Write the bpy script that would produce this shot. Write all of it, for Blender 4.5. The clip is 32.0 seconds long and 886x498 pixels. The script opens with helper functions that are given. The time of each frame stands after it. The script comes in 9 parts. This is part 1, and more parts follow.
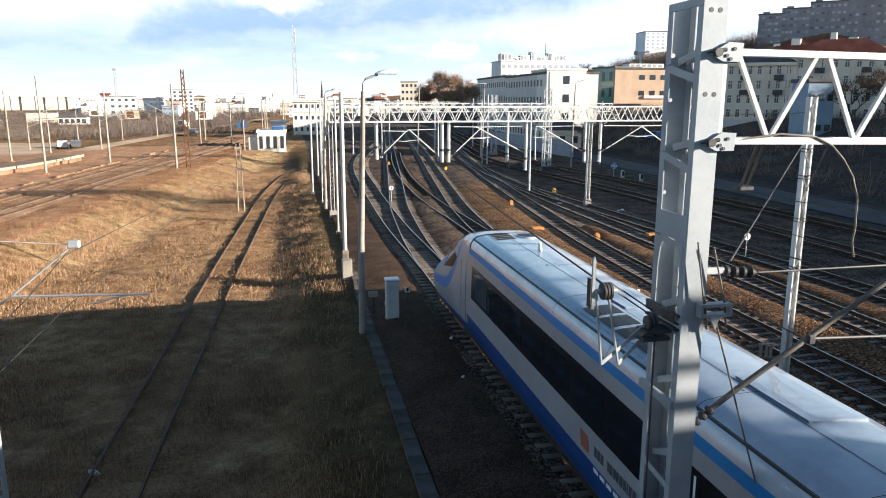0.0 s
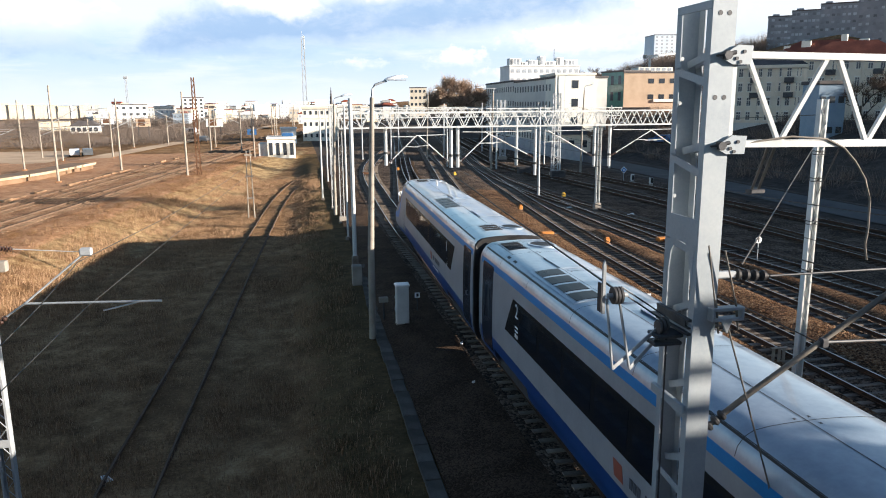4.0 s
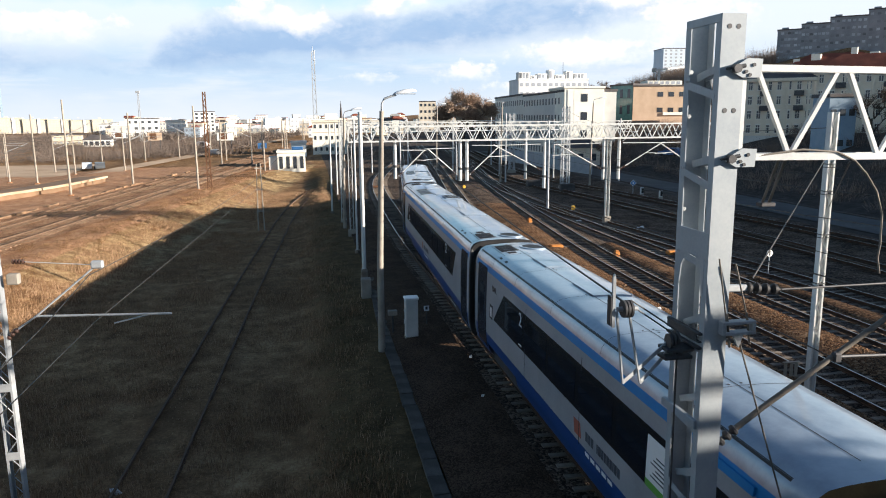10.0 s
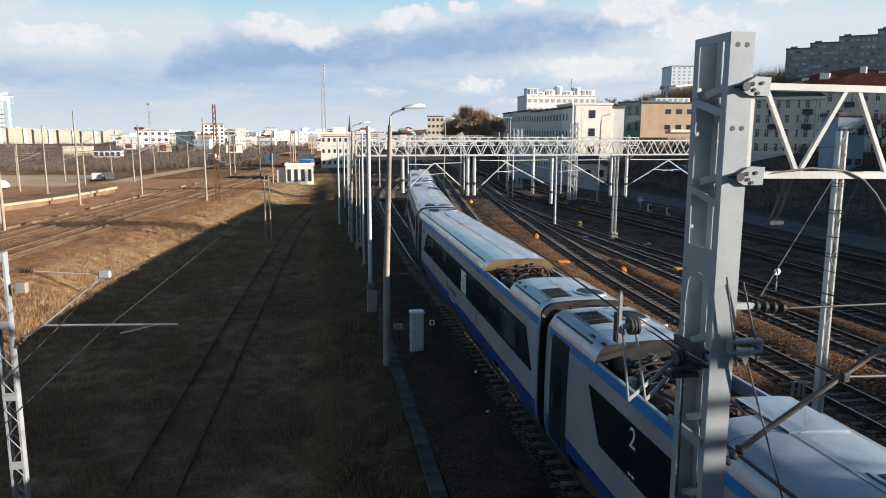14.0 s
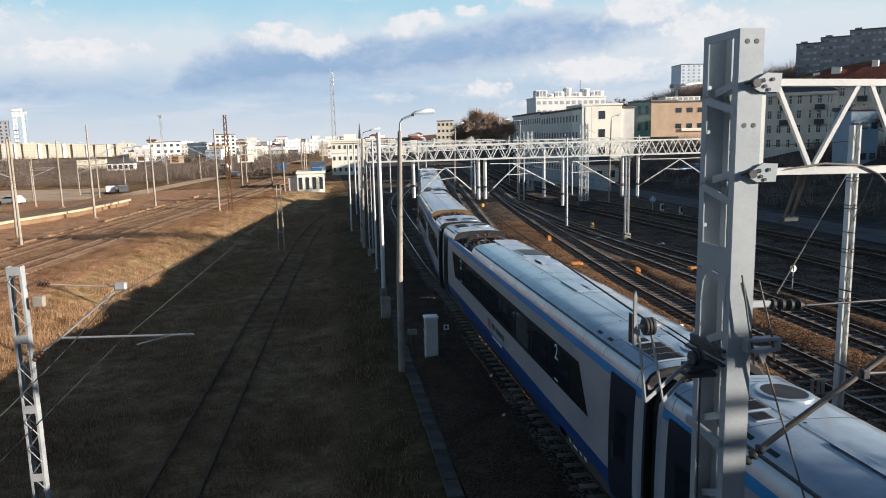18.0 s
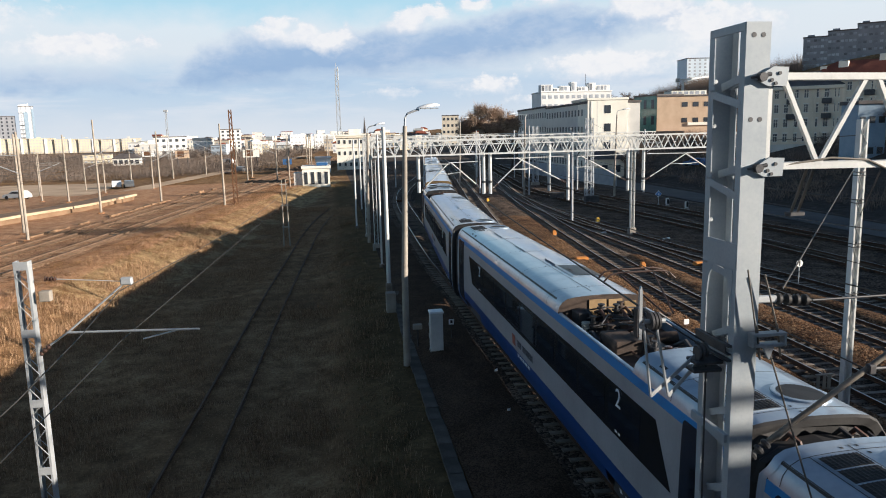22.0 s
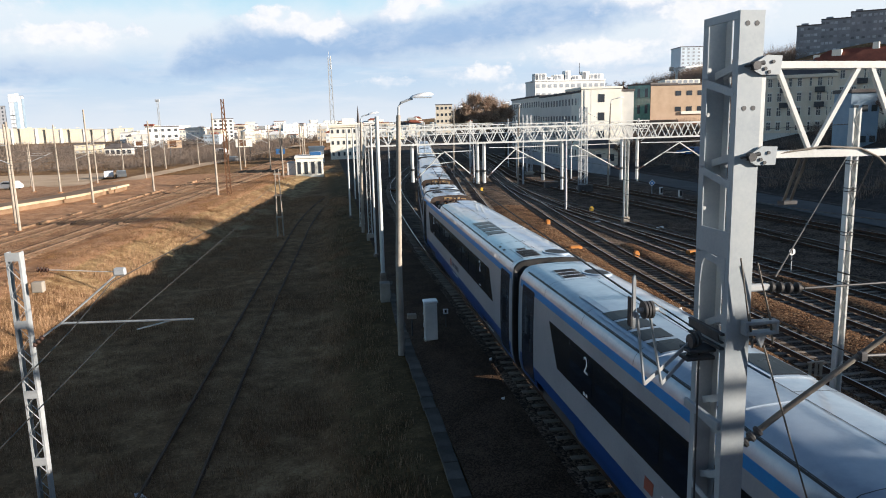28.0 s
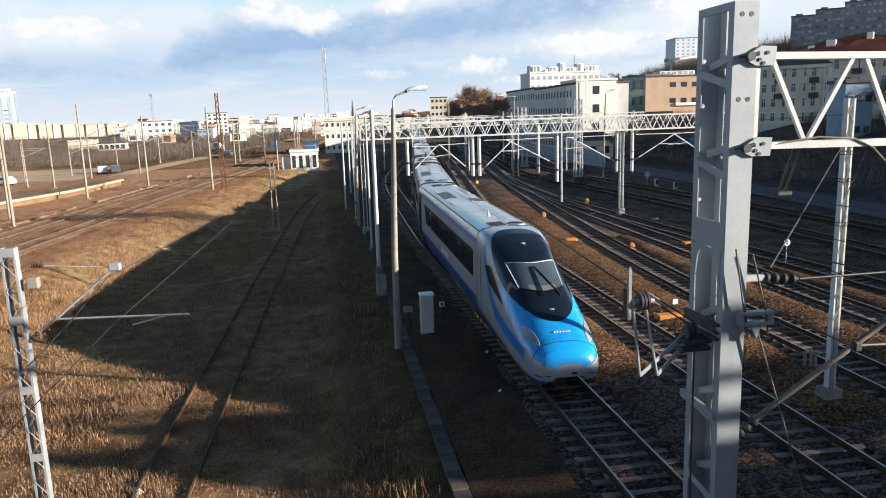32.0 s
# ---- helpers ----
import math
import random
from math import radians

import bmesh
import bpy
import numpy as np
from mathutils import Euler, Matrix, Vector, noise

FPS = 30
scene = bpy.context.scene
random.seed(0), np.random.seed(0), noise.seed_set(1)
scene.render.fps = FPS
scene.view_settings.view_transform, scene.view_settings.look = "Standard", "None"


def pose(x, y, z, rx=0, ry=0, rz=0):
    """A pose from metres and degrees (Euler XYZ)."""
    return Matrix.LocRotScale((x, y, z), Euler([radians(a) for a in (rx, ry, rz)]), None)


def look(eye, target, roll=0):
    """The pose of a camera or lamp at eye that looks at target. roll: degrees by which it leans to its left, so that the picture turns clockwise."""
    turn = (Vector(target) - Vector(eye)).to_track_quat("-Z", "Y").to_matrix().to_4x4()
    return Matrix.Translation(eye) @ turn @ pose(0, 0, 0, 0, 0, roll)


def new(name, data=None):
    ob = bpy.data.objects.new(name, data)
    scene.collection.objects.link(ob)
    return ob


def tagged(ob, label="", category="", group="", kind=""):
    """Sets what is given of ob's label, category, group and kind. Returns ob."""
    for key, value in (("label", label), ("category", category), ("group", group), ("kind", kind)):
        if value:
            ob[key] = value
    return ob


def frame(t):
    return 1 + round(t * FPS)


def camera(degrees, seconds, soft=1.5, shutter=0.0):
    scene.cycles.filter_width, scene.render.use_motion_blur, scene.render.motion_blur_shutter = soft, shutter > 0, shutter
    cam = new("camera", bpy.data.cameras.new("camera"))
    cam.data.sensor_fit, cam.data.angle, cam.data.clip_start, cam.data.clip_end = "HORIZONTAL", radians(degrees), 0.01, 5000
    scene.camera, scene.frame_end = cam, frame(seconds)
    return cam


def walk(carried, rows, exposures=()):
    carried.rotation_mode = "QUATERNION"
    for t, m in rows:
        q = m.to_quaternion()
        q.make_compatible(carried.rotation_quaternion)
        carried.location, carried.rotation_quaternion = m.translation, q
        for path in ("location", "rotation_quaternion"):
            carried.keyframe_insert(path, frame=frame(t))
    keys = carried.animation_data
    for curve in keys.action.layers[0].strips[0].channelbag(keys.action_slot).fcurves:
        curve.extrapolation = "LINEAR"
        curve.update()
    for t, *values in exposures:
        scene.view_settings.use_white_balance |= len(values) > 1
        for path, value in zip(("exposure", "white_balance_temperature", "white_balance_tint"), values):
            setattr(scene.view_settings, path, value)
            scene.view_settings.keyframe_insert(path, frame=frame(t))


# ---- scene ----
# camera: hand held on the bridge parapet, turning only
cam = camera(63.5, 32.0, 1.0)
EYE = (0.0, 0.0, 9.0)
PATH = [
    (0.0, pose(*EYE, 78.10, -0.08, -12.06)),
    (0.5, pose(*EYE, 77.98, 0.02, -11.83)),
    (1.0, pose(*EYE, 77.89, -0.10, -11.81)),
    (1.5, pose(*EYE, 77.66, 0.12, -11.65)),
    (2.0, pose(*EYE, 77.99, 0.41, -11.36)),
    (2.5, pose(*EYE, 78.06, 0.22, -11.33)),
    (3.0, pose(*EYE, 78.37, 0.36, -11.56)),
    (3.5, pose(*EYE, 78.43, 0.23, -11.42)),
    (5.5, pose(*EYE, 78.99, 1.39, -11.07)),
    (6.0, pose(*EYE, 79.14, 0.91, -10.52)),
    (6.5, pose(*EYE, 79.26, 0.57, -10.78)),
    (7.0, pose(*EYE, 79.15, 0.18, -10.68)),
    (7.5, pose(*EYE, 79.07, 0.17, -10.86)),
    (8.0, pose(*EYE, 79.04, 0.30, -10.83)),
    (8.5, pose(*EYE, 79.19, 0.49, -10.82)),
    (9.0, pose(*EYE, 79.49, 0.43, -10.96)),
    (9.5, pose(*EYE, 79.59, 0.59, -10.73)),
    (10.0, pose(*EYE, 79.57, 0.51, -10.64)),
    (10.5, pose(*EYE, 79.64, 0.49, -10.81)),
    (11.0, pose(*EYE, 79.73, 0.39, -10.47)),
    (11.5, pose(*EYE, 79.72, 0.19, -10.11)),
    (12.0, pose(*EYE, 80.05, 0.26, -9.68)),
    (12.5, pose(*EYE, 80.46, 0.60, -9.91)),
    (13.0, pose(*EYE, 81.01, 0.15, -10.06)),
    (13.5, pose(*EYE, 81.60, 0.27, -10.18)),
    (14.0, pose(*EYE, 80.72, -0.10, -10.01)),
    (14.5, pose(*EYE, 80.86, 0.06, -10.26)),
    (16.5, pose(*EYE, 82.39, 0.57, -8.86)),
    (17.0, pose(*EYE, 81.96, 0.77, -9.28)),
    (17.5, pose(*EYE, 81.89, 1.21, -9.00)),
    (18.0, pose(*EYE, 81.09, 1.34, -9.23)),
    (18.5, pose(*EYE, 80.98, 1.37, -8.78)),
    (19.0, pose(*EYE, 82.26, 0.74, -9.45)),
    (19.5, pose(*EYE, 81.82, 0.88, -9.53)),
    (20.0, pose(*EYE, 81.33, 1.26, -8.93)),
    (20.5, pose(*EYE, 81.29, 1.27, -8.60)),
    (21.0, pose(*EYE, 81.06, 1.36, -8.85)),
    (21.5, pose(*EYE, 80.52, 1.36, -8.71)),
    (22.0, pose(*EYE, 80.68, 1.42, -8.83)),
    (22.5, pose(*EYE, 80.55, 1.52, -8.98)),
    (23.0, pose(*EYE, 80.35, 1.43, -8.96)),
    (23.5, pose(*EYE, 80.07, 1.49, -8.70)),
    (24.0, pose(*EYE, 79.98, 1.48, -8.83)),
    (24.5, pose(*EYE, 80.00, 1.48, -8.75)),
    (25.0, pose(*EYE, 79.83, 1.51, -8.82)),
    (25.5, pose(*EYE, 79.94, 1.47, -9.10)),
    (27.5, pose(*EYE, 79.83, 1.51, -9.33)),
    (28.0, pose(*EYE, 79.83, 1.51, -9.33)),
    (28.5, pose(*EYE, 79.95, 1.53, -9.51)),
    (29.0, pose(*EYE, 79.67, 1.63, -9.80)),
    (29.5, pose(*EYE, 79.28, 1.87, -9.65)),
    (30.0, pose(*EYE, 79.39, 1.87, -9.94)),
    (30.5, pose(*EYE, 79.47, 1.81, -9.93)),
    (31.0, pose(*EYE, 79.46, 1.91, -9.85)),
    (31.5, pose(*EYE, 79.49, 1.80, -10.00)),
    (32.0, pose(*EYE, 79.26, 1.83, -9.73)),
]
walk(cam, PATH, exposures=[(0, 1.69, 6330, 11.8), (3, 1.61, 6330, 11.8), (6, 1.48, 6330, 11.8), (10, 1.42, 6330, 11.8), (12, 1.27, 6330, 11.8), (14, 1.09, 6330, 11.8), (17, 1.07, 6330, 11.8), (20, 1.07, 6330, 11.8), (23, 1.19, 6330, 11.8), (25, 1.26, 6330, 11.8), (28, 1.28, 6330, 11.8), (32, 1.29, 6330, 11.8)])

# ---- light: low winter sun from behind and to the right, broken cloud ----
SUN_AZ, SUN_EL = 114.5, 12.75
SKY_LEVEL = 0.41
world = bpy.data.worlds.new("world")
scene.world = world
world.use_nodes = True
wn, wl = world.node_tree.nodes, world.node_tree.links
wn.clear()


def wnode(kind, **values):
    n = wn.new(kind)
    for k, v in values.items():
        n.inputs[k].default_value = v
    return n


def wmath(op, a, b=None, c=None, clamp=False):
    n = wn.new("ShaderNodeMath")
    n.operation, n.use_clamp = op, clamp
    for i, v in enumerate((a, b, c)):
        if v is None:
            continue
        if isinstance(v, (int, float)):
            n.inputs[i].default_value = v
        else:
            wl.new(v, n.inputs[i])
    return n.outputs[0]


def wramp(value, stops):
    n = wn.new("ShaderNodeValToRGB")
    el = n.color_ramp.elements
    while len(el) < len(stops):
        el.new(0.5)
    for e, (p, c) in zip(el, stops):
        e.position, e.color = p, (*c, 1)
    wl.new(value, n.inputs[0])
    return n.outputs[0]


def wmix(fac, a, b):
    n = wn.new("ShaderNodeMix")
    n.data_type = "RGBA"
    for i, v in ((0, fac), (6, a), (7, b)):
        if isinstance(v, (int, float)):
            n.inputs[i].default_value = v
        elif isinstance(v, tuple):
            n.inputs[i].default_value = (*v, 1)
        else:
            wl.new(v, n.inputs[i])
    return n.outputs[2]


sky = wn.new("ShaderNodeTexSky")
sky.sky_type, sky.sun_disc = "NISHITA", False
sky.sun_elevation, sky.sun_rotation = radians(SUN_EL), radians(SUN_AZ)
sky.air_density, sky.dust_density, sky.ozone_density = 1.0, 0.4, 3.0
sky_dim = wn.new("ShaderNodeVectorMath")
sky_dim.operation = "SCALE"
wl.new(sky.outputs[0], sky_dim.inputs[0])
sky_dim.inputs[3].default_value = 0.113

geo = wn.new("ShaderNodeTexCoord")
sep = wn.new("ShaderNodeSeparateXYZ")
wl.new(geo.outputs["Generated"], sep.inputs[0])
up = wmath("MAXIMUM", sep.outputs[2], 0.0)
elev = wmath("MULTIPLY", wmath("ARCSINE", up), 57.2958)
azim = wmath("MULTIPLY", wmath("ARCTAN2", sep.outputs[0], sep.outputs[1]), 57.2958)


def wnoise(scale, detail, rough, stretch=(1, 1, 1), offset=(0, 0, 0), distort=0.0):
    m = wn.new("ShaderNodeMapping")
    m.inputs["Location"].default_value, m.inputs["Scale"].default_value = offset, stretch
    wl.new(geo.outputs["Generated"], m.inputs[0])
    n = wn.new("ShaderNodeTexNoise")
    n.inputs["Scale"].default_value, n.inputs["Detail"].default_value, n.inputs["Roughness"].default_value = scale, detail, rough
    n.inputs["Distortion"].default_value = distort
    wl.new(m.outputs[0], n.inputs["Vector"])
    return n.outputs[0]


# thin bright haze low down, clear blue above it to the west
rag = wmath("MULTIPLY", wmath("SUBTRACT", wnoise(13.0, 9.0, 0.56, (1, 1, 1.5), (0.3, 1.7, 0.0), 0.15), 0.5), 3.2)
fray = wmath("MULTIPLY", wmath("SUBTRACT", wnoise(40.0, 6.0, 0.6, (1, 1, 1.3), (2.3, 0.4, 0.0), 0.1), 0.5), 3.0)
soft_el = wmath("ADD", elev, wmath("MULTIPLY", rag, 0.9))
clear = wramp(wmath("MULTIPLY", soft_el, 1 / 20.0), [(0.0, (0.80, 0.85, 0.89)), (0.10, (0.62, 0.75, 0.87)), (0.19, (0.57, 0.73, 0.88)), (0.29, (0.80, 0.88, 0.93)), (0.39, (0.80, 0.90, 0.95)), (0.48, (0.52, 0.80, 0.93)), (0.62, (0.40, 0.73, 0.91)), (1.0, (0.36, 0.68, 0.90))])
veil = wramp(wmath("MULTIPLY_ADD", azim, 1 / 60.0, 0.5), [(0.62, (0, 0, 0)), (0.95, (0.35, 0.35, 0.35))])
ground_sky = wmix(veil, clear, (0.86, 0.91, 0.94))


def along(points):
    """A height that follows the azimuth through (azimuth, height) points."""
    return wmath("MULTIPLY", wramp(wmath("MULTIPLY_ADD", azim, 1 / 90.0, 0.5), [(0.5 + p[0] / 90.0, (p[1] / 20.0,) * 3) for p in points]), 20.0)


def edge(value, width):
    return wmath("DIVIDE", value, width, clamp=True)


def cloud_bank(top, foot, ragged_top, ragged_foot, soft_top=0.5, soft_foot=0.9):
    up_edge = wmath("ADD", wmath("SUBTRACT", along(top), elev), wmath("ADD", wmath("MULTIPLY", rag, ragged_top), wmath("MULTIPLY", fray, ragged_top * 0.3)))
    low_edge = wmath("ADD", wmath("SUBTRACT", elev, along(foot)), wmath("MULTIPLY", rag, ragged_foot))
    return wmath("MULTIPLY", edge(up_edge, soft_top), edge(low_edge, soft_foot)), up_edge


def heap(az, el, w, h, rough=0.8):
    """A cumulus head: an uneven oval with a hard upper and a soft lower edge."""
    dx = wmath("MULTIPLY", wmath("SUBTRACT", azim, az), 1 / w)
    dy = wmath("MULTIPLY", wmath("SUBTRACT", elev, el), 1 / h)
    far = wmath("SQRT", wmath("ADD", wmath("MULTIPLY", dx, dx), wmath("MULTIPLY", dy, dy)))
    inside = wmath("ADD", wmath("SUBTRACT", 1.0, far), wmath("ADD", wmath("MULTIPLY", rag, rough), wmath("MULTIPLY", fray, rough * 0.6)))
    return wmath("DIVIDE", inside, wmath("MULTIPLY_ADD", wmath("MULTIPLY_ADD", dy, -0.7, 0.45, clamp=True), 0.75, 0.34), clamp=True)


# pale layers low down, then the long grey bank that climbs to the east
streak = wramp(wnoise(5.5, 6.0, 0.6, (1, 1, 8.0), (0.0, 2.0, 0.4)), [(0.46, (0, 0, 0)), (0.66, (0.75, 0.75, 0.75))])
streak_low = wmath("MULTIPLY", streak, wramp(wmath("MULTIPLY", elev, 0.1), [(0.05, (0.2, 0.2, 0.2)), (0.25, (1, 1, 1)), (0.55, (0.6, 0.6, 0.6)), (0.75, (0, 0, 0))]))
tone = wmix(streak_low, ground_sky, (0.88, 0.91, 0.94))
west_mask, west_up = cloud_bank([(-45, 4.9), (-22, 4.9), (-12, 5.0), (-6, 4.6), (10, 4.0), (45, 3.6)], [(-45, 3.0), (-22, 3.1), (-12, 3.4), (10, 3.0), (45, 3.0)], 0.7, 0.7, 0.9, 0.9)
tone = wmix(wmath("MULTIPLY", west_mask, 0.75), tone, (0.46, 0.62, 0.81))
bank_mask, bank_up = cloud_bank([(-45, 4.0), (-13, 4.8), (-9, 7.2), (-3, 7.8), (3, 8.0), (10, 8.8), (16, 9.6), (22, 9.8), (27, 9.4), (31, 7.2), (45, 6.0)], [(-45, 3.0), (-13, 3.0), (-8, 3.2), (3, 3.5), (10, 4.1), (16, 5.0), (22, 5.8), (26, 6.6), (45, 8.0)], 1.2, 1.2, 0.9, 1.7)
bank_base = wramp(wmath("MULTIPLY", bank_up, 1 / 4.5), [(0.0, (0.82, 0.87, 0.92)), (0.16, (0.62, 0.74, 0.87)), (0.38, (0.36, 0.53, 0.76)), (0.75, (0.345, 0.51, 0.74)), (1.0, (0.45, 0.62, 0.81))])
billow = wramp(wnoise(17.0, 8.0, 0.6, (1, 1, 2.2), (1.1, 0.2, 0.7), 0.2), [(0.36, (0, 0, 0)), (0.50, (0.18, 0.18, 0.18)), (0.66, (0.75, 0.75, 0.75))])
bank_tone = wmix(wmath("MULTIPLY", billow, 0.42), bank_base, (0.84, 0.89, 0.94))
tone = wmix(wmath("MULTIPLY", bank_mask, 0.95), tone, bank_tone)
# lit heads on the bank and small heaps below it
heads = None
for az, el, w, h in ((-1.6, 7.5, 3.0, 1.0), (0.3, 7.0, 2.0, 1.1), (-3.0, 8.1, 1.4, 0.8), (3.1, 10.9, 2.9, 1.0), (6.6, 8.4, 2.0, 1.0), (8.6, 8.8, 1.6, 0.8), (11.3, 9.3, 1.8, 0.6), (16.6, 9.9, 2.6, 0.9), (24.3, 8.7, 4.6, 2.0), (30.0, 6.9, 5.0, 2.2), (35.0, 9.6, 3.2, 1.4), (4.4, 3.2, 2.4, 0.7), (12.7, 3.4, 3.2, 0.9), (21.0, 4.6, 5.0, 1.3), (17.5, 2.2, 3.5, 0.8), (-26.0, 8.2, 7.0, 2.2), (-17.0, 6.4, 6.0, 0.9)):
    one = heap(az, el, w, h, 0.95 if el > 4 else 1.1)
    heads = one if heads is None else wmath("MAXIMUM", heads, one)
puff = wnoise(52.0, 7.0, 0.6, (1, 1, 1.4), (0.4, 3.1, 0.2), 0.2)
head_tone = wramp(wmath("MULTIPLY_ADD", heads, 0.25, puff), [(0.50, (0.82, 0.88, 0.94)), (0.64, (0.93, 0.95, 0.97)), (0.78, (1.0, 1.0, 0.99))])
with_heads = wmix(wmath("MULTIPLY", heads, 0.95), tone, head_tone)
haze = wramp(up, [(0.0, (0.7, 0.7, 0.7)), (0.05, (0, 0, 0))])
hazed = wmix(haze, with_heads, (0.80, 0.86, 0.91))
high = wramp(wmath("MULTIPLY", elev, 1 / 90.0), [(0.17, (0, 0, 0)), (0.30, (1, 1, 1))])
whole = wmix(high, hazed, sky_dim.outputs[0])
bg = wnode("ShaderNodeBackground", Strength=SKY_LEVEL)
wl.new(whole, bg.inputs[0])
wout = wn.new("ShaderNodeOutputWorld")
wl.new(bg.outputs[0], wout.inputs[0])

sun = new("sun", bpy.data.lights.new("sun", "SUN"))
sun.data.energy, sun.data.angle, sun.data.color = 5.0, radians(0.6), (1.0, 0.885, 0.73)
SUN_DIR = Vector((math.sin(radians(SUN_AZ)) * math.cos(radians(SUN_EL)), math.cos(radians(SUN_AZ)) * math.cos(radians(SUN_EL)), math.sin(radians(SUN_EL))))
sun.matrix_world = look(SUN_DIR * 100, (0, 0, 0))

# ---- materials ----
MATS = {}


def material(name, colours, rough=0.7, metal=0.0, scale=3.0, fine=40.0, bump=0.2, bump_scale=None, rough_var=0.12, cells=0.0, spec=0.4, per_object=0.0, streak=None, stops=None, coat=0.0):
    """A procedural surface: two scales of noise over a few colours, fine relief, uneven gloss.
    cells: size per metre of a pebble pattern; per_object: lightness spread between pieces; streak: stretch of the noise along an axis."""
    if name in MATS:
        return MATS[name]
    m = bpy.data.materials.new(name)
    MATS[name] = m
    m.use_nodes = True
    nt = m.node_tree
    n, l = nt.nodes, nt.links
    bsdf = n["Principled BSDF"]
    tc = n.new("ShaderNodeTexCoord")
    vec = tc.outputs["Object"]
    if streak:
        mp = n.new("ShaderNodeMapping")
        mp.inputs["Scale"].default_value = streak
        l.new(vec, mp.inputs[0])
        vec = mp.outputs[0]
    big = n.new("ShaderNodeTexNoise")
    big.inputs["Scale"].default_value, big.inputs["Detail"].default_value, big.inputs["Roughness"].default_value = scale, 6, 0.6
    l.new(vec, big.inputs["Vector"])
    small = n.new("ShaderNodeTexNoise")
    small.inputs["Scale"].default_value, small.inputs["Detail"].default_value, small.inputs["Roughness"].default_value = fine, 4, 0.65
    l.new(vec, small.inputs["Vector"])
    value = big.outputs[0]
    height = small.outputs[0]
    mix = n.new("ShaderNodeMath")
    mix.operation = "MULTIPLY_ADD"
    mix.inputs[1].default_value, mix.inputs[2].default_value = 0.35, -0.175
    l.new(small.outputs[0], mix.inputs[0])
    add = n.new("ShaderNodeMath")
    l.new(big.outputs[0], add.inputs[0])
    l.new(mix.outputs[0], add.inputs[1])
    value = add.outputs[0]
    if cells:
        vor = n.new("ShaderNodeTexVoronoi")
        vor.inputs["Scale"].default_value = cells
        l.new(vec, vor.inputs["Vector"])
        sepc = n.new("ShaderNodeSeparateColor")
        l.new(vor.outputs["Color"], sepc.inputs[0])
        m1 = n.new("ShaderNodeMath")
        m1.operation = "MULTIPLY_ADD"
        m1.inputs[1].default_value, m1.inputs[2].default_value = 0.5, -0.25
        l.new(sepc.outputs[0], m1.inputs[0])
        a1 = n.new("ShaderNodeMath")
        l.new(value, a1.inputs[0])
        l.new(m1.outputs[0], a1.inputs[1])
        value = a1.outputs[0]
        inv = n.new("ShaderNodeMath")
        inv.operation = "SUBTRACT"
        inv.inputs[0].default_value = 1.0
        l.new(vor.outputs["Distance"], inv.inputs[1])
        height = inv.outputs[0]
    ramp = n.new("ShaderNodeValToRGB")
    el = ramp.color_ramp.elements
    k = len(colours)
    while len(el) < k:
        el.new(0.5)
    for i, c in enumerate(colours):
        el[i].position = stops[i] if stops else (0.5 if k == 1 else 0.28 + 0.44 * i / (k - 1))
        el[i].color = (*c, 1)
    l.new(value, ramp.inputs[0])
    colour = ramp.outputs[0]
    if per_object:
        info = n.new("ShaderNodeObjectInfo")
        hsv = n.new("ShaderNodeHueSaturation")
        mr = n.new("ShaderNodeMapRange")
        mr.inputs[3].default_value, mr.inputs[4].default_value = 1 - per_object, 1 + per_object
        l.new(info.outputs["Random"], mr.inputs[0])
        l.new(mr.outputs[0], hsv.inputs["Value"])
        l.new(colour, hsv.inputs["Color"])
        colour = hsv.outputs[0]
    l.new(colour, bsdf.inputs["Base Color"])
    rr = n.new("ShaderNodeMapRange")
    rr.inputs[3].default_value, rr.inputs[4].default_value = max(0.02, rough - rough_var), min(1, rough + rough_var)
    l.new(big.outputs[0], rr.inputs[0])
    l.new(rr.outputs[0], bsdf.inputs["Roughness"])
    bsdf.inputs["Metallic"].default_value = metal
    bsdf.inputs["Specular IOR Level"].default_value = spec
    bsdf.inputs["Coat Weight"].default_value = coat
    if bump:
        b = n.new("ShaderNodeBump")
        b.inputs["Strength"].default_value, b.inputs["Distance"].default_value = bump, bump_scale or 0.02
        l.new(height, b.inputs["Height"])
        l.new(b.outputs[0], bsdf.inputs["Normal"])
    return m


def glass_dark(name, tint=(0.01, 0.012, 0.016), rough=0.06):
    if name in MATS:
        return MATS[name]
    m = material(name, [tint, tuple(c * 1.6 for c in tint)], rough, 0.0, 0.8, 20, 0.0, rough_var=0.03, spec=0.5)
    return m


grass = material("dry_grass", [(0.045, 0.037, 0.021), (0.10, 0.071, 0.036), (0.20, 0.135, 0.065), (0.32, 0.225, 0.11)], 0.95, 0, 0.22, 7.0, 0.9, 0.08, 0.03, spec=0.05)
ballast = material("ballast", [(0.024, 0.017, 0.013), (0.056, 0.038, 0.028), (0.105, 0.074, 0.053), (0.18, 0.135, 0.104)], 0.95, 0, 0.55, 25, 1.0, 0.05, 0.03, cells=13.0, spec=0.1)
# west bed: rusty stone made lighter, its sunlight put into the colour
ballast_warm = material("sun_tinted_ballast", [(0.15, 0.075, 0.040), (0.26, 0.135, 0.070), (0.35, 0.195, 0.105), (0.44, 0.275, 0.165)], 0.95, 0, 0.4, 25, 1.0, 0.05, 0.03, cells=10.0, spec=0.1)
rail_dull = material("dull_rail", [(0.075, 0.044, 0.026), (0.115, 0.070, 0.043), (0.16, 0.100, 0.064)], 0.9, 0.0, 2.0, 40, 0.1, 0.003)
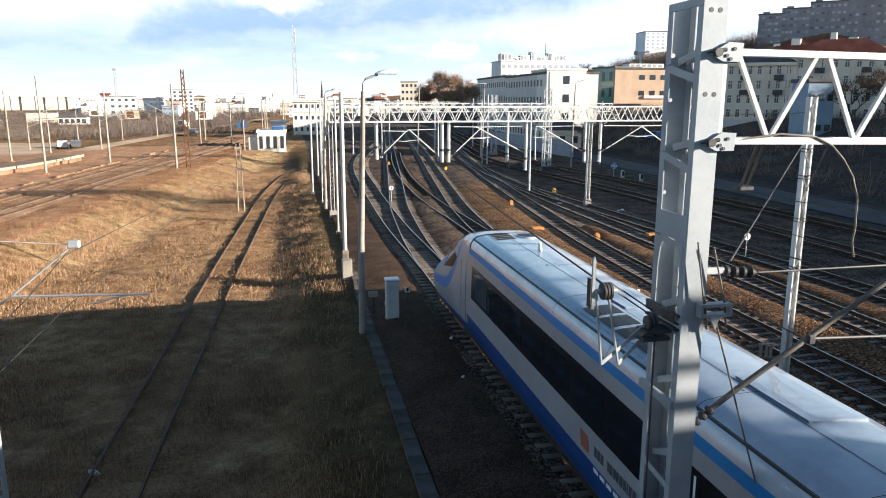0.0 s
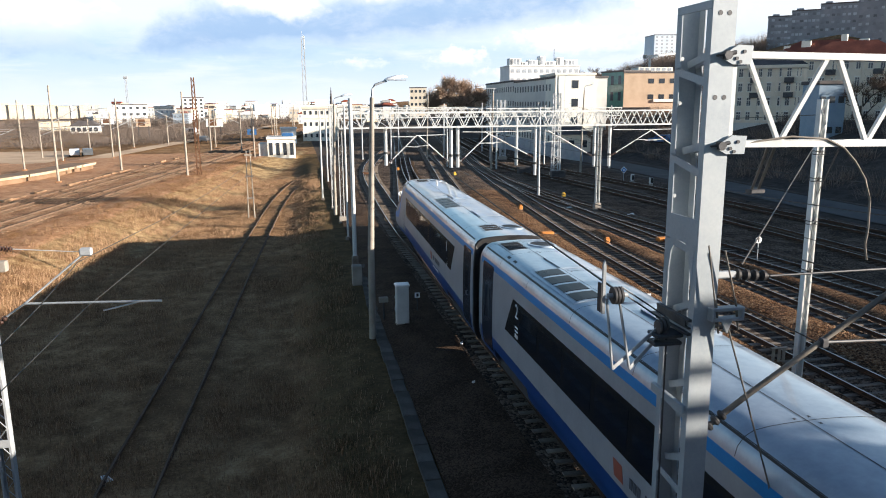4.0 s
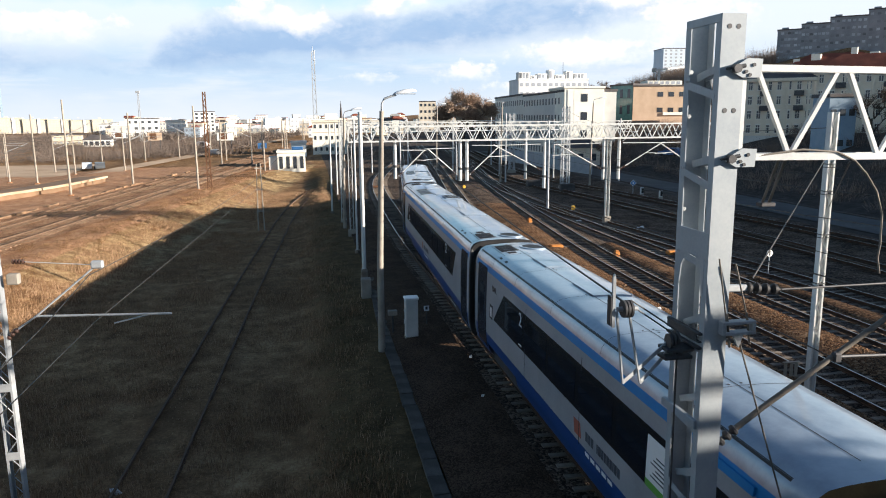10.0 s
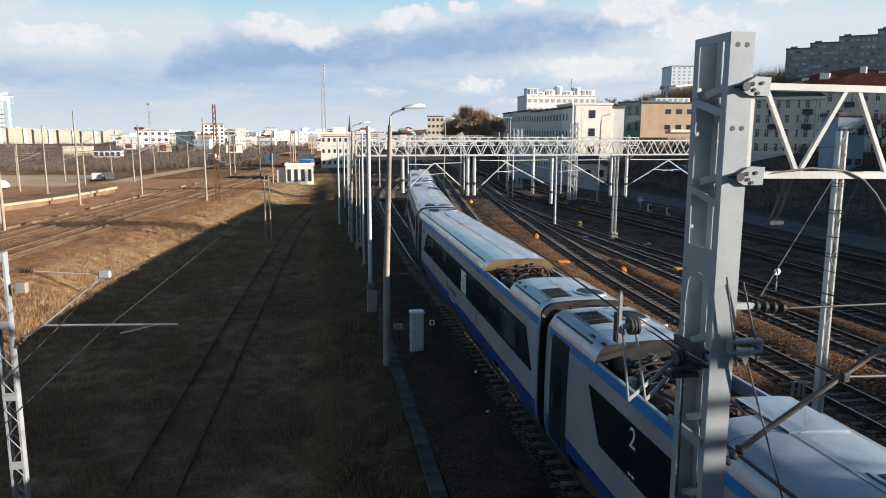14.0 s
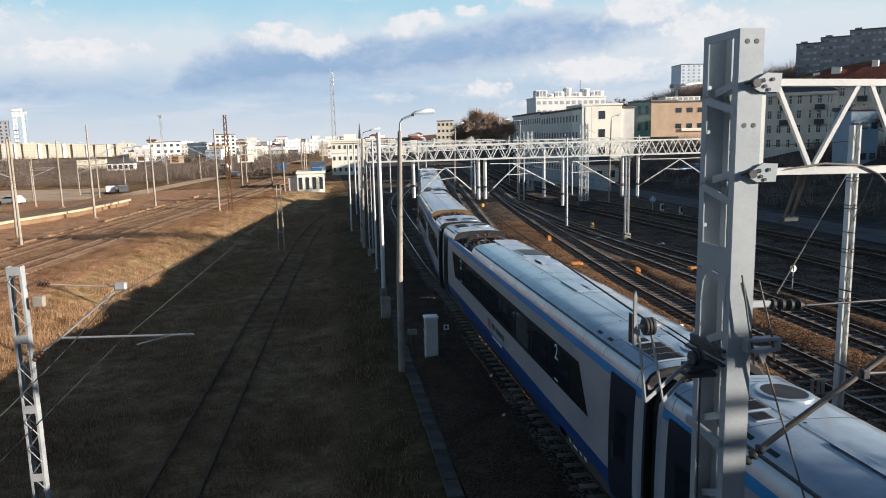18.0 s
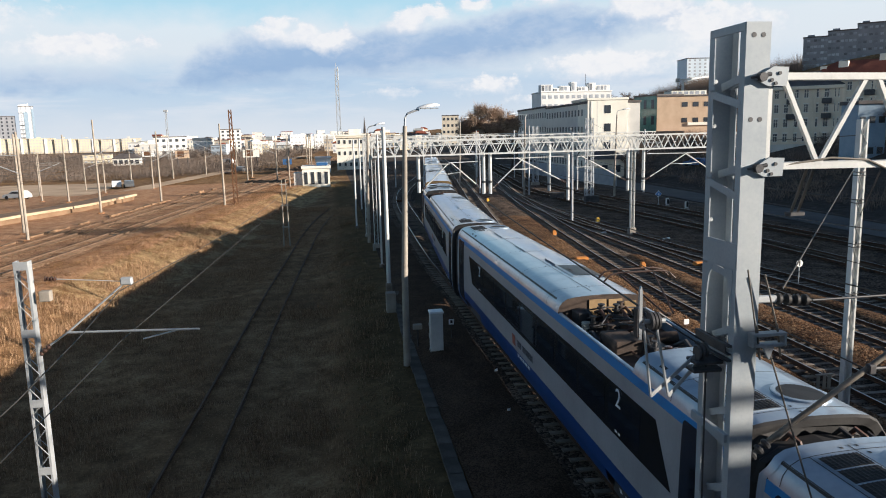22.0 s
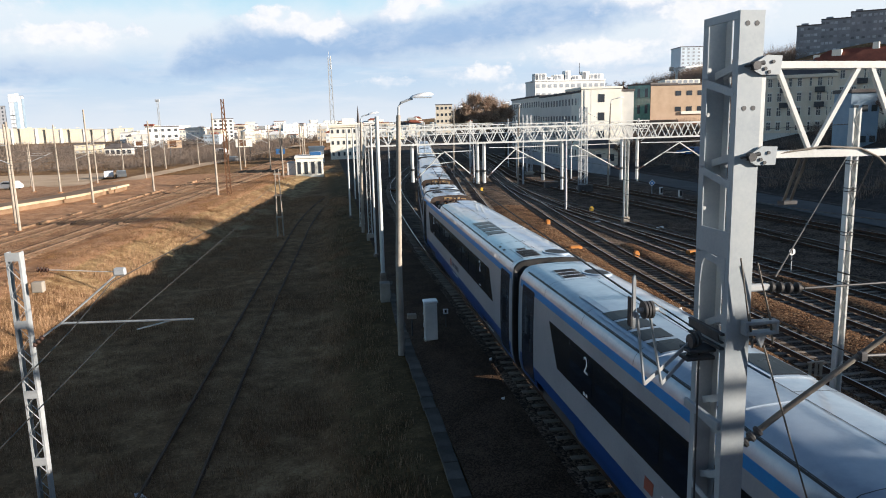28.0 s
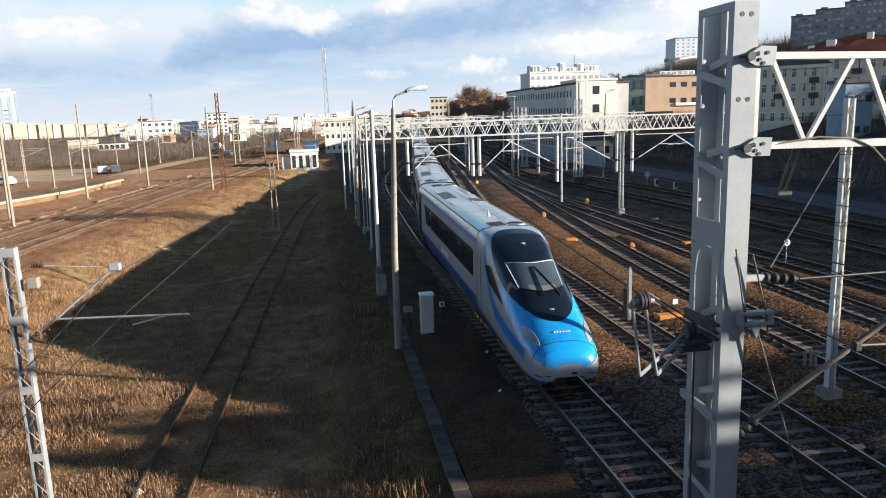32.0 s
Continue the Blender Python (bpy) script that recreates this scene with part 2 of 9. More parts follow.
ballast_rust = material("rusty_ballast", [(0.034, 0.019, 0.011), (0.085, 0.043, 0.021), (0.155, 0.082, 0.040), (0.24, 0.15, 0.088)], 0.95, 0, 0.5, 25, 1.0, 0.05, 0.03, cells=13.0, spec=0.1)
dirt_dark = material("cinder_path", [(0.035, 0.021, 0.013), (0.063, 0.039, 0.025), (0.100, 0.064, 0.042)], 0.95, 0, 0.6, 60, 0.8, 0.03, 0.03, cells=22.0, spec=0.1)
slab_mat = material("weathered_slab", [(0.058, 0.050, 0.043), (0.092, 0.080, 0.069), (0.135, 0.12, 0.105)], 0.92, 0, 1.2, 30, 0.4, 0.01, 0.05, spec=0.15, per_object=0.2)
dirt_brown = material("trackside_soil", [(0.165, 0.080, 0.040), (0.285, 0.145, 0.073), (0.38, 0.21, 0.115)], 0.95, 0, 0.25, 8, 0.7, 0.05, 0.03, spec=0.1)
asphalt = material("asphalt", [(0.075, 0.073, 0.072), (0.105, 0.102, 0.10), (0.135, 0.13, 0.125)], 0.9, 0, 0.3, 60, 0.3, 0.01, 0.05, spec=0.2)
concrete = material("concrete", [(0.20, 0.185, 0.165), (0.32, 0.30, 0.27), (0.40, 0.38, 0.34)], 0.9, 0, 1.2, 30, 0.4, 0.01, 0.05, spec=0.2)
sleeper_mat = material("sleeper_concrete", [(0.11, 0.088, 0.07), (0.195, 0.16, 0.13), (0.28, 0.24, 0.20)], 0.92, 0, 2.0, 40, 0.4, 0.008, 0.05, spec=0.15, per_object=0.25)
sleeper_wood = material("sleeper_timber", [(0.025, 0.018, 0.012), (0.06, 0.04, 0.026), (0.095, 0.066, 0.045)], 0.95, 0, 2.0, 40, 0.5, 0.01, 0.05, spec=0.1, per_object=0.25)
sleeper_stained = material("rust_stained_sleeper", [(0.20, 0.125, 0.078), (0.32, 0.215, 0.14), (0.42, 0.30, 0.21)], 0.92, 0, 2.0, 40, 0.4, 0.008, 0.05, spec=0.15, per_object=0.25)
rail_side = material("rail_rust", [(0.030, 0.016, 0.010), (0.065, 0.034, 0.02), (0.10, 0.055, 0.034)], 0.85, 0.2, 2.0, 50, 0.3, 0.004)
rail_top = material("rail_polished", [(0.30, 0.29, 0.28), (0.42, 0.41, 0.40)], 0.35, 0.9, 3.0, 60, 0.05, 0.002)
galv = material("galvanised_steel", [(0.27, 0.29, 0.31), (0.36, 0.38, 0.40), (0.45, 0.47, 0.48)], 0.55, 0.25, 1.5, 30, 0.08, 0.003, spec=0.4)
paint_grey = material("grey_mast_paint", [(0.25, 0.29, 0.325), (0.31, 0.345, 0.375), (0.37, 0.40, 0.42)], 0.5, 0.0, 1.2, 25, 0.08, 0.004, spec=0.4)
paint_white = material("white_mast_paint", [(0.42, 0.43, 0.425), (0.52, 0.53, 0.52), (0.60, 0.60, 0.585)], 0.55, 0.0, 1.2, 25, 0.08, 0.004, spec=0.35)
rust_steel = material("rusty_steel", [(0.06, 0.028, 0.014), (0.13, 0.06, 0.03), (0.20, 0.11, 0.06)], 0.85, 0.3, 2.0, 40, 0.3, 0.006)
steel_dark = material("dark_steel", [(0.035, 0.036, 0.04), (0.07, 0.07, 0.075), (0.11, 0.11, 0.11)], 0.6, 0.5, 2.5, 40, 0.2, 0.004)
wire_mat = material("copper_wire", [(0.05, 0.045, 0.04), (0.09, 0.08, 0.07)], 0.6, 0.6, 3, 30, 0.0)
porcelain = material("brown_porcelain", [(0.04, 0.022, 0.016), (0.075, 0.04, 0.03)], 0.25, 0, 3, 30, 0.0, spec=0.5)
pole_conc = material("pole_concrete", [(0.19, 0.17, 0.145), (0.28, 0.25, 0.215), (0.36, 0.325, 0.28)], 0.9, 0, 1.0, 30, 0.3, 0.006, spec=0.2)
lamp_white = material("lamp_cover", [(0.70, 0.71, 0.72), (0.82, 0.83, 0.84)], 0.35, 0, 2, 20, 0.0, spec=0.5)
# train
t_silver = material("car_silver_paint", [(0.27, 0.285, 0.315), (0.33, 0.345, 0.375), (0.38, 0.395, 0.425)], 0.42, 0.2, 0.7, 12, 0.03, 0.003, spec=0.45, coat=0.15)
t_roof = material("car_roof_paint", [(0.21, 0.27, 0.35), (0.30, 0.37, 0.46), (0.38, 0.45, 0.53)], 0.38, 0.15, 0.6, 5, 0.05, 0.004, spec=0.5, coat=0.8)
t_blue = material("car_blue_paint", [(0.006, 0.15, 0.40), (0.009, 0.185, 0.47), (0.012, 0.21, 0.52)], 0.5, 0.0, 0.8, 15, 0.02, 0.002, spec=0.3, coat=0.0)
t_bright = material("nose_blue_paint", [(0.008, 0.27, 0.68), (0.011, 0.32, 0.76), (0.015, 0.35, 0.80)], 0.28, 0.0, 0.8, 15, 0.02, 0.002, spec=0.5, coat=0.5)
t_dark_blue = material("skirt_blue_paint", [(0.005, 0.036, 0.15), (0.007, 0.05, 0.19), (0.012, 0.062, 0.215)], 0.42, 0.0, 0.8, 15, 0.04, 0.003, spec=0.4)
t_band = material("window_band_glass", [(0.009, 0.010, 0.012), (0.014, 0.015, 0.018), (0.019, 0.021, 0.025)], 0.22, 0.0, 0.8, 10, 0.0, spec=0.3)
panto_brown = material("pantograph_brown_paint", [(0.035, 0.020, 0.016), (0.06, 0.034, 0.027), (0.09, 0.055, 0.042)], 0.6, 0.1, 4, 30, 0.05, 0.003)
porcelain_pale = material("pale_porcelain", [(0.40, 0.38, 0.34), (0.52, 0.50, 0.45)], 0.35, 0, 4, 30, 0.0)
emblem_red = material("faded_red_emblem", [(0.26, 0.07, 0.045), (0.34, 0.10, 0.065)], 0.5, 0, 3, 30, 0.0)
t_letter = material("dark_grey_lettering", [(0.05, 0.06, 0.08), (0.08, 0.09, 0.11)], 0.5, 0, 3, 30, 0.0)
leaf_green = material("green_print", [(0.10, 0.30, 0.05), (0.14, 0.38, 0.07)], 0.5, 0, 3, 30, 0.0)
t_black = material("black_trim", [(0.008, 0.008, 0.009), (0.018, 0.018, 0.02), (0.03, 0.03, 0.03)], 0.6, 0, 2, 30, 0.1, 0.004)
t_screen = glass_dark("windscreen_glass", (0.006, 0.009, 0.016), 0.05)
t_hose = material("brown_rubber_hose", [(0.05, 0.028, 0.022), (0.085, 0.045, 0.035), (0.12, 0.07, 0.055)], 0.6, 0, 3, 30, 0.1, 0.004)
t_white = material("white_marking", [(0.72, 0.72, 0.72), (0.8, 0.8, 0.8)], 0.5, 0, 3, 30, 0.0)
# the well's tan at about half brightness, shade put into the colour
t_shaded_tan = material("well_wall_shaded_tan", [(0.10, 0.062, 0.026), (0.16, 0.105, 0.045), (0.21, 0.145, 0.066)], 0.8, 0, 1.5, 20, 0.1, 0.004)
# tan of the well's end wall where the sun strikes it
t_tan = material("well_lit_tan", [(0.20, 0.13, 0.06), (0.30, 0.20, 0.10), (0.37, 0.26, 0.14)], 0.7, 0, 1.5, 20, 0.1, 0.004)
t_rust = material("well_floor_brown", [(0.026, 0.019, 0.016), (0.058, 0.040, 0.031), (0.105, 0.074, 0.057)], 0.85, 0, 2, 30, 0.3, 0.01)
orange_paint = material("orange_marker_paint", [(0.40, 0.15, 0.03), (0.55, 0.22, 0.045)], 0.6, 0, 3, 30, 0.1)
yellow_paint = material("yellow_paint", [(0.60, 0.36, 0.04), (0.74, 0.46, 0.06)], 0.6, 0, 3, 30, 0.1)

# ---- mesh building ----
class Shape:
    """Collects boxes, tubes, lofts and plates for one mesh."""

    def __init__(self):
        self.v, self.f = [], []

    def add(self, verts, faces):
        k = len(self.v)
        self.v += [tuple(p) for p in verts]
        self.f += [tuple(i + k for i in f) for f in faces]
        return self

    def box(self, x0, x1, y0, y1, z0, z1, b=0.0, m=None):
        if b <= 0:
            vs = [(x, y, z) for z in (z0, z1) for y in (y0, y1) for x in (x0, x1)]
            fs = [(0, 2, 3, 1), (4, 5, 7, 6), (0, 1, 5, 4), (1, 3, 7, 5), (3, 2, 6, 7), (2, 0, 4, 6)]
        else:
            vs, fs = [], []
            rings = [(z0, b), (z0 + b, 0), (z1 - b, 0), (z1, b)]
            for z, i in rings:
                o = [(x0 + i, y0 + i + (b - i)), (x0 + i + (b - i), y0 + i), (x1 - i - (b - i), y0 + i), (x1 - i, y0 + i + (b - i)),
                     (x1 - i, y1 - i - (b - i)), (x1 - i - (b - i), y1 - i), (x0 + i + (b - i), y1 - i), (x0 + i, y1 - i - (b - i))]
                vs += [(px, py, z) for px, py in o]
            for r in range(3):
                for i in range(8):
                    j = (i + 1) % 8
                    fs.append((r * 8 + i, r * 8 + j, r * 8 + 8 + j, r * 8 + 8 + i))
            fs += [tuple(range(7, -1, -1)), tuple(range(24, 32))]
        if m is not None:
            vs = [m @ Vector(p) for p in vs]
        return self.add(vs, fs)

    def beam(self, a, b, w, h=None, up=(0, 0, 1)):
        """A rectangular bar from a to b."""
        h = w if h is None else h
        a, b = Vector(a), Vector(b)
        d = (b - a).normalized()
        u = Vector(up)
        if abs(d.dot(u)) > 0.98:
            u = Vector((0, 1, 0))
        s = d.cross(u).normalized()
        u = s.cross(d)
        vs = [p + s * (i * w / 2) + u * (j * h / 2) for p in (a, b) for i, j in ((-1, -1), (1, -1), (1, 1), (-1, 1))]
        return self.add(vs, [(3, 2, 1, 0), (4, 5, 6, 7), (0, 1, 5, 4), (1, 2, 6, 5), (2, 3, 7, 6), (3, 0, 4, 7)])

    def tube(self, pts, r, n=8, cap=True):
        """A round tube along a line of points; r is one radius or one for each point."""
        pts = [Vector(p) for p in pts]
        rr = r if isinstance(r, (list, tuple)) else [r] * len(pts)
        vs, fs = [], []
        for i, p in enumerate(pts):
            d = (pts[min(i + 1, len(pts) - 1)] - pts[max(i - 1, 0)]).normalized()
            u = Vector((0, 0, 1)) if abs(d.z) < 0.95 else Vector((0, 1, 0))
            s = d.cross(u).normalized()
            u = s.cross(d)
            vs += [p + (s * math.cos(2 * math.pi * k / n) + u * math.sin(2 * math.pi * k / n)) * rr[i] for k in range(n)]
        for i in range(len(pts) - 1):
            for k in range(n):
                j = (k + 1) % n
                fs.append((i * n + k, i * n + j, i * n + n + j, i * n + n + k))
        if cap:
            fs += [tuple(range(n - 1, -1, -1)), tuple(range((len(pts) - 1) * n, len(pts) * n))]
        return self.add(vs, fs)

    def loft(self, rings, closed=False, cap=False):
        """Skins rings of equal point count."""
        n = len(rings[0])
        vs = [p for r in rings for p in r]
        fs = []
        for i in range(len(rings) - 1):
            for k in range(n if closed else n - 1):
                j = (k + 1) % n
                fs.append((i * n + k, i * n + j, i * n + n + j, i * n + n + k))
        if cap:
            fs += [tuple(range(n - 1, -1, -1)), tuple(range((len(rings) - 1) * n, len(rings) * n))]
        return self.add(vs, fs)

    def prism(self, outline, axis, lo, hi):
        """A flat outline given in the two other axes, drawn out along axis 0, 1 or 2."""
        def at(p, t):
            q = list(p)
            q.insert(axis, t)
            return tuple(q)
        n = len(outline)
        vs = [at(p, lo) for p in outline] + [at(p, hi) for p in outline]
        return self.add(vs, [tuple(range(n - 1, -1, -1)), tuple(range(n, 2 * n))] + [(i, (i + 1) % n, n + (i + 1) % n, n + i) for i in range(n)])

    def ball(self, c, r, n=10, m=6, squash=1.0):
        rings = []
        for i in range(m + 1):
            a = math.pi * i / m - math.pi / 2
            rings.append([(c[0] + r * math.cos(a) * math.cos(2 * math.pi * k / n), c[1] + r * math.cos(a) * math.sin(2 * math.pi * k / n), c[2] + r * squash * math.sin(a)) for k in range(n)])
        return self.loft(rings, closed=True)

    def mesh(self, name, mat, smooth=False, fix=True):
        me = bpy.data.meshes.new(name)
        me.from_pydata(self.v, [], self.f)
        if fix:
            bm = bmesh.new()
            bm.from_mesh(me)
            bmesh.ops.recalc_face_normals(bm, faces=bm.faces)
            bm.to_mesh(me)
            bm.free()
        if mat:
            me.materials.append(mat)
        if smooth:
            me.polygons.foreach_set("use_smooth", [True] * len(me.polygons))
            me.set_sharp_from_angle(angle=radians(38))
        me.update()
        return me


def part(name, shape, mat, parent=None, label="", smooth=False, m=None, fix=True):
    """One mesh object, under its thing where a parent is given."""
    data = shape if isinstance(shape, bpy.types.Mesh) else shape.mesh(name, mat, smooth, fix)
    ob = new(name, data)
    if parent is not None:
        ob.parent = parent
    if m is not None:
        ob.matrix_local = m
    if label:
        ob["label"] = label
    return ob


def thing(name, label, category, group="", kind="", m=None):
    ob = new(name)
    ob.empty_display_size = 0.2
    if m is not None:
        ob.matrix_world = m
    return tagged(ob, label, category, group, kind)


def smooth01(a, b, t):
    t = min(1.0, max(0.0, (t - a) / (b - a)))
    return t * t * (3 - 2 * t)


def through_points(rows, step=None):
    """Catmull-Rom through (x, y) rows, ordered by y: returns x at y."""
    ys = [r[1] for r in rows]
    xs = [r[0] for r in rows]

    def f(y):
        if y <= ys[0]:
            return xs[0]
        if y >= ys[-1]:
            s = (xs[-1] - xs[-2]) / (ys[-1] - ys[-2])
            return xs[-1] + s * (y - ys[-1])
        i = max(k for k in range(len(ys) - 1) if ys[k] <= y)
        h = ys[i + 1] - ys[i]
        t = (y - ys[i]) / h
        def slope(k):
            if k == 0:
                return (xs[1] - xs[0]) / (ys[1] - ys[0])
            if k == len(ys) - 1:
                return (xs[-1] - xs[-2]) / (ys[-1] - ys[-2])
            return (xs[k + 1] - xs[k - 1]) / (ys[k + 1] - ys[k - 1])
        m0, m1 = slope(i) * h, slope(i + 1) * h
        return (2 * t**3 - 3 * t**2 + 1) * xs[i] + (t**3 - 2 * t**2 + t) * m0 + (-2 * t**3 + 3 * t**2) * xs[i + 1] + (t**3 - t**2) * m1
    return f

# ---- ground: one sheet to the horizon ----
def crest_x(y):
    return -24.4 + 0.131 * y


def right_rise(x, y):
    """The town's slope beyond the yard; beside the bridge an unseen ridge is added to shade the yard."""
    near = smooth01(0, 16, x - 1.02 * y)
    edge = 50
    low = 6.5 * smooth01(edge, edge + 24, x) * (1 - smooth01(230, 330, y) * 0.6)
    # out of view, raised only to cast shade across the yard
    ridge = 8.0 * smooth01(edge + 14, edge + 34, x) * near
    hill = 31 * smooth01(95, 225, x - 0.10 * max(0, y - 250)) * smooth01(200, 262, y)
    return low + ridge + hill


def ground_z(x, y):
    c = crest_x(y)
    fade = 1 - smooth01(118, 145, y)
    left = 0.32 + (-1.17 - 0.32) * smooth01(c, c + 6.5, x)
    z = left + (-0.5 - left) * smooth01(-1.2, 2.4, x)
    z = z + (-0.24 - z) * smooth01(3.2, 4.6, x)
    z = -0.24 + (z + 0.24) * fade
    if x > 44:
        z += right_rise(x, y)
    if x < -34:
        z -= 0.6 * smooth01(-36, -44, x)
    return z


def axis_steps(spans):
    out = []
    for a, b, s in spans:
        k = max(1, round((b - a) / s))
        out += [a + (b - a) * i / k for i in range(k)]
    return out + [spans[-1][1]]


def sid_x(y):
    """The middle of the old siding in the grass."""
    return -4.55 + 0.036 * (y - 28) if y < 74 else -2.9 + 0.133 * (y - 74)


gx = axis_steps([(-3000, -300, 450), (-300, -60, 30), (-60, -30, 3), (-30, 8, 0.5), (8, 44, 4), (44, 120, 2.5), (120, 300, 15), (300, 3000, 450)])
gy = axis_steps([(-400, -40, 60), (-40, 8, 4), (8, 70, 0.6), (70, 150, 1.5), (150, 420, 15), (420, 4000, 500)])
g = Shape()
for y in gy:
    for x in gx:
        near = 0 if (x < -60 or x > 60 or y > 160) else 1
        if abs(x - sid_x(y)) < 1.4:
            near *= 0.25
        bumps = near * (noise.noise((x * 0.5, y * 0.5, 0)) * 0.10 + noise.noise((x * 1.7, y * 1.7, 3)) * 0.05) * (1 if x < 2.4 else 0.0)
        bed = 0.05 * (1 - smooth01(1.0, 1.8, abs(x - sid_x(y)))) if 0 < y < 112 else 0.0
        g.v.append((x, y, ground_z(x, y) + bumps + bed))
nx = len(gx)
for j in range(len(gy) - 1):
    for i in range(nx - 1):
        g.f.append((j * nx + i, j * nx + i + 1, (j + 1) * nx + i + 1, (j + 1) * nx + i))
ground_mesh = g.mesh("ground", None, True, False)


def field_material():
    """Grass, soil and brush mixed by the broad zones of the land, ragged where they meet; the bank's grass carries
    sunlight in its colour.
    """
    m = bpy.data.materials.new("field_ground")
    m.use_nodes = True
    n, l = m.node_tree.nodes, m.node_tree.links
    bsdf = n["Principled BSDF"]
    tc = n.new("ShaderNodeTexCoord")
    att = n.new("ShaderNodeAttribute")
    att.attribute_name = "zone"
    sp = n.new("ShaderNodeSeparateColor")
    l.new(att.outputs["Color"], sp.inputs[0])

    def tex(scale, detail, rough=0.6):
        t = n.new("ShaderNodeTexNoise")
        t.inputs["Scale"].default_value, t.inputs["Detail"].default_value, t.inputs["Roughness"].default_value = scale, detail, rough
        l.new(tc.outputs["Object"], t.inputs["Vector"])
        return t.outputs[0]

    def ramp(v, stops):
        q = n.new("ShaderNodeValToRGB")
        e = q.color_ramp.elements
        while len(e) < len(stops):
            e.new(0.5)
        for k, (p_, c) in zip(e, stops):
            k.position, k.color = p_, (*c, 1)
        l.new(v, q.inputs[0])
        return q.outputs[0]

    def arith(op, a_, b_):
        q = n.new("ShaderNodeMath")
        q.operation = op
        for i, v in enumerate((a_, b_)):
            if isinstance(v, (int, float)):
                q.inputs[i].default_value = v
            else:
                l.new(v, q.inputs[i])
        return q.outputs[0]

    def mix(f_, a_, b_):
        q = n.new("ShaderNodeMix")
        q.data_type = "RGBA"
        for i, v in ((0, f_), (6, a_), (7, b_)):
            l.new(v, q.inputs[i])
        return q.outputs[2]
    broad, mid, fine = tex(0.16, 5), tex(1.1, 5), tex(9.0, 5, 0.7)
    v = arith("ADD", arith("MULTIPLY", mid, 0.55), arith("MULTIPLY", fine, 0.45))
    dry = ramp(v, [(0.34, (0.086, 0.051, 0.027)), (0.45, (0.194, 0.112, 0.056)), (0.55, (0.326, 0.198, 0.102)), (0.66, (0.459, 0.310, 0.167))])
    worn = ramp(v, [(0.36, (0.095, 0.056, 0.029)), (0.52, (0.200, 0.115, 0.058)), (0.66, (0.326, 0.197, 0.101))])
    # bank: the dry grass made lighter, sunlight put into the ramp
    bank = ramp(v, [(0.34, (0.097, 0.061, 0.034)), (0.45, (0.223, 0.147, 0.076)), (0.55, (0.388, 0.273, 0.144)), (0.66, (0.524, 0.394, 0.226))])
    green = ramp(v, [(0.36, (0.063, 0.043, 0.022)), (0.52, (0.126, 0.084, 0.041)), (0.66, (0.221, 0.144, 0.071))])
    soil = ramp(v, [(0.36, (0.265, 0.141, 0.079)), (0.52, (0.412, 0.233, 0.134)), (0.66, (0.529, 0.337, 0.209))])
    dark = ramp(v, [(0.36, (0.045, 0.038, 0.033)), (0.52, (0.085, 0.071, 0.062)), (0.66, (0.13, 0.11, 0.095))])

    def mask(ch):
        d = arith("ADD", ch, arith("MULTIPLY", arith("SUBTRACT", mid, 0.5), 0.9))
        return ramp(d, [(0.38, (0, 0, 0)), (0.62, (1, 1, 1))])
    c = mix(ramp(broad, [(0.44, (0, 0, 0)), (0.60, (1, 1, 1))]), dry, worn)
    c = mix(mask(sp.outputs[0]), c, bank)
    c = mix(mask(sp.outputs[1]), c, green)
    c = mix(mask(sp.outputs[2]), c, soil)
    c = mix(mask(att.outputs["Alpha"]), c, dark)
    l.new(c, bsdf.inputs["Base Color"])
    bsdf.inputs["Roughness"].default_value = 0.96
    bsdf.inputs["Specular IOR Level"].default_value = 0.05
    bu = n.new("ShaderNodeBump")
    bu.inputs["Strength"].default_value, bu.inputs["Distance"].default_value = 0.9, 0.12
    l.new(v, bu.inputs["Height"])
    l.new(bu.outputs[0], bsdf.inputs["Normal"])
    return m


ground_mesh.materials.append(field_material())
zones = []
for x, y, _ in g.v:
    c = crest_x(y)
    here = 1 if -60 < y < 150 else 0
    # lit masks the bank grass that gets the sun-lightened ramp
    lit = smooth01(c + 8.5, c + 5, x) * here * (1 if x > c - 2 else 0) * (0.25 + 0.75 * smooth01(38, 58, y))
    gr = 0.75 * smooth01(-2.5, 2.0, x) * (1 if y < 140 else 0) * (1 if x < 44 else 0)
    so = (1 - smooth01(c - 0.2, c + 2.6, x)) * here * smooth01(-60, -45, x)
    dk = smooth01(3.0, 3.8, x) * (1 if y < 420 else 0) * (1 - smooth01(44, 50, x))
    if x > 44:
        dk = max(dk, 0.75 * (1 - smooth01(60, 140, x)))
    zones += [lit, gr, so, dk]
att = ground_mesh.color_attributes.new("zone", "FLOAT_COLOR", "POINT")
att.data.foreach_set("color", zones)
ground_mesh.update()
ground = tagged(new("ground", ground_mesh), "dry winter grass and bare soil beside the tracks", "ground", kind="structure")

# the yard's bed of stones, lying on the sheet
def sheet(name, left, right, y0, y1, z, mat, label, step=4.0, cuts=6, kind="structure", category="ground", thick=0.0):
    s = Shape()
    k = max(1, round((y1 - y0) / step))
    for i in range(k + 1):
        y = y0 + (y1 - y0) * i / k
        a, b = left(y), right(y)
        for q in range(cuts + 1):
            x = a + (b - a) * q / cuts
            s.v.append((x, y, z(x, y) if callable(z) else z))
    n = cuts + 1
    for i in range(k):
        for q in range(cuts):
            s.f.append((i * n + q, i * n + q + 1, i * n + n + q + 1, i * n + n + q))
    return tagged(part(name, s, mat, None, "", True, None, False), label, category, kind=kind)


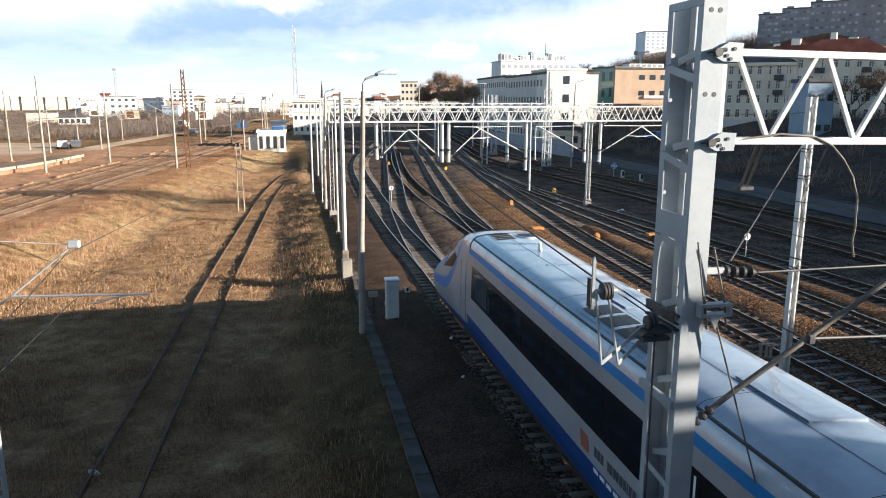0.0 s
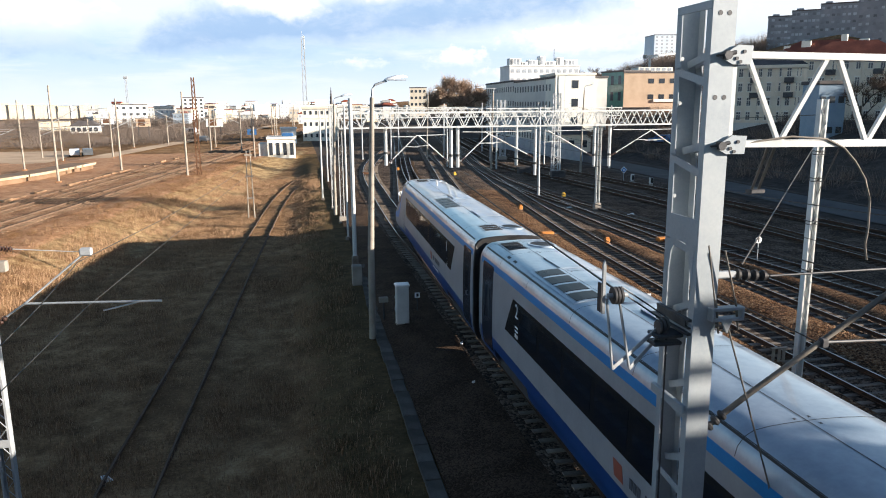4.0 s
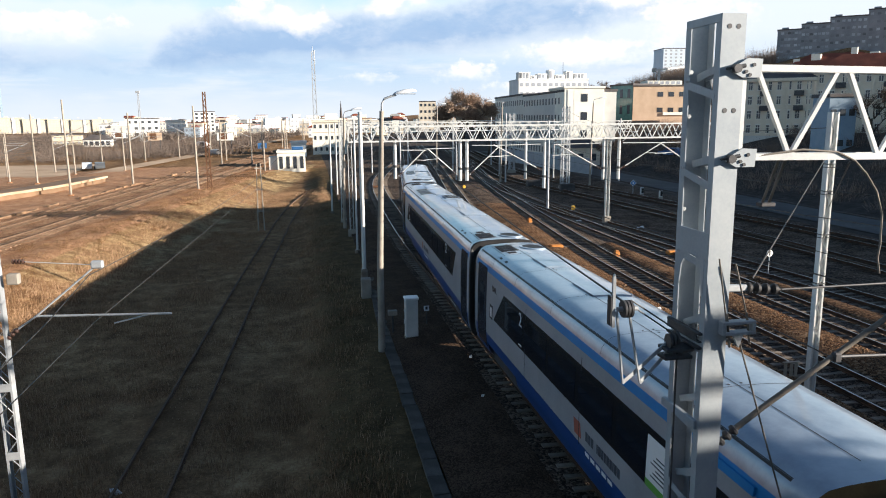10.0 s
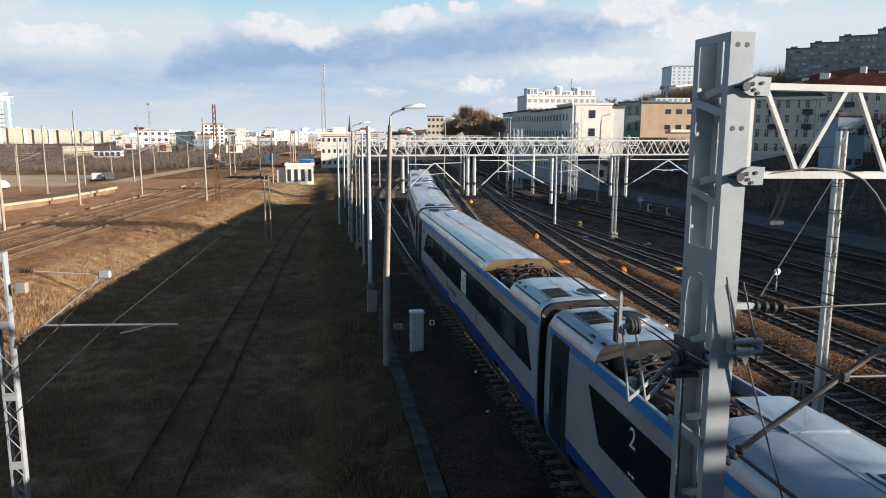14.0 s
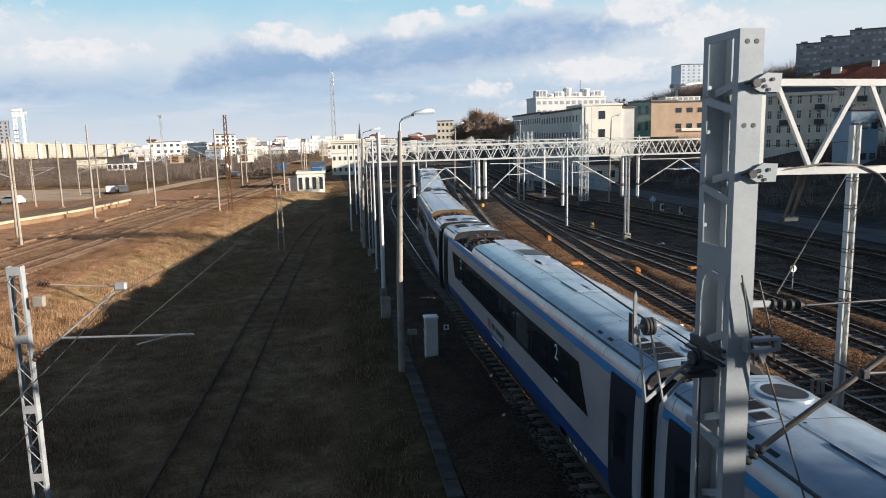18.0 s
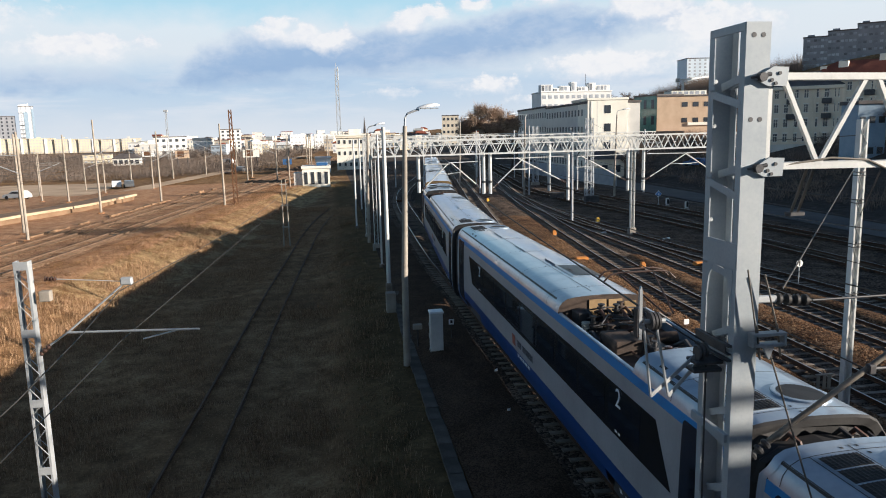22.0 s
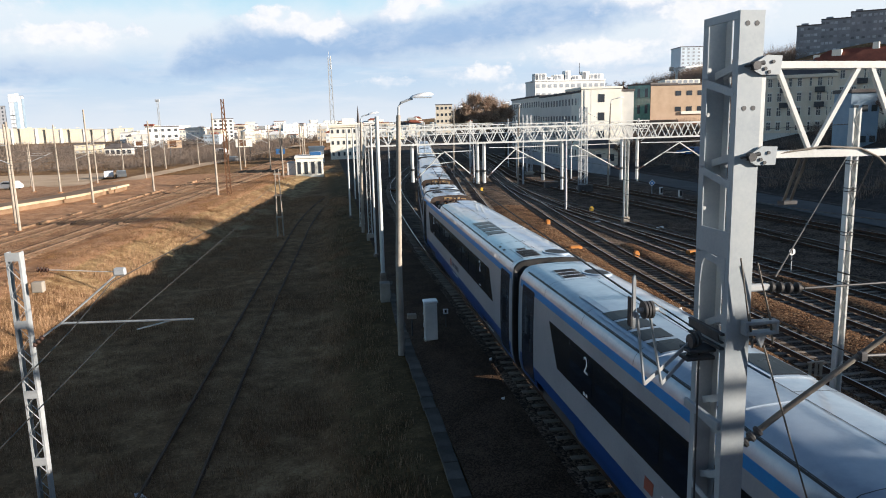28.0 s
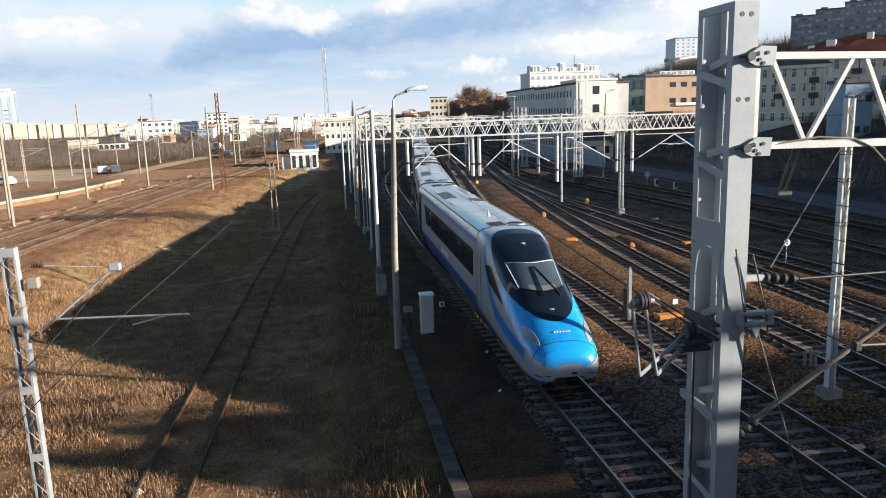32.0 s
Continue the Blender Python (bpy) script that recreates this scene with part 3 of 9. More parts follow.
# track lines: x along the way
TRACKS = {
    "main": through_points([(7.48, -220), (7.48, 30), (7.48, 36), (7.75, 44.5), (8.62, 56), (9.0, 60), (10.15, 69), (12.35, 86), (14.7, 104.6), (21.8, 160), (33.3, 250)]),
    "second": through_points([(12.66, -60), (12.66, 34), (12.95, 46), (13.9, 58), (15.4, 70), (18.0, 90), (20.7, 110), (27.2, 160), (38, 250)]),
    "third": through_points([(17.95, -60), (17.95, 24), (18.6, 41), (19.9, 55), (22.2, 76), (25.2, 100), (28.6, 125), (40, 210)]),
    "fourth": through_points([(22.8, -60), (22.85, 26), (23.0, 42), (23.1, 56), (23.4, 70), (24.2, 86), (26, 104), (30.2, 130), (41.5, 210)]),
    "fifth": through_points([(29.2, -40), (28.2, 12), (26.9, 31), (25.7, 44), (24.7, 57), (23.9, 70), (24.2, 86)]),
    "sixth": through_points([(33.6, -40), (33.2, 40), (32.4, 62), (31.5, 74), (30.3, 88), (29.5, 104), (32.5, 130), (43, 210)]),
    "seventh": through_points([(40.5, -40), (39.4, 40), (37.6, 66), (36.2, 82), (35.0, 97), (35.6, 120), (45, 200)]),
    "curve": through_points([(7.48, 30), (7.46, 40), (7.36, 50), (7.6, 62), (8.0, 74), (8.8, 92), (10.4, 108), (13.2, 124), (18.5, 150)]),
    "crossing": through_points([(12.66, 44), (12.55, 52), (12.3, 60), (12.5, 70), (13.3, 84), (15.4, 104), (17.8, 122)]),
    "siding": through_points([(-5.5, -20), (-4.9, 18), (-4.55, 28), (-3.9, 45), (-3.1, 62), (-2.5, 74), (-1.3, 88), (0.4, 100), (2.6, 110), (6.0, 122)]),
    "west": through_points([(-36, -50), (-28.9, 0), (-21.2, 57), (-15.9, 100), (-11.3, 133), (-3.0, 200), (10, 300)]),
    "westfar": through_points([(-41, -50), (-33.6, 0), (-25.9, 57), (-20.6, 100), (-16, 133), (-7.8, 200), (5, 300)]),
}
sheet("yard_ballast", lambda y: 5.85 if y < 60 else 5.85 + 0.02 * (y - 60), lambda y: 41.5, -60, 215, lambda x, y: -0.20 + 0.035 * noise.noise((x * 0.8, y * 0.5, 5)), ballast, "dark brown crushed stone bed of the railway yard", 1.0, 60)
# lighter rusty ridges of stone between the tracks
for a, b, y0, y1, stone in (("main", "second", 6, 22, ballast), ("main", "second", 22, 33, ballast_rust), ("main", "second", 33, 66, ballast), ("second", "third", 6, 17, ballast), ("second", "third", 17, 74, ballast_rust), ("second", "third", 74, 120, ballast), ("third", "fourth", 6, 48, ballast_rust), ("fourth", "fifth", 6, 36, ballast_rust)):
    fa, fb = TRACKS[a], TRACKS[b]
    sheet("ballast_ridge", lambda y, f=fa: f(y) + 1.30, lambda y, f=fb: f(y) - 1.30, y0, y1,
          lambda x, y, fa=fa, fb=fb: -0.17 + 0.14 * max(0, 1 - abs((x - (fa(y) + fb(y)) / 2) / max(0.4, (fb(y) - fa(y)) / 2 - 1.3)) ** 2) + 0.05 * noise.noise((x * 1.2, y * 1.0, 9)),
          stone, "rust-stained crushed stone heaped between two tracks" if stone is ballast_rust else "grey-brown crushed stone heaped between two tracks", 0.8, 8)
sheet("west_ballast", lambda y: TRACKS["westfar"](y) - 2.2, lambda y: TRACKS["west"](y) + 2.2, -40, 260, lambda x, y: 0.42 + 0.05 * noise.noise((x * 0.6, y * 0.6, 2)), ballast_warm, "rusty stone bed under two tracks, sunlight put into its colour", 2.0, 12)
sheet("service_road", lambda y: 42.0 + 0.02 * y, lambda y: 47.5 + 0.02 * y, -60, 190, -0.16, asphalt, "grey asphalt service road beyond the yard", 6, 3, category="road")
sheet("cinder_path", lambda y: 3.2, lambda y: 6.1, -40, 110, lambda x, y: -0.30 + 0.12 * smooth01(3.3, 4.4, x) + 0.05 * noise.noise((x, y * 0.6, 4)) - 0.06 * smooth01(5.6, 6.1, x), dirt_dark, "dark cinder path beside the track", 1.0, 6)

# ---- tracks ----
RAIL = [(-0.036, 0.0), (0.036, 0.0), (0.034, -0.04), (0.010, -0.055), (0.010, -0.125), (0.07, -0.142), (0.07, -0.16), (-0.07, -0.16), (-0.07, -0.142), (-0.010, -0.125), (-0.010, -0.055), (-0.034, -0.04)]


def sleeper_shape():
    s = Shape()
    w, h = 0.13, 0.11
    for x0, x1, zt in ((-1.3, -0.42, 0), (0.42, 1.3, 0)):
        s.loft([[(x0, -w, -0.16), (x0, -w * 0.8, zt), (x0, w * 0.8, zt), (x0, w, -0.16)], [(x1, -w, -0.16), (x1, -w * 0.72, zt - 0.02), (x1, w * 0.72, zt - 0.02), (x1, w, -0.16)]] if x0 < 0 else
               [[(x0, -w, -0.16), (x0, -w * 0.72, zt - 0.02), (x0, w * 0.72, zt - 0.02), (x0, w, -0.16)], [(x1, -w, -0.16), (x1, -w * 0.8, zt), (x1, w * 0.8, zt), (x1, w, -0.16)]], closed=True, cap=True)
    s.box(-0.42, 0.42, -w * 0.72, w * 0.72, -0.16, -0.022)
    return s


SLEEPER = sleeper_shape().mesh("sleeper", sleeper_mat)
SLEEPER_S = sleeper_shape().mesh("sleeper", sleeper_stained)
SLEEPER_T = Shape().box(-1.3, 1.3, -0.13, 0.13, -0.16, 0, 0.012).mesh("sleeper", sleeper_wood)


def heading(f, y):
    return math.atan2(f(y + 0.5) - f(y - 0.5), 1.0)


def track(key, y0, y1, near0, near1, z=0.0, timber=False, label="", spacing=0.62, rusty=False, stained=False):
    f = TRACKS[key]
    tr = thing("railway_track", label, "railway track", "yard tracks")
    for side in (-0.7525, 0.7525):
        rings, top = [], []
        y = y0
        while y <= y1 + 0.01:
            a = heading(f, y)
            cx, cy = f(y) + side * math.cos(a), y - side * math.sin(a)
            rings.append([(cx + u * math.cos(a), cy - u * math.sin(a), z + v) for u, v in RAIL])
            top.append([(cx + u * math.cos(a), cy - u * math.sin(a), z + 0.003) for u in (-0.030, 0.030)])
            y += 2.0 if y < 140 else 5.0
        r = part("rail", Shape().loft(rings, closed=True, cap=True), rail_dull if rusty or stained else rail_side, tr, "", False)
        part("rail_head", Shape().loft(top), rail_dull if rusty or stained else rail_top, r, "" if rusty or stained else "polished running surface", False, None, False)
    base = SLEEPER_T if timber else SLEEPER_S if stained else SLEEPER
    rest = Shape()
    y = y0
    bv = [tuple(v.co) for v in base.vertices]
    bf = [tuple(p.vertices) for p in base.polygons]
    while y < y1:
        a = heading(f, y)
        m = Matrix.Translation((f(y), y, z - 0.165 - (random.choice((0.14, 0.22, 0.26, 0.30)) if rusty else 0.0) + random.uniform(-0.008, 0.008))) @ Matrix.Rotation(-a + random.uniform(-0.012, 0.012), 4, "Z")
        if near0 <= y <= near1:
            part("sleeper", base, None, tr, "", m=m)
        else:
            rest.add([m @ Vector(p) for p in bv], bf)
        y += spacing
    if rest.v:
        tagged(part("sleepers_beyond", rest, sleeper_wood if timber else sleeper_stained if stained else sleeper_mat, tr, "", False, None, False), kind="stuff")
    return tr


track("main", -60, 240, 8, 95, label="main track on pale concrete sleepers, worn bright")
track("second", -30, 240, 8, 90, label="track on concrete sleepers in rusty stone")
track("third", -20, 200, 12, 80, label="track on concrete sleepers in dark stone")
track("fourth", -10, 200, 16, 70, label="track on concrete sleepers in dark stone")
track("fifth", 0, 84, 20, 66, label="track joining its neighbour at a turnout")
track("sixth", 10, 200, 40, 80, timber=True, label="little-used track with dark sleepers")
track("seventh", 20, 190, 50, 80, timber=True, label="little-used track with dark sleepers")
track("curve", 37, 150, 45, 95, label="curving track leaving the main line at a turnout")
track("crossing", 46, 122, 50, 80, timber=True, label="crossover track between two lines")
track("siding", -15, 122, 0, 0, z=-0.99, timber=True, label="rusty siding sunk in dry grass", spacing=0.75, rusty=True)
track("west", 10, 290, 45, 90, z=0.62, stained=True, label="sunlit track on a low bank")
track("westfar", 10, 290, 0, 0, z=0.62, stained=True, label="sunlit track on a low bank")

# ---- loose cover: grass tufts and stones ----
def island_material(name, colours, rough=0.95):
    m = bpy.data.materials.new(name)
    m.use_nodes = True
    n, l = m.node_tree.nodes, m.node_tree.links
    gi = n.new("ShaderNodeNewGeometry")
    r = n.new("ShaderNodeValToRGB")
    el = r.color_ramp.elements
    while len(el) < len(colours):
        el.new(0.5)
    for i, c in enumerate(colours):
        el[i].position, el[i].color = i / (len(colours) - 1), (*c, 1)
    l.new(gi.outputs["Random Per Island"], r.inputs[0])
    b = n["Principled BSDF"]
    l.new(r.outputs[0], b.inputs["Base Color"])
    b.inputs["Roughness"].default_value = rough
    b.inputs["Specular IOR Level"].default_value = 0.1
    return m


straw = island_material("straw_blades", [(0.133, 0.078, 0.047), (0.249, 0.150, 0.087), (0.377, 0.239, 0.142), (0.478, 0.324, 0.203)])
green_blades = island_material("green_blades", [(0.065, 0.053, 0.030), (0.115, 0.090, 0.050), (0.20, 0.150, 0.084)])
stone_mat = island_material("loose_stones", [(0.018, 0.014, 0.011), (0.038, 0.028, 0.021), (0.066, 0.048, 0.035), (0.105, 0.082, 0.065)])
rust_stone = island_material("rusty_stones", [(0.045, 0.024, 0.014), (0.11, 0.055, 0.027), (0.19, 0.105, 0.055), (0.29, 0.20, 0.13)])


def tufts(name, mat, spots, label, blades=6, h=(0.18, 0.5), w=0.02, spread=0.14, seed=1):
    r = random.Random(seed)
    s = Shape()
    for x, y, z, k in spots:
        lean = r.uniform(0, 6.28)
        for b in range(blades):
            a = r.uniform(0, 6.28)
            px, py = x + r.gauss(0, spread), y + r.gauss(0, spread)
            hh = r.uniform(*h) * k
            ww = w * r.uniform(0.7, 1.5)
            cx, cy = math.cos(a) * ww, math.sin(a) * ww
            ox, oy = 0.35 * hh * math.cos(lean + r.gauss(0, 0.9)), 0.35 * hh * math.sin(lean + r.gauss(0, 0.9))
            i = len(s.v)
            s.v += [(px - cx, py - cy, z - 0.05), (px + cx, py + cy, z - 0.05), (px + ox * 0.4 + cx * 0.7, py + oy * 0.4 + cy * 0.7, z + hh * 0.6), (px + ox * 0.4 - cx * 0.7, py + oy * 0.4 - cy * 0.7, z + hh * 0.6), (px + ox, py + oy, z + hh)]
            s.f += [(i, i + 1, i + 2, i + 3), (i + 3, i + 2, i + 4)]
    return tagged(part(name, s, mat, None, "", False, None, False), label, "grass", kind="stuff")


r_ = random.Random(11)
spots, greens = [], []
SID = TRACKS["siding"]
while len(spots) < 30000:
    y = 11 + 92 * r_.random() ** 1.5
    x = r_.uniform(crest_x(y) - 0.5, 2.2)
    if 0.6 < abs(x - SID(y)) < 0.92 and r_.random() < 0.85:
        continue
    if x < crest_x(y) + 2.0 and r_.random() < 0.85:
        continue
    d = noise.noise((x * 0.25, y * 0.25, 12)) + 0.5 * noise.noise((x * 0.8, y * 0.8, 3))
    if d < r_.uniform(-0.55, 0.25):
        continue
    (greens if x > 0.2 + 2.2 * noise.noise((x, y * 0.4, 1)) and r_.random() < 0.7 and y < 80 else spots).append((x, y, ground_z(x, y), 0.6 + 0.9 * max(0, d) + (0.5 if x < crest_x(y) + 5 else 0)))
tufts("dry_grass_tufts", straw, spots, "straw-coloured winter grass tufts", 9, (0.07, 0.30), 0.0065, 0.24)
tufts("verge_grass_tufts", green_blades, greens, "short dull green grass on the verge", 8, (0.04, 0.13), 0.008, 0.16, 2)


def stones(name, mat, count, where, size, label, seed=5):
    r = random.Random(seed)
    s = Shape()
    base = [(1, 0, 0), (0, 1, 0), (-1, 0, 0), (0, -1, 0), (0, 0, 1)]
    for _ in range(count):
        x, y, z = where(r)
        k = size * r.uniform(0.6, 1.5)
        a = r.uniform(0, 6.28)
        i = len(s.v)
        for bx, by, bz in base:
            q = k * r.uniform(0.65, 1.25)
            s.v.append((x + q * (bx * math.cos(a) - by * math.sin(a)), y + q * (bx * math.sin(a) + by * math.cos(a)), z + q * bz * 0.8))
        s.f += [(i, i + 1, i + 4), (i + 1, i + 2, i + 4), (i + 2, i + 3, i + 4), (i + 3, i, i + 4)]
    return tagged(part(name, s, mat, None, "", False, None, False), label, "stones", kind="stuff")


def near_main(r):
    y = 9 + 34 * r.random() ** 1.4
    x = r.uniform(5.95, 23.5)
    return x, y, -0.20


def ridge(r):
    y = 17 + 40 * r.random() ** 1.3
    k = ("second", "third") if y > 33 else r.choice((("main", "second"), ("second", "third"), ("third", "fourth")))
    a, b = TRACKS[k[0]](y) + 1.35, TRACKS[k[1]](y) - 1.35
    t = r.random()
    if k[0] == "main" and y < 22:
        y += 8
    return a + (b - a) * t, y, -0.17 + 0.13 * (1 - (2 * t - 1) ** 2)


stones("ballast_stones", stone_mat, 15000, near_main, 0.028, "loose grey-brown crushed stones")
stones("rusty_ballast_stones", rust_stone, 14000, ridge, 0.045, "loose rust-stained crushed stones", 6)

# ---- the train: seven cars ----
dash_mat = material("grey_cab_desk", [(0.10, 0.12, 0.12), (0.15, 0.17, 0.17), (0.20, 0.22, 0.21)], 0.3, 0, 2.0, 20, 0.0, spec=0.5)
screen_pane = material("driver_pane", [(0.045, 0.065, 0.085), (0.06, 0.085, 0.11), (0.075, 0.10, 0.13)], 0.05, 0, 0.5, 6, 0.0, rough_var=0.03, spec=0.6)
t_lens = material("headlight_lens", [(0.20, 0.22, 0.25), (0.32, 0.35, 0.38), (0.44, 0.47, 0.50)], 0.15, 0.2, 4, 20, 0.0, spec=0.6)
t_door = material("door_blue_glass", [(0.016, 0.022, 0.036), (0.024, 0.032, 0.05)], 0.22, 0.0, 0.8, 10, 0.0, spec=0.5)
t_sweep = material("sweep_blue_paint", [(0.010, 0.15, 0.46), (0.014, 0.19, 0.54), (0.018, 0.21, 0.58)], 0.35, 0.0, 0.8, 15, 0.02, 0.002, spec=0.4)
t_black_glass = material("cab_side_glass", [(0.006, 0.007, 0.009), (0.012, 0.013, 0.016)], 0.3, 0.0, 0.8, 15, 0.0, spec=0.1)
CAR_PITCH, GAP_AT_START, END_LEN = 26.06, 3.45, 28.5
SECTION = [(1.20, 0.50), (1.32, 0.70), (1.39, 1.0), (1.415, 1.35), (1.415, 2.2), (1.405, 2.75), (1.388, 3.25), (1.38, 3.45), (1.37, 3.60), (1.345, 3.80), (1.30, 3.99), (1.20, 4.13), (1.05, 4.215), (0.80, 4.255), (0.52, 4.275), (0.25, 4.285), (0.0, 4.29)]


def half_at(z):
    for (x0, z0), (x1, z1) in zip(SECTION, SECTION[1:]):
        if z0 <= z <= z1:
            return x0 + (x1 - x0) * (z - z0) / (z1 - z0)
    return 0.0


def skin(z0, z1, y0, y1, out=0.0, steps=1, side=0):
    """A strip of the car's skin between two heights; side -1, 1 or 0 for both; out lifts it off the shell."""
    zs = [z0] + [z for _, z in SECTION if z0 + 1e-4 < z < z1 - 1e-4] + [z1]
    s = Shape()
    for sd in ((-1, 1) if side == 0 else (side,)):
        s.loft([[(sd * (half_at(z) + out), y0 + (y1 - y0) * k / steps, z) for z in zs] for k in range(steps + 1)])
    return s


def side_panel(outline, out, side, thick=0.02):
    """A flush panel on the car's side from a convex outline in (y, z); it follows the side's curve."""
    zs = sorted({round(z, 4) for _, z in outline} | {z for _, z in SECTION if min(p[1] for p in outline) < z < max(p[1] for p in outline)})
    n = len(outline)

    def span(z):
        hits = []
        for (ya, za), (yb, zb) in zip(outline, outline[1:] + outline[:1]):
            if abs(za - z) < 1e-3:
                hits.append(ya)
            if (za - z) * (zb - z) < 0:
                hits.append(ya + (yb - ya) * (z - za) / (zb - za))
        return min(hits), max(hits)
    rows = [(z, *span(z)) for z in zs]
    ring = [[(side * (half_at(z) + out), a, z), (side * (half_at(z) + out), b, z), (side * (half_at(z) + out - thick), b, z), (side * (half_at(z) + out - thick), a, z)] for z, a, b in rows]
    return Shape().loft(ring, closed=True, cap=True)


def roof_shell(y0, y1, z0=3.78, out=0.0, inset=0.0):
    pts = [(half_at(z0), z0)] + [(x, z) for x, z in SECTION if z > z0]
    ring = [(-x, z) for x, z in pts] + [(x, z) for x, z in reversed(pts[:-1])]
    return Shape().loft([[(x, y, z + out) for x, z in ring] for y in (y0, y1)])


def roof_z(x):
    pts = [(hx, z) for hx, z in SECTION if z > 3.4]
    x = abs(x)
    for (xa, za), (xb, zb) in zip(pts, pts[1:]):
        if xb <= x <= xa:
            return zb + (za - zb) * (x - xb) / max(1e-6, xa - xb)
    return 3.5


def roof_patch(x0, x1, y0, y1, out, mat, name, car, label="", n=6, smooth=True):
    rings = [[(x0 + (x1 - x0) * k / n, y, roof_z(x0 + (x1 - x0) * k / n) + out) for k in range(n + 1)] for y in (y0, y1)]
    low = [[(p[0], p[1], p[2] - 0.05) for p in r] for r in rings]
    s = Shape().loft([low[0], rings[0], rings[1], low[1]])
    return part(name, s, mat, car, label, False, None, True)


def vent(car, x, y, w=0.9, ln=0.32, slots=4, pitch=0.42, out=0.012):
    """A row of dark openings on the roof, each covered by a fine grid in a pale rim."""
    for k in range(slots):
        yc = y + k * pitch
        roof_patch(x - w / 2 - 0.03, x + w / 2 + 0.03, yc - ln / 2 - 0.03, yc + ln / 2 + 0.03, out, t_roof, "vent_rim", car, "pale rim of a roof vent")
        v = roof_patch(x - w / 2, x + w / 2, yc - ln / 2, yc + ln / 2, out + 0.006, t_black, "roof_vent", car, "dark gridded roof vent")
        g = Shape()
        for i in range(1, 9):
            xx = x - w / 2 + w * i / 9
            g.beam((xx, yc - ln / 2, roof_z(xx) + out + 0.012), (xx, yc + ln / 2, roof_z(xx) + out + 0.012), 0.012, 0.008)
        for i in range(1, 5):
            yy = yc - ln / 2 + ln * i / 5
            g.beam((x - w / 2, yy, roof_z(x - w / 2) + out + 0.012), (x + w / 2, yy, roof_z(x + w / 2) + out + 0.012), 0.010, 0.008)
        part("grid", g, steel_dark, v, "grey steel grid")


def roof_seam(car, y):
    pts = [(half_at(3.83), 3.83)] + [(x, z) for x, z in SECTION if z > 3.83]
    ring = [(-x, z) for x, z in pts] + [(x, z) for x, z in reversed(pts[:-1])]
    part("roof_seam", Shape().loft([[(x * 1.001, yy, z + 0.004) for x, z in ring] for yy in (y - 0.008, y + 0.008)]), t_black, car)
    for dx, dy in ((-0.31, 0.10), (-0.05, 0.12), (-0.03, -0.12)):
        roof_patch(dx - 0.022, dx + 0.022, y + dy - 0.022, y + dy + 0.022, 0.006, steel_dark, "roof_bolt", car, n=1)


def rail_groove(car, y0, y1, x, half=0.02):
    part("roof_gutter" if half > 0.01 else "roof_joint", Shape().loft([[(x + d, y, roof_z(x + d) + 0.006) for d in (-half, half)] for y in (y0, y1)]), t_black, car)


def roof_window(car, x0, x1, y0, y1):
    """A large dark roof opening in a raised pale rim."""
    roof_patch(x0 - 0.10, x1 + 0.10, y0 - 0.10, y1 + 0.10, 0.022, t_roof, "opening_rim", car, "raised pale rim")
    roof_patch(x0, x1, y0, y1, 0.034, t_black_glass, "roof_opening", car, "large dark roof opening")


def roof_grille(car, x0, x1, y0, y1):
    """A dark louvred panel with bright slats under a raised lip."""
    roof_patch(x0 - 0.08, x1 + 0.08, y0 - 0.08, y1 + 0.22, 0.05, t_roof, "opening_rim", car, "raised pale rim")
    g = roof_patch(x0, x1, y0, y1, 0.062, t_black, "roof_grille", car, "dark louvred panel")
    for k in range(1, 5):
        x = x0 + (x1 - x0) * k / 5
        part("slat", Shape().beam((x, y0, roof_z(x) + 0.068), (x, y1, roof_z(x) + 0.068), 0.03, 0.012), galv, g)


def side_lettering(car, y):
    """Red emblem and unreadable lettering as bars on the side wall, white marks on the skirt below."""
    part("side_emblem", side_panel([(y, 1.50), (y + 0.42, 1.50), (y + 0.50, 1.86), (y + 0.08, 1.86)], 0.012, -1, 0.004), emblem_red, car, "faded red emblem")
    a = y - 0.25
    for w in (0.15, 0.14, 0.15, 0.0, 0.07, 0.15, 0.13, 0.12, 0.14, 0.13, 0.07, 0.13, 0.14):
        if w:
            part("lettering", side_panel([(a - w, 1.58), (a - 0.02, 1.58), (a - 0.02, 1.80), (a - w, 1.80)], 0.012, -1, 0.004), t_letter, car, "dark unreadable lettering")
        a -= w + 0.02 if w else 0.16
    for k in range(5):
        part("lettering", side_panel([(y - 0.5 - k * 0.32, 1.22), (y - 0.27 - k * 0.32, 1.22), (y - 0.27 - k * 0.32, 1.32), (y - 0.5 - k * 0.32, 1.32)], 0.012, -1, 0.004), t_white, car, "small white lettering")


def fan_ring(car, x, y, r=0.42):
    s = Shape()
    rings = []
    for rr, h in ((r * 1.12, -0.05), (r * 1.12, 0.035), (r, 0.045), (r * 0.86, 0.02)):
        rings.append([(x + rr * math.cos(a * math.pi / 10), y + rr * math.sin(a * math.pi / 10), roof_z(x + rr * math.cos(a * math.pi / 10)) + h) for a in range(20)])
    s.loft(rings, closed=True)
    ring = part("fan_ring", s, t_roof, car, "raised fan cowl", True)
    d = Shape().add([(x + r * 0.9 * math.cos(a * math.pi / 10), y + r * 0.9 * math.sin(a * math.pi / 10), roof_z(x + r * 0.9 * math.cos(a * math.pi / 10)) + 0.035) for a in range(20)], [tuple(range(20))])
    part("fan_grille", d, t_black, ring, "dark grille")


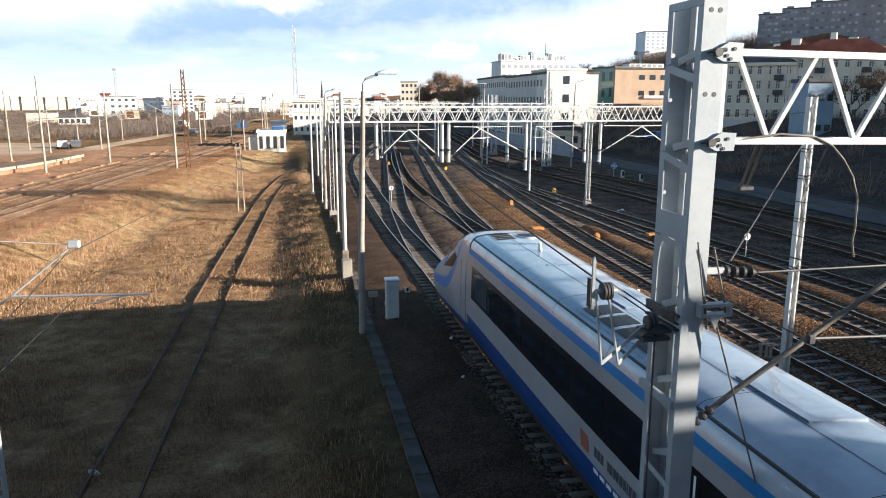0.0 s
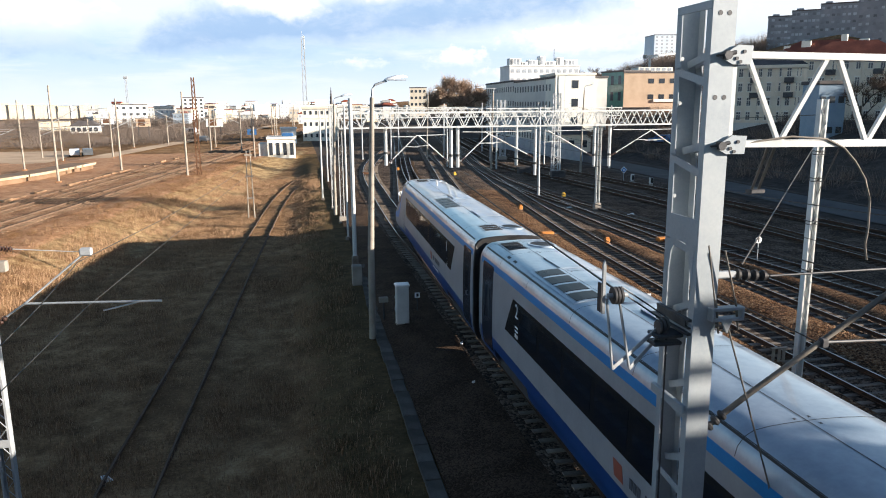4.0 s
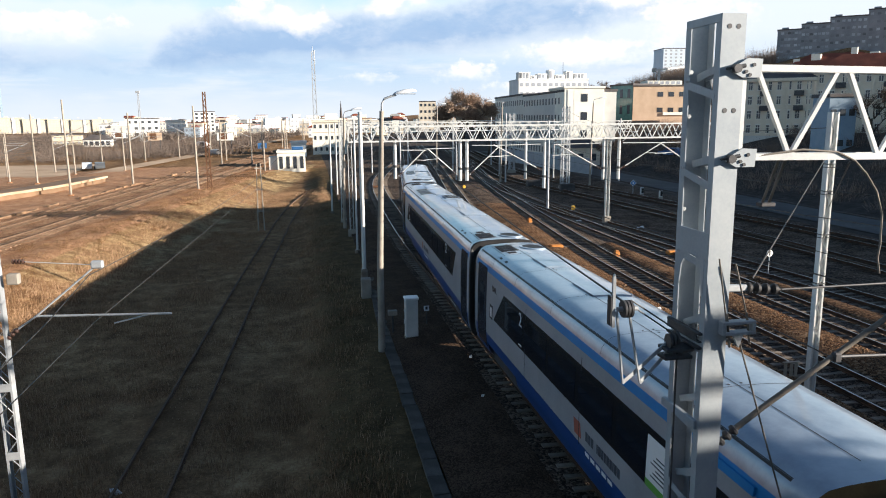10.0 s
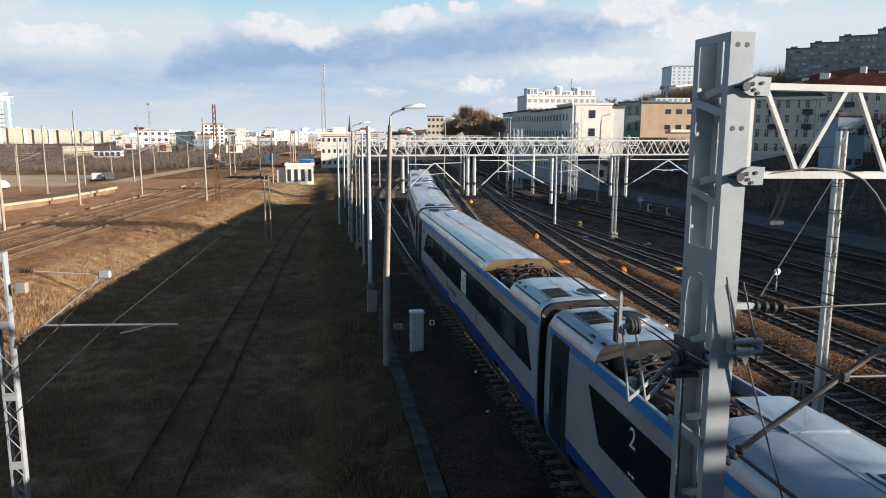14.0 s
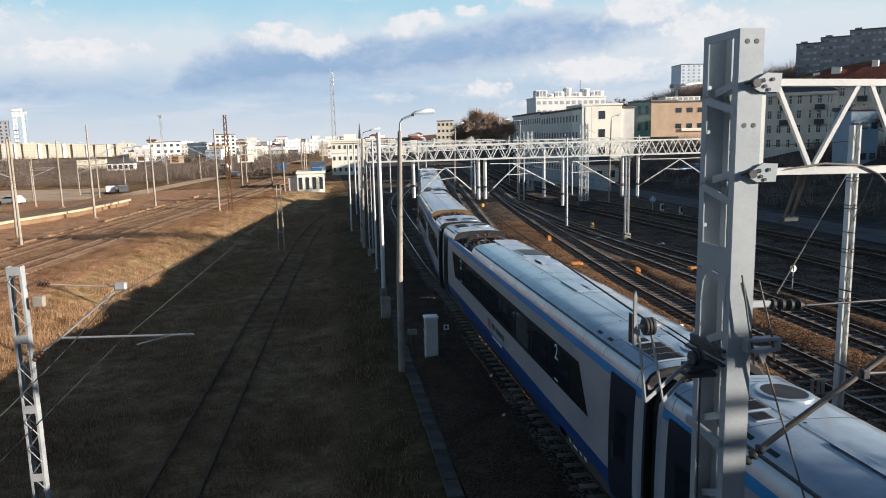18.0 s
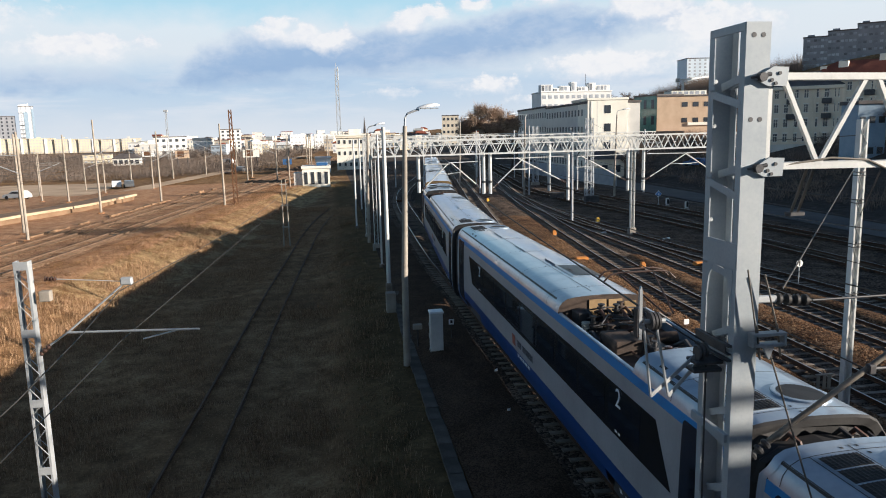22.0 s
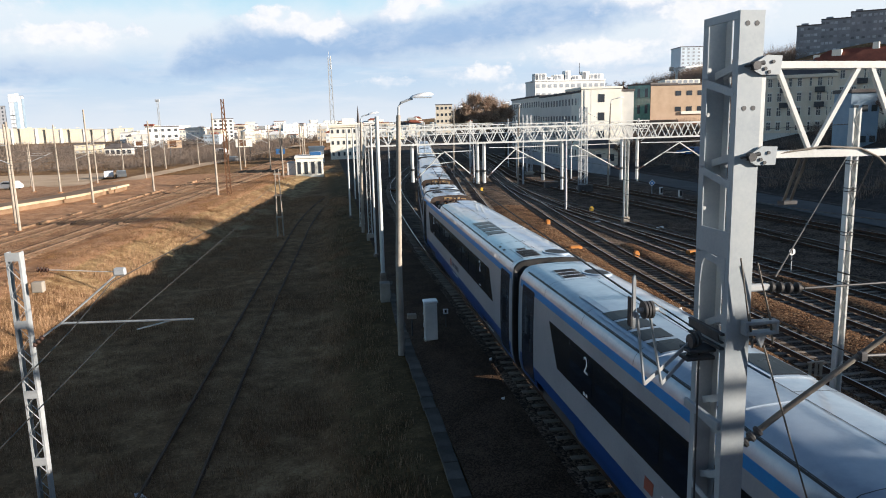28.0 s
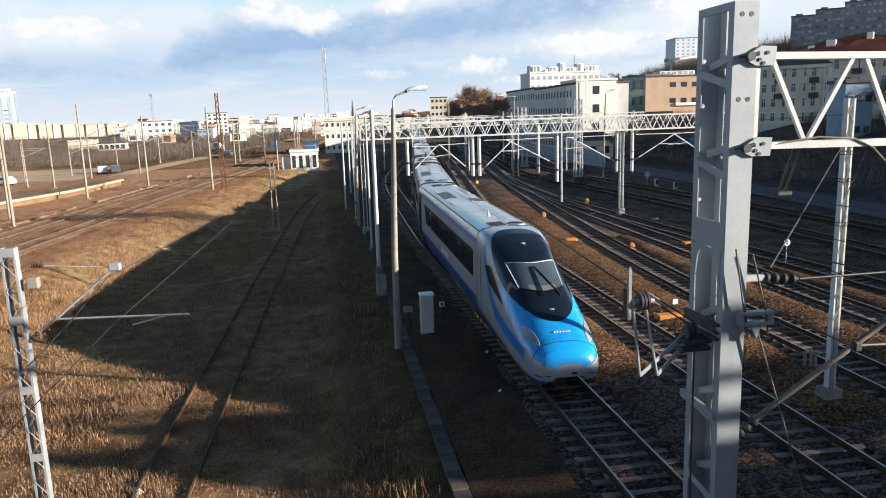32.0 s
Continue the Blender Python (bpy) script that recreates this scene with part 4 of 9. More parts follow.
def wheelset(car, y):
    b = part("bogie", Shape().box(-1.05, 1.05, y - 1.7, y + 1.7, 0.42, 0.72, 0.05).box(-1.12, -0.98, y - 1.9, y + 1.9, 0.30, 0.62, 0.04).box(0.98, 1.12, y - 1.9, y + 1.9, 0.30, 0.62, 0.04), steel_dark, car, "dark bogie frame")
    for dy in (-1.35, 1.35):
        for sx in (-0.75, 0.75):
            part("wheel", Shape().tube([(sx - 0.065, y + dy, 0.445), (sx + 0.065, y + dy, 0.445)], 0.445, 20), rail_side, b, "", True)


def writing_bars(car, y, z, side, rows, name="lettering"):
    """Small unreadable lettering as white bars."""
    for dz, y0, ln, h in rows:
        part(name, side_panel([(y + y0, z + dz), (y + y0 + ln, z + dz), (y + y0 + ln, z + dz + h), (y + y0, z + dz + h)], 0.012, side, 0.004), t_white, car, "small white lettering")


def label_text(car, word, y, z, size, side, mat, name="lettering"):
    cu = bpy.data.curves.new(name, "FONT")
    cu.body, cu.size, cu.extrude = word, size, 0.003
    cu.align_x, cu.align_y = "CENTER", "BOTTOM"
    ob = new(name, cu)
    dg = bpy.context.evaluated_depsgraph_get()
    me = bpy.data.meshes.new_from_object(ob.evaluated_get(dg))
    bpy.data.objects.remove(ob)
    me.materials.append(mat)
    o = new(name, me)
    o.parent = car
    # read from outside on this side
    rot = Matrix(((0, 0, side), (side, 0, 0), (0, 1, 0))).to_4x4()
    o.matrix_local = Matrix.Translation((side * (half_at(z) + 0.018), y, z)) @ rot
    return o


# a car's own space: x to its right, y ahead, z up from the rails; it reaches from y0 to y1
def car_body(car, y0, y1, wells=(), bogies=()):
    for side in (-1, 1):
        part("skirt", skin(0.98, 1.36, y0, y1, side=side), t_dark_blue, car, "dark blue lower skirt", True)
    a = y0
    for c in sorted(bogies) + [None]:
        b = y1 if c is None else c - 1.75
        if b > a + 0.3:
            for side in (-1, 1):
                part("skirt_panel", skin(0.50, 0.98, a, b, side=side), t_dark_blue, car, "dark blue panel between the bogies", True)
        a = b if c is None else c + 1.75
    for side in (-1, 1):
        part("side_wall", skin(1.36, 3.60, y0, y1, side=side), t_silver, car, "silver-grey side wall", True)
    for side in (-1, 1):
        part("roof_stripe", skin(3.60, 3.81, y0, y1, side=side), t_blue, car, "blue stripe under the roof", True)
    spans, a = [], y0
    for w0, w1 in sorted(wells):
        spans.append((a, w0))
        a = w1
    spans.append((a, y1))
    for a, b in spans:
        a, b = (a + 0.14 if a == y0 else a), (b - 0.14 if b == y1 else b)
        part("roof", roof_shell(a, b, 3.81), t_roof, car, "pale silver roof", True)
    part("underframe", Shape().box(-1.15, 1.15, y0 + 0.2, y1 - 0.2, 0.5, 1.0), steel_dark, car)


def car_end(car, y, d):
    """End wall with its pale edge frame and half of the black gangway."""
    pts = [(-x, z) for x, z in SECTION] + [(x, z) for x, z in reversed(SECTION[:-1])]

    def at(z):
        return y - d * 0.14 if z > 3.805 else y
    part("end_wall", Shape().add([(x, at(z), z) for x, z in pts], [tuple(range(len(pts)))]), t_black, car, "black end wall", False, None, False)
    s = Shape()
    s.loft([[(x * k, at(z) + d * yy, 0.50 + (z - 0.50) * kz) for x, z in pts] for yy, k, kz in ((-0.12, 1.004, 1.002), (0.06, 1.004, 1.002))])
    part("end_frame", s, t_roof, car, "pale edge frame", True)
    part("end_seal", Shape().loft([[(x * k, at(z) + d * dy, 0.50 + (z - 0.50) * kz) for x, z in pts] for dy, k, kz in ((0.06, 1.004, 1.002), (0.11, 0.985, 0.992), (0.11, 0.90, 0.96))]), t_black, car, "black rubber seal", True)
    q = [(-1.12, 0.75), (-1.12, 3.45), (-1.02, 3.78), (-0.72, 3.96), (0, 4.02), (0.72, 3.96), (1.02, 3.78), (1.12, 3.45), (1.12, 0.75)]
    part("gangway_bellows", Shape().loft([[(x * kk, y + d * t, z) for x, z in q] for t, kk in ((0, 1), (0.08, 1.08), (0.16, 0.98), (0.24, 1.08), (0.33, 1.0))], closed=True, cap=True), t_black, car, "black pleated gangway")
    for k, (xa, za) in enumerate(((0.35, 3.92), (0.62, 3.90), (0.86, 3.80), (-0.55, 3.92))):
        part("jumper_cable", Shape().tube([(xa, y - d * 0.02, za), (xa + 0.05, y + d * 0.12, za + 0.20), (xa + 0.12, y + d * 0.26, za + 0.12), (xa + 0.16, y + d * 0.33, za - 0.12)], 0.045, 7), t_hose if k % 2 else t_black, car, "thick cable between the cars", True)


def door(car, y, side, w=1.30):
    p = part("door", side_panel([(y - w / 2, 0.80), (y + w / 2, 0.80), (y + w / 2, 3.66), (y + w / 2 - 0.05, 3.71), (y - w / 2 + 0.05, 3.71), (y - w / 2, 3.66)], 0.010, side), t_door, car, "dark glazed entrance door")
    part("door_window", side_panel([(y - 0.28, 1.9), (y + 0.28, 1.9), (y + 0.28, 3.0), (y - 0.28, 3.0)], 0.016, side, 0.01), t_screen, p)
    part("door_handle", side_panel([(y + 0.36, 1.75), (y + 0.40, 1.75), (y + 0.40, 2.15), (y + 0.36, 2.15)], 0.03, side, 0.02), steel_dark, p)


def window_band(car, y0, y1, slant0, slant1, panes=8):
    """slant0 and slant1: how far the rear and the front edge lean, bottom outwards where positive."""
    for side in (-1, 1):
        zb, zt = 2.10, 3.26
        band = part("window_band", side_panel([(y0 + max(0, -slant0), zb), (y1 - max(0, -slant1), zb), (y1 - max(0, slant1), zt), (y0 + max(0, slant0), zt)], 0.010, side), t_band, car, "long black window band")
        step = (y1 - y0 - 2.6) / panes
        for k in range(panes):
            a = y0 + 1.3 + k * step
            part("window_pane", side_panel([(a + 0.12, zb + 0.14), (a + step - 0.12, zb + 0.14), (a + step - 0.12, zt - 0.14), (a + 0.12, zt - 0.14)], 0.016, side, 0.01), t_screen, band)


def switch_gear(car, w0, w1):
    """Tall gear before the end wall: ribbed columns, hoses, flanged pots and cross tubes."""
    rnd = random.Random(int(w1 * 10) + 5)
    for x, dy, h in ((-0.72, 1.15, 0.42), (-0.28, 0.62, 0.60), (0.02, 0.95, 0.66), (0.30, 0.55, 0.62), (0.52, 1.05, 0.50), (0.80, 0.70, 0.46), (-0.5, 1.9, 0.36), (0.35, 1.8, 0.44)):
        rise, girth = [(x, w1 - dy, 3.5)], [0.055]
        for q in range(int(h / 0.085)):
            wide = 0.12 - 0.035 * (q % 2)
            for dz, rr in ((0.055, 0.055), (0.06, wide), (0.10, wide), (0.105, 0.055)):
                rise.append((x, w1 - dy, 3.5 + q * 0.08 + dz))
                girth.append(rr)
        rise += [(x, w1 - dy, 3.5 + h + 0.03), (x, w1 - dy, 3.5 + h + 0.035), (x, w1 - dy, 3.5 + h + 0.07)]
        girth += [0.055, 0.10, 0.10]
        s = Shape().tube(rise, girth, 12)
        part("ribbed_column", s, rnd.choice((t_rust, steel_dark, t_black)), car, "dark ribbed column", True)
    pot_line = [(3.5, 0.05), (3.62, 0.05), (3.625, 0.13), (3.65, 0.13), (3.655, 0.06), (3.70, 0.06), (3.705, 0.13), (3.73, 0.13), (3.735, 0.06), (3.76, 0.06), (3.765, 0.13), (3.79, 0.12)]
    pot = Shape().tube([(-0.86, w1 - 1.0, z) for z, _ in pot_line], [rr for _, rr in pot_line], 12)
    part("insulator", pot, porcelain_pale, car, "pale flanged insulator", True)
    for k in range(6):
        x, y = -0.75 + 0.28 * k, w1 - rnd.uniform(0.35, 0.8)
        part("hose", Shape().tube([(x, y, 3.95), (x + 0.06, y - 0.25, 4.02 + 0.05 * (k % 2)), (x + 0.14, y - 0.55, 3.86), (x + 0.12, y - 0.72, 3.56)], 0.045, 8), rnd.choice((t_hose, t_black, steel_dark)), car, "thick ribbed hose", True)
    for k in range(4):
        y = w1 - 0.5 - 0.45 * k
        part("cross_tube", Shape().tube([(-0.8, y, 3.98 - 0.1 * k), (-0.1, y - 0.06, 4.05 - 0.1 * k), (0.85, y + 0.05, 3.96 - 0.08 * k)], 0.022, 6), steel_dark, car, "", True)
    part("equipment_box", Shape().box(-1.0, -0.62, w1 - 0.75, w1 - 0.2, 3.52, 3.98, 0.03), t_black, car)
    part("pressure_vessel", Shape().tube([(0.15, w1 - 2.5, 3.68), (1.0, w1 - 2.5, 3.68)], 0.15, 14), t_rust, car, "brown cylindrical vessel", True)


def equipment_well(car, w0, w1, raised, wall, lit_plates):
    """A sunk part of the roof with electrical gear."""
    part("well_floor", Shape().box(-1.3, 1.3, w0, w1, 3.46, 3.52), t_rust, car, "brown floor of a roof well")
    for sx in (-1, 1):
        part("well_side", Shape().box(sx * 1.27 - 0.05, sx * 1.27 + 0.05, w0, w1, 3.5, 3.84, 0.02), t_roof, car)
    for yy, mt in ((w0, t_rust), (w1, wall)):
        pts = [(x, z) for x, z in SECTION if z >= 3.5]
        ring = [(-x, z - 0.004) for x, z in pts] + [(x, z - 0.004) for x, z in reversed(pts[:-1])]
        part("well_bulkhead", Shape().add([(x, yy, z) for x, z in ring], [tuple(range(len(ring)))]), mt, car, "end wall of the roof well", False, None, False)
    # sunlit patches of the end wall, put in as cream plates
    for x0, x1, z1 in ((-0.42, 0.10, 4.16), (0.16, 0.58, 4.14), (0.64, 1.0, 4.06)) if lit_plates else ():
        part("well_panel", Shape().box(x0, x1, w1 - 0.03, w1 - 0.008, 3.62, z1, 0.008), t_tan, car, "cream plate for a sunlit patch of the well's end wall")
    switch_gear(car, w0, w1)
    rnd = random.Random(int(w0 * 10) + 77)
    for k in range(7):
        x, y = rnd.uniform(-0.85, 0.85), rnd.uniform(w0 + 0.5, w1 - 0.5)
        rings = [(3.52 + q * 0.08 + dz, 0.09 - 0.03 * (q % 2) if 0 < dz < 0.045 else 0.045) for q in range(5) for dz in (0.0, 0.004, 0.04, 0.046)]
        s = Shape().tube([(x, y, z) for z, _ in rings], [rr for _, rr in rings], 10)
        part("insulator", s, porcelain if k % 2 else steel_dark, car, "ribbed insulator", True)
    for k in range(5):
        x0, yy = rnd.uniform(-0.9, 0.9), rnd.uniform(w0 + 0.4, w1 - 0.6)
        part("busbar", Shape().tube([(x0, yy, 3.85), (x0 * 0.4, yy + 0.5, 3.98), (-x0 * 0.5, yy + 1.1, 3.9), (-x0 * 0.8, yy + 1.4, 3.7)], 0.022, 6), steel_dark, car, "", True)
    for k in range(9):
        x0, yy, dx = rnd.uniform(-0.95, 0.95), rnd.uniform(w0 + 0.3, w1 - 1.2), rnd.uniform(-0.5, 0.5)
        part("cable", Shape().tube([(x0, yy, 3.62), (x0 + dx * 0.5, yy + 0.35, 3.74 + 0.12 * rnd.random()), (x0 + dx, yy + rnd.uniform(0.6, 1.1), 3.62)], rnd.choice((0.03, 0.045, 0.06)), 6), rnd.choice((t_black, steel_dark, t_rust)), car, "", True)
    for k in range(4):
        x0, yy = rnd.uniform(-0.9, 0.6), rnd.uniform(w0 + 0.2, w1 - 0.8)
        part("equipment_box", Shape().box(x0, x0 + rnd.uniform(0.2, 0.45), yy, yy + rnd.uniform(0.3, 0.6), 3.52, 3.66 + 0.16 * rnd.random(), 0.02), rnd.choice((t_black, steel_dark)), car)
    part("equipment_box", Shape().box(-0.9, -0.2, (w0 + w1) / 2 - 0.6, (w0 + w1) / 2 + 0.5, 3.52, 3.86, 0.03), t_rust, car)
    part("equipment_box", Shape().box(0.25, 0.8, w0 + 0.5, w0 + 1.5, 3.52, 3.80, 0.03), steel_dark, car)
    yb = (w0 + w1) / 2
    p = part("pantograph", Shape().tube([(-0.5, yb - 1.2, 3.6), (-0.5, yb + 1.2, 3.6)], 0.03, 6).tube([(0.5, yb - 1.2, 3.6), (0.5, yb + 1.2, 3.6)], 0.03, 6).tube([(-0.5, yb - 1.2, 3.6), (0.5, yb - 1.2, 3.6)], 0.03, 6).tube([(-0.5, yb + 1.2, 3.6), (0.5, yb + 1.2, 3.6)], 0.03, 6), panto_brown, car, "grey steel pantograph, " + ("raised" if raised else "folded down"), True)
    knee = (0, yb - 1.5, 4.75) if raised else (0, yb - 1.35, 3.95)
    head = (0, yb + 0.35, 5.42) if raised else (0, yb + 0.9, 4.12)
    part("lower_arm", Shape().tube([(0, yb + 0.9, 3.66), knee], 0.045, 8), panto_brown, p, "", True)
    part("upper_arm", Shape().tube([(-0.1, knee[1], knee[2]), (-0.45, head[1], head[2] - 0.08)], 0.025, 6).tube([(0.1, knee[1], knee[2]), (0.45, head[1], head[2] - 0.08)], 0.025, 6), panto_brown, p, "", True)
    for dy in (-0.2, 0.2):
        part("contact_strip", Shape().tube([(-0.95, head[1] + dy, head[2] - 0.22), (-0.78, head[1] + dy, head[2] - 0.05), (-0.55, head[1] + dy, head[2]), (0.55, head[1] + dy, head[2]), (0.78, head[1] + dy, head[2] - 0.05), (0.95, head[1] + dy, head[2] - 0.22)], 0.024, 6), panto_brown, p, "", True)


def middle_car(index):
    ln = CAR_PITCH - 0.72
    y0, y1 = -ln / 2, ln / 2
    car = thing("train_car", ["", "", "silver and blue passenger car with black window band", "silver and blue bar car with a roof well at one end", "silver and blue passenger car with a roof well at one end",
                              "silver and blue passenger car with a raised pantograph", "silver and blue passenger car with a folded pantograph"][index], "train car", "cars of the train")
    wells = {3: [(-9.3, -5.75)], 4: [(5.0, 9.4)], 5: [(-8.7, -3.5)], 6: [(5.0, 9.3)]}.get(index, [])
    car_body(car, y0, y1, wells, (y0 + 3.6, y1 - 3.6))
    for w0, w1 in wells:
        # car 3's end wall takes the tan with shade painted in
        equipment_well(car, w0, w1, index == 5, {3: t_shaded_tan, 4: t_black}.get(index, t_rust), index > 4)
    car_end(car, y1, 1)
    car_end(car, y0, -1)
    for side in (-1, 1):
        for yy in ((y0 + 1.03, y1 - 1.03) if index != 3 else (y1 - 1.03,)):
            door(car, yy, side)
    window_band(car, y0 + {3: 0.5, 5: 2.0}.get(index, 3.0), y1 - {2: 3.2, 3: 2.75}.get(index, 3.05), {2: -0.75}.get(index, 0.75), {2: 0.75, 3: 1.2}.get(index, -0.8), 9)
    wheelset(car, y1 - 3.6)
    wheelset(car, y0 + 3.6)
    for x, half in ((-1.21, 0.02), (1.21, 0.02), (-0.17, 0.009)):
        for a, b in ([(y0, y1)] if not wells else [(y0, wells[0][0]), (wells[0][1], y1)]):
            rail_groove(car, a + 0.5, b - 0.2, x, half)
    busy = lambda y: any(w0 - 0.6 < y < w1 + 0.6 for w0, w1 in wells)
    k = y0 + 3.6
    while k < y1 - 3:
        if not busy(k):
            roof_seam(car, k)
        k += 3.35
    for end, d in ((y1, -1), (y0, 1)):
        vent(car, -0.53, end + d * 1.10 - 0.40, 0.62, 0.35, 3, 0.40)
        if (index + (d > 0)) % 2:
            vent(car, -0.55, end + d * 1.95, 0.30, 0.28, 1)
        fan_ring(car, 0.50, end + d * 1.05, 0.45)
        for yy in (0.42, 2.25):
            roof_seam(car, end + d * yy)
        rail_groove(car, min(end + d * 0.42, end + d * 2.25), max(end + d * 0.42, end + d * 2.25), -0.90, 0.007)
        for yy in (2.45, 3.1):
            roof_patch(-1.12, -1.04, end + d * yy - 0.13, end + d * yy + 0.13, 0.006, t_black, "roof_slot", car, "small dark roof slot", 1)
    if index == 6:
        for k in range(4):
            roof_window(car, -1.0, -0.2, -4.2 - 0.93 * k, -3.5 - 0.93 * k)
    if index == 2:
        for k in range(4):
            roof_window(car, -1.0, -0.3, 7.3 - 0.84 * k, 7.94 - 0.84 * k)
        roof_grille(car, 0.15, 1.0, 1.9, 3.3)
    if index == 5:
        roof_window(car, 0.10, 1.12, -0.80, 0.95)
        roof_patch(0.04, 1.16, 1.05, 2.30, 0.05, t_roof, "air_intake_hood", car, "raised pale intake hood")
        for k in range(5):
            part("intake_gear", Shape().tube([(0.2 + 0.2 * k, -0.7, 4.26 - 0.02 * k), (0.25 + 0.19 * k, 0.1, 4.31 - 0.03 * k), (0.15 + 0.21 * k, 0.85, 4.26 - 0.02 * k)], 0.035, 6), (t_hose, steel_dark)[k % 2], car, "", True)
    if index == 4:
        roof_window(car, 0.10, 1.02, 1.35, 2.70)
        roof_patch(0.15, 0.95, -0.7, 0.2, 0.05, t_roof, "roof_lid", car, "raised pale roof lid")
        roof_patch(0.25, 0.95, -5.4, -4.6, 0.05, t_roof, "roof_lid", car, "raised pale roof lid")
    for yy in (4.2, -5.5, 8.0):
        if not busy(yy):
            roof_patch(-0.2, 0.9, yy, yy + 1.5, 0.03, t_roof, "roof_hatch", car, "raised roof hatch")
    yc = y1 - {2: 4.4, 3: 5.9}.get(index, 5.5)
    label_text(car, "2", yc, 2.66, 0.62, -1, t_white, "class_number")
    if index != 3:
        yr = -8.1 if index == 5 else -7.2
        label_text(car, "2", yr, 2.68, 0.62, -1, t_white, "class_number")
        writing_bars(car, yr - 0.15, 2.18, -1, [(0.30, 0, 0.3, 0.05), (0.18, 0, 0.3, 0.05), (0.0, 0, 0.12, 0.12), (0.0, 0.17, 0.12, 0.12)])
    writing_bars(car, yc - 0.15, 2.18, -1, [(0.30, 0, 0.3, 0.05), (0.18, 0, 0.3, 0.05), (0.0, 0, 0.12, 0.12), (0.0, 0.17, 0.12, 0.12)])
    writing_bars(car, y0 + 3.2, 0.78, -1, [(0.0, 0.0, 0.18, 0.12), (0.0, 0.35, 0.14, 0.12), (0.0, 0.7, 0.30, 0.08), (0.0, 1.2, 0.12, 0.12)])
    side_lettering(car, {3: 1.75, 6: 0.4}.get(index, 1.0))
    if index == 3:
        label_text(car, "BAR", y1 - 2.8, 3.02, 0.30, -1, t_black, "bar_sign")
        sg_ = part("access_sign", side_panel([(y1 - 2.6, 2.05), (y1 - 2.2, 2.05), (y1 - 2.2, 2.55), (y1 - 2.6, 2.55)], 0.012, -1, 0.004), t_black, car, "small black access sign")
        part("sign_mark", side_panel([(y1 - 2.5, 2.13), (y1 - 2.3, 2.13), (y1 - 2.3, 2.47), (y1 - 2.5, 2.47)], 0.016, -1, 0.003), t_white, sg_)
        po = part("window_poster", side_panel([(-2.55, 2.1), (-1.52, 2.1), (-1.52, 3.12), (-2.55, 3.12)], 0.02, -1, 0.004), t_white, car, "white poster with green edges in the window")
        part("poster_print", side_panel([(-2.55, 2.1), (-1.52, 2.1), (-1.52, 2.25), (-2.55, 2.25)], 0.024, -1, 0.003), leaf_green, po)
        part("poster_print", side_panel([(-2.48, 2.9), (-2.2, 2.9), (-2.2, 3.02), (-2.48, 3.02)], 0.024, -1, 0.003), leaf_green, po)
        for k in range(6):
            part("poster_line", side_panel([(-2.4, 2.36 + 0.085 * k), (-1.7 - 0.1 * (k % 3), 2.36 + 0.085 * k), (-1.7 - 0.1 * (k % 3), 2.39 + 0.085 * k), (-2.4, 2.39 + 0.085 * k)], 0.024, -1, 0.003), t_letter, po)
        part("service_hatch_lip", side_panel([(-4.72, 3.60), (-3.55, 3.60), (-3.55, 3.74), (-4.72, 3.74)], 0.045, -1, 0.04), t_blue, car, "raised lip over the service hatch")
        for yy in (6.3, 1.9, -3.5, -4.7):
            part("panel_joint", side_panel([(yy - 0.012, 1.3), (yy + 0.012, 1.3), (yy + 0.012, 3.45), (yy - 0.012, 3.45)], 0.013, -1, 0.004), t_black, car)
    return car


NOSE = 1.14  # the nose is this much longer than its base curve


def nose_section(u):
    """Half width, roof height, floor height and how far the roof's crown is rounded, u metres behind the tip."""
    u = u / NOSE

    def curve(rows):
        for (a, va), (b, vb) in zip(rows, rows[1:]):
            if a <= u <= b:
                t = (u - a) / (b - a)
                return va + (vb - va) * t
        return rows[-1][1]
    w = curve([(0, 0.50), (0.03, 0.69), (0.08, 0.84), (0.18, 0.98), (0.35, 1.09), (0.7, 1.20), (1.2, 1.285), (2.0, 1.35), (3.0, 1.39), (4.2, 1.41), (5.6, 1.415), (7.0, 1.415), (9, 1.415)])
    top = curve([(0, 1.05), (0.03, 1.17), (0.08, 1.29), (0.2, 1.45), (0.5, 1.68), (1.0, 1.95), (1.6, 2.24), (2.2, 2.56), (2.8, 2.90), (3.4, 3.23), (4.0, 3.53), (4.6, 3.78), (5.2, 4.02), (5.8, 4.17), (6.4, 4.26), (7.0, 4.29), (9, 4.29)])
    low = curve([(0, 0.62), (0.03, 0.50), (0.08, 0.42), (0.2, 0.34), (0.5, 0.28), (1.2, 0.30), (3, 0.38), (6, 0.50), (9, 0.50)])
    return w, top, low


